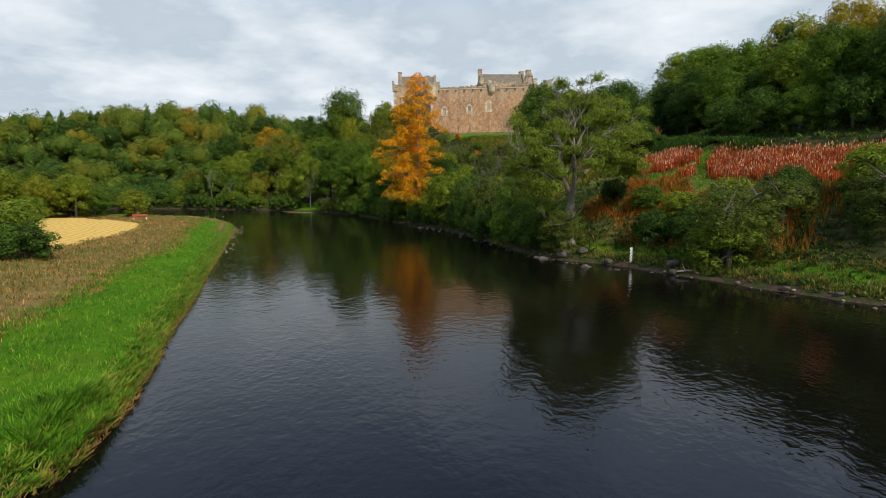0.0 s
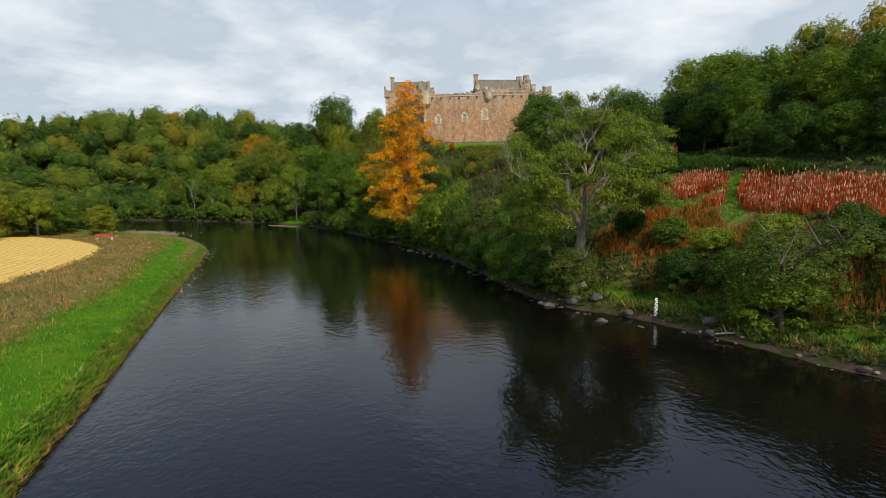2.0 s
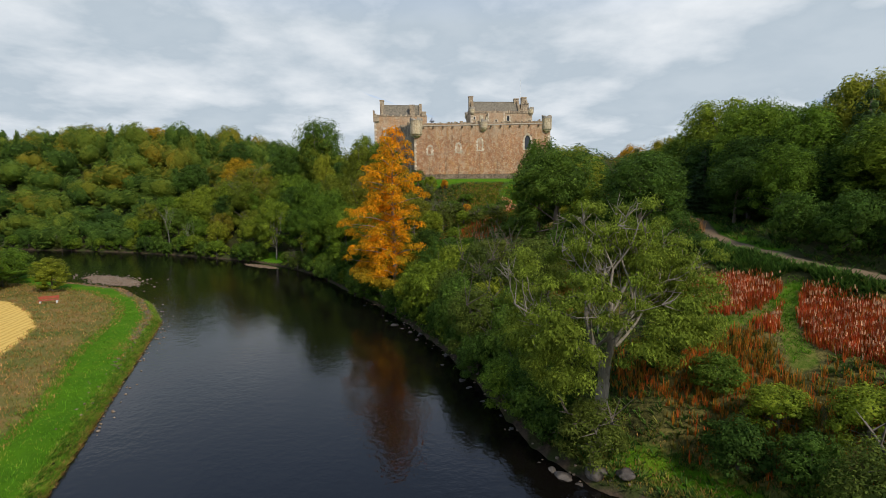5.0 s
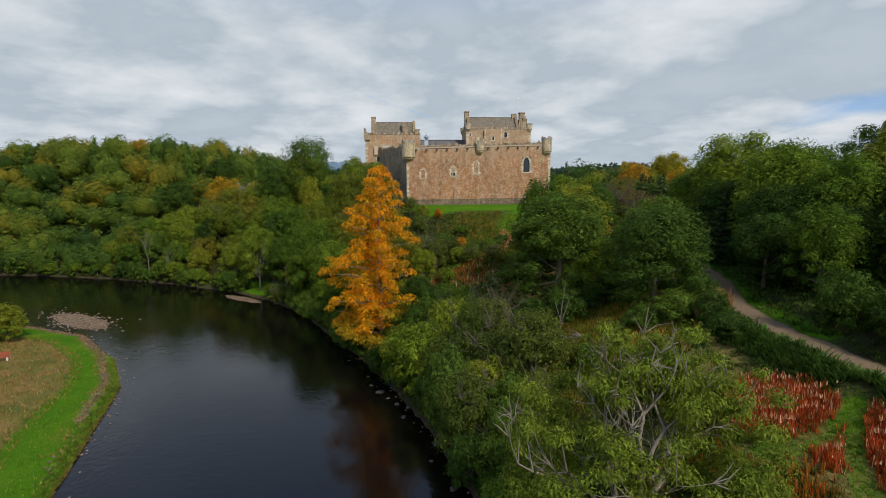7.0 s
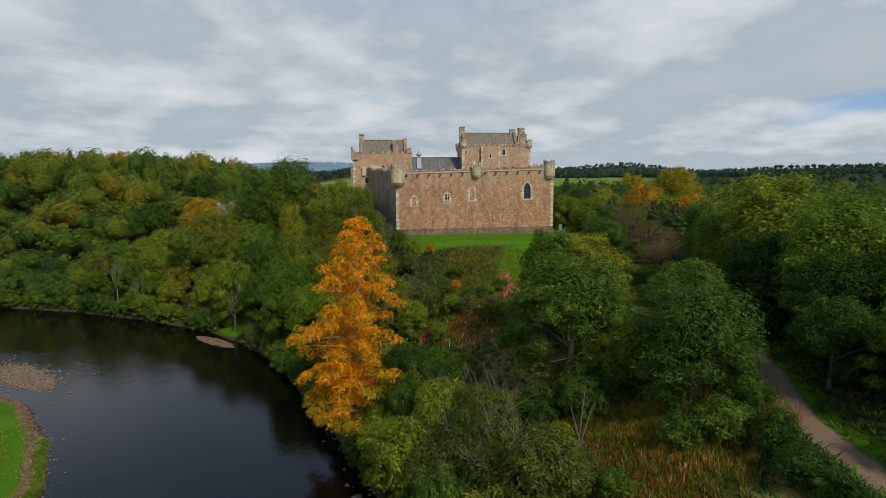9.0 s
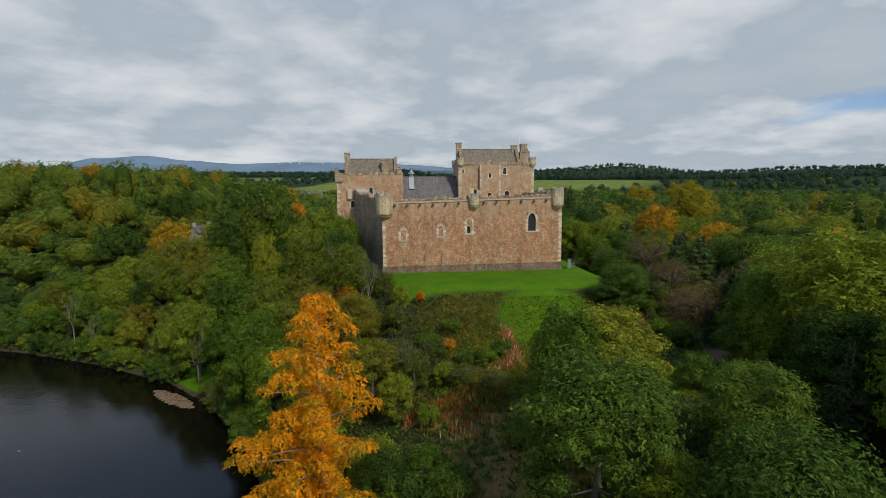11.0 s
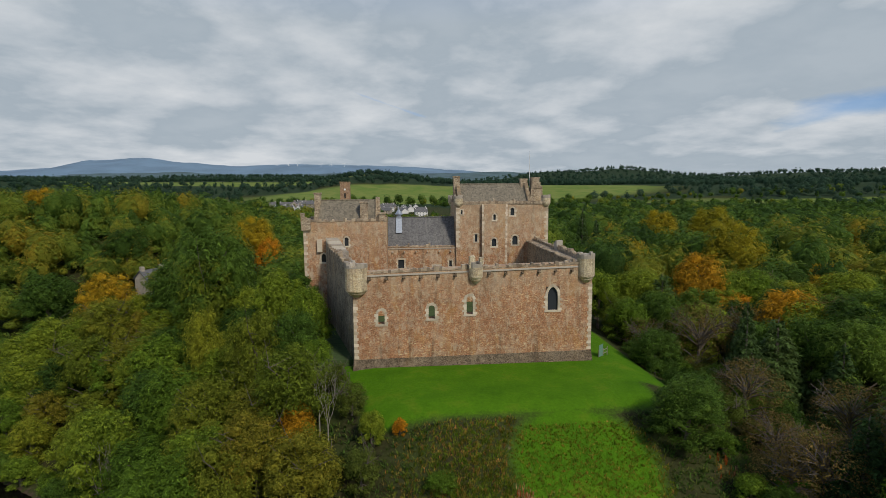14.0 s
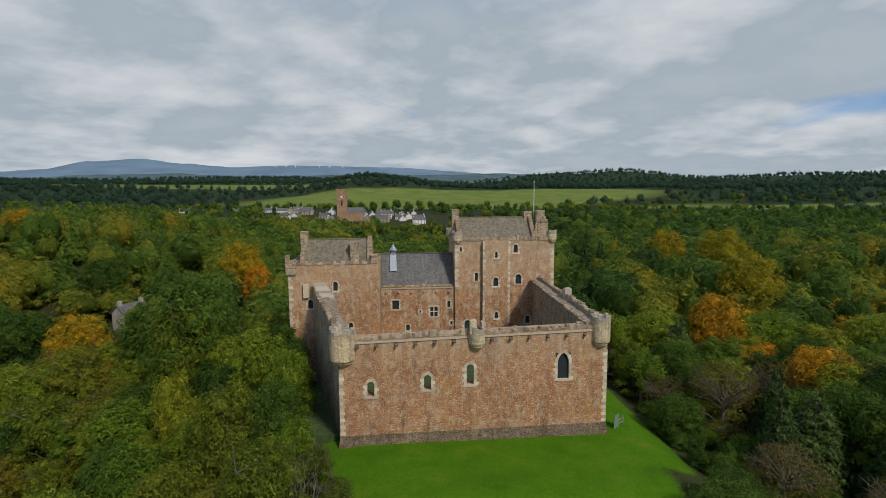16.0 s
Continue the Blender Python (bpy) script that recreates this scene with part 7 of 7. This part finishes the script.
x, y = scatter(46000, -40, 32, -175, -14, lambda x, y: ((dr_of(x, y) > 0.3) & (blob(x, y, 0, -87, 9, 7) < 0.5) & (blob(x, y, -3, -30, 9, 13) < 0.5) & (lawn_mask(x, y) < 0.35) & (line_distance(x, y, PATH_LINE) > 2.2) & (line_distance(x, y, GREEN_TRAIL) > 1.7)) * 0.75)
tufts("weeds", x, y, M_WEED, "green weeds and brambles on the slope", "weeds", 0.25, 0.6, 7, 1.7, 0.085, grng, (0.5, 0.3))
x, y = scatter(40000, -10, 32, -170, -90, lambda x, y: ((dr_of(x, y) > 0.25) & (dr_of(x, y) < 6)) * 1.0)
tufts("grass", x, y, M_DRYGRASS, "rough shore grass below the slope", "grass", 0.2, 0.5, 5, 0.9, 0.03, grng, (0.18, 0.25))
x, y = scatter(24000, -2, 30, -62, -18, lambda x, y: ((lawn_mask(x, y) > 0.35) & (y < -20)) * 0.8)
tufts("grass", x, y, M_SLOPE, "long olive green grass of the castle slope", "grass", 0.15, 0.4, 6, 0.8, 0.045, grng, (0.45, 0.28))

x, y = scatter(26000, -12, 12, -98, -76, lambda x, y: blob(x, y, 0, -87, 10, 8) * (line_distance(x, y, PATH_LINE) > 2.4) * (dr_of(x, y) > 8))
tufts("dry_grass", x, y, M_SLOPE, "rank green and rusty grass under the sycamores", "grass", 0.4, 0.95, 5, 0.6, 0.045, grng, (0.6, 0.42))
x, y = scatter(9000, 2, 18, -118, -106, lambda x, y: np.clip(1.4 - line_distance(x, y, GREEN_TRAIL) / 1.1, 0, 1))
tufts("grass", x, y, M_GRASS, "trodden green grass of the trail through the docks", "grass", 0.1, 0.3, 4, 1.2, 0.03, grng, (0.3, 0.25))
x, y = scatter(1600, 10, 14, -95, -90, lambda x, y: blob(x, y, 12.0, -92.6, 1.3, 1.1))
tufts("dry_grass", x, y, M_DRYGRASS, "clump of tall pale straw beside the path", "grass", 1.6, 2.6, 5, 0.35, 0.03, grng, (0.9, 0.12))
x, y = scatter(16000, -100, -55, -92, -28, lambda x, y: (np.abs(dl_of(x, y) - 1.4) < 0.9) * 0.9)
tufts("dry_grass", x, y, M_DRYGRASS, "orange weeds along the gravel rim of the meadow", "grass", 0.15, 0.4, 4, 1.2, 0.03, grng, (0.62, 0.2))
x, y = scatter(7000, -42, -34, -166, -154, lambda x, y: blob(x, y, -37.9, -160.6, 1.3, 2.0, 20) * (dl_of(x, y) > -0.5))
tufts("grass", x, y, M_GRASS, "tall sedge clump at the bank's edge", "grass", 0.25, 0.5, 7, 1.5, 0.016, grng, (0.4, 0.2), lift=lambda x, y, g: np.maximum(g, 0.3) + 0.3 * blob(x, y, -37.9, -160.6, 1.3, 2.0, 20))

# ---- bench on the meadow ----
M_BENCH = plain("rust_red_paint", (0.34, 0.065, 0.03), 0.7, 0, 0.25, 5)
BENCH_AT = (-85.7, -59.8, float(ground_height(-85.7, -59.8)) + 0.02)
bench = thing("bench", "low rust-red timber bench on pale feet in the meadow", "bench", at=pose(*BENCH_AT, 0, 0, 25))
for k in range(3):
    part("seat_plank", Shape().box(-1.5, 1.5, -0.45 + k * 0.31, -0.17 + k * 0.31, 0.55, 0.63), M_BENCH, bench)
for k in range(2):
    part("back_plank", Shape().box(-1.5, 1.5, 0.50, 0.56, 0.75 + k * 0.25, 0.96 + k * 0.25), M_BENCH, bench)
for x in (-1.2, 1.2):
    part("foot", Shape().box(x - 0.12, x + 0.12, -0.4, 0.5, -0.4, 0.54), M_HARL, bench, "pale concrete foot")
    part("post", Shape().box(x - 0.06, x + 0.06, 0.565, 0.65, -0.2, 1.25), M_BENCH, bench)

# ---- fence by the castle corner ----
fence = thing("fence_panel", "green mesh barrier with pale timber rails beside the castle corner", "fence", at=pose(22.0, 1.2, 23.6, 0, 0, 40))
for k in range(3):
    part("post", Shape().box(k * 1.5 - 0.05, k * 1.5 + 0.05, -0.05, 0.05, -0.5, 1.5), M_WOODPOST, fence)
part("panel", Shape().box(0.06, 1.44, -0.02, 0.02, 0.1, 2.3), M_NET, fence)
for z in (0.5, 1.1):
    part("rail", Shape().box(1.55, 2.95, -0.03, 0.03, z, z + 0.1), M_WOODPOST, fence)


# ---- village and far houses ----
def house(x, y, w, d, h, turn, wall, rng, label, z=None):
    ob = thing("house", label, "house", "village houses", at=pose(x, y, float(ground_height(x, y)) - 0.3 if z is None else z, 0, 0, turn))
    r = d * 0.42
    s = Shape().box(-w / 2, w / 2, -d / 2, d / 2, 0, h)
    s.add([(-w / 2, -d / 2, h), (-w / 2, d / 2, h), (-w / 2, 0, h + r), (w / 2, -d / 2, h), (w / 2, d / 2, h), (w / 2, 0, h + r)], [(0, 2, 1), (3, 4, 5)])
    walls = part("wall", s, wall, ob)
    rf = Shape()
    o = 0.35
    for sgn in (-1, 1):
        rf.hexa([(-w / 2 - o, sgn * (d / 2 + o), h - 0.25), (w / 2 + o, sgn * (d / 2 + o), h - 0.25), (w / 2 + o, 0, h + r + 0.02), (-w / 2 - o, 0, h + r + 0.02),
                 (-w / 2 - o, sgn * (d / 2 + o), h), (w / 2 + o, sgn * (d / 2 + o), h), (w / 2 + o, 0, h + r + 0.28), (-w / 2 - o, 0, h + r + 0.28)])
    roof = part("roof", rf, M_SLATE, ob)
    for sgn in (-1, 1):
        part("chimney", Shape().box(sgn * (w / 2 - 0.6) - 0.5, sgn * (w / 2 - 0.6) + 0.5, -0.45, 0.45, h + r * 0.6, h + r + 1.3), wall, roof)
    n = max(2, int(w / 3))
    for floor in range(max(1, int(h / 2.7))):
        for k in range(n):
            cx = -w / 2 + (k + 0.5) * w / n
            part("window", Shape().box(cx - 0.5, cx + 0.5, -d / 2 - 0.04, -d / 2 + 0.06, 0.9 + floor * 2.6, 2.2 + floor * 2.6), M_GLASS, walls)
    return ob


hrng = random.Random(91)
for i in range(44):
    hx = -150 + hrng.uniform(0, 172)
    hy_ = 505 + hrng.uniform(0, 180)
    wall = hrng.choice([M_HARL, M_HARL, M_HOUSE, M_HOUSE])
    house(hx, hy_, hrng.uniform(8, 15), hrng.uniform(6.5, 8.5), hrng.choice([3.2, 5.6, 5.8]), hrng.choice([0, 90, 10, -15, 80, 100]), wall, hrng,
          "white harled village house with slate roof" if wall is M_HARL else "grey stone village house with slate roof")
for hx, hy_, w in ((-330, 760, 14), (-290, 740, 12), (-240, 720, 14), (-200, 730, 12), (-170, 700, 22)):
    house(hx, hy_, w, 8, 3.4, 12, M_HARL, hrng, "low white cottage at the village edge")
house(360, 323, 16, 9, 6.5, -20, M_HOUSE, hrng, "stone house among dark trees")
house(205, 205, 10, 7, 3.2, -15, M_HARL, hrng, "low white outbuilding among the trees")
house(-86.5, 79, 7.5, 5.5, 5.0, 60, M_HOUSE, hrng, "grey gabled cottage with slate roof in the wood")

church = thing("church", "red stone church with a square battlemented tower", "church", at=pose(-72, 541, 24))
M_CHURCH = rubble("brown_church_stone", ((0.0, (0.20, 0.105, 0.062)), (0.5, (0.28, 0.16, 0.10)), (1.0, (0.38, 0.25, 0.17))), size=(0.5, 0.5, 0.3), stain=0.5, lichen=0.3)
ct = part("tower", Shape().box(-5.5, 5.5, -5.5, 5.5, 0, 35), M_CHURCH, church)
cren = Shape()
for k in range(4):
    for a, b in ((-5.7 + k * 3.3, -5.7), (-5.7 + k * 3.3, 5.1)):
        cren.box(a, a + 1.5, b, b + 0.6, 35.5, 37)
    for a, b in ((-5.7, -4.1 + k * 2.2), (5.1, -4.1 + k * 2.2)):
        cren.box(a, a + 0.6, b, b + 1.2, 35.5, 37)
cren.box(-5.8, 5.8, -5.8, 5.8, 34.7, 35.5)
part("battlement", cren, M_CHURCH, ct)
part("clock", Shape().lathe(0, 0, [(1.1, 0), (1.1, 0.1)], 16), M_WHITE, ct, "pale clock face").matrix_basis = pose(0, -5.52, 28, 90, 0, 0)
# Black panel on the solid tower, its colour standing in for an opening's shade.
part("opening", Shape().box(-0.9, 0.9, -5.56, -5.4, 18, 24), M_DARK, ct)
part("nave", Shape().box(5.504, 24, -5, 5, 0, 10), M_CHURCH, church)
part("roof", Shape().add([(5.504, -5.4, 9.8), (24.3, -5.4, 9.8), (24.3, 5.4, 9.8), (5.504, 5.4, 9.8), (5.504, 0, 16), (24.3, 0, 16)], [(0, 1, 5, 4), (2, 3, 4, 5), (0, 4, 3), (1, 2, 5), (0, 3, 2, 1)]), M_SLATE, church)


def turbine(x, y, z, h, turn):
    ob = thing("wind_turbine", "white wind turbine on the moor", "wind turbine", "wind turbines", at=pose(x, y, z, 0, 0, turn))
    part("tower", Shape().tube([(0, 0, -10), (0, 0, h)], [2.0, 1.1], 8), M_WHITE, ob)
    part("nacelle", Shape().box(-1.5, 1.5, -3, 3, h - 1.2, h + 1.4), M_WHITE, ob)
    for k in range(3):
        a = k * math.tau / 3 + turn
        part("blade", Shape().tube([(0, -3.4, h), (math.cos(a) * h * 0.35, -3.4, h + math.sin(a) * h * 0.35), (math.cos(a) * h * 0.6, -3.4, h + math.sin(a) * h * 0.6)], [0.9, 1.0, 0.25], 5), M_WHITE, ob)


for tx, tz, tu in ((-600, 205, 5), (-520, 206, 12), (-780, 208, -8), (-850, 205, 20), (-930, 200, 3), (-420, 210, 9)):
    turbine(tx, 4180, tz, 34, tu)
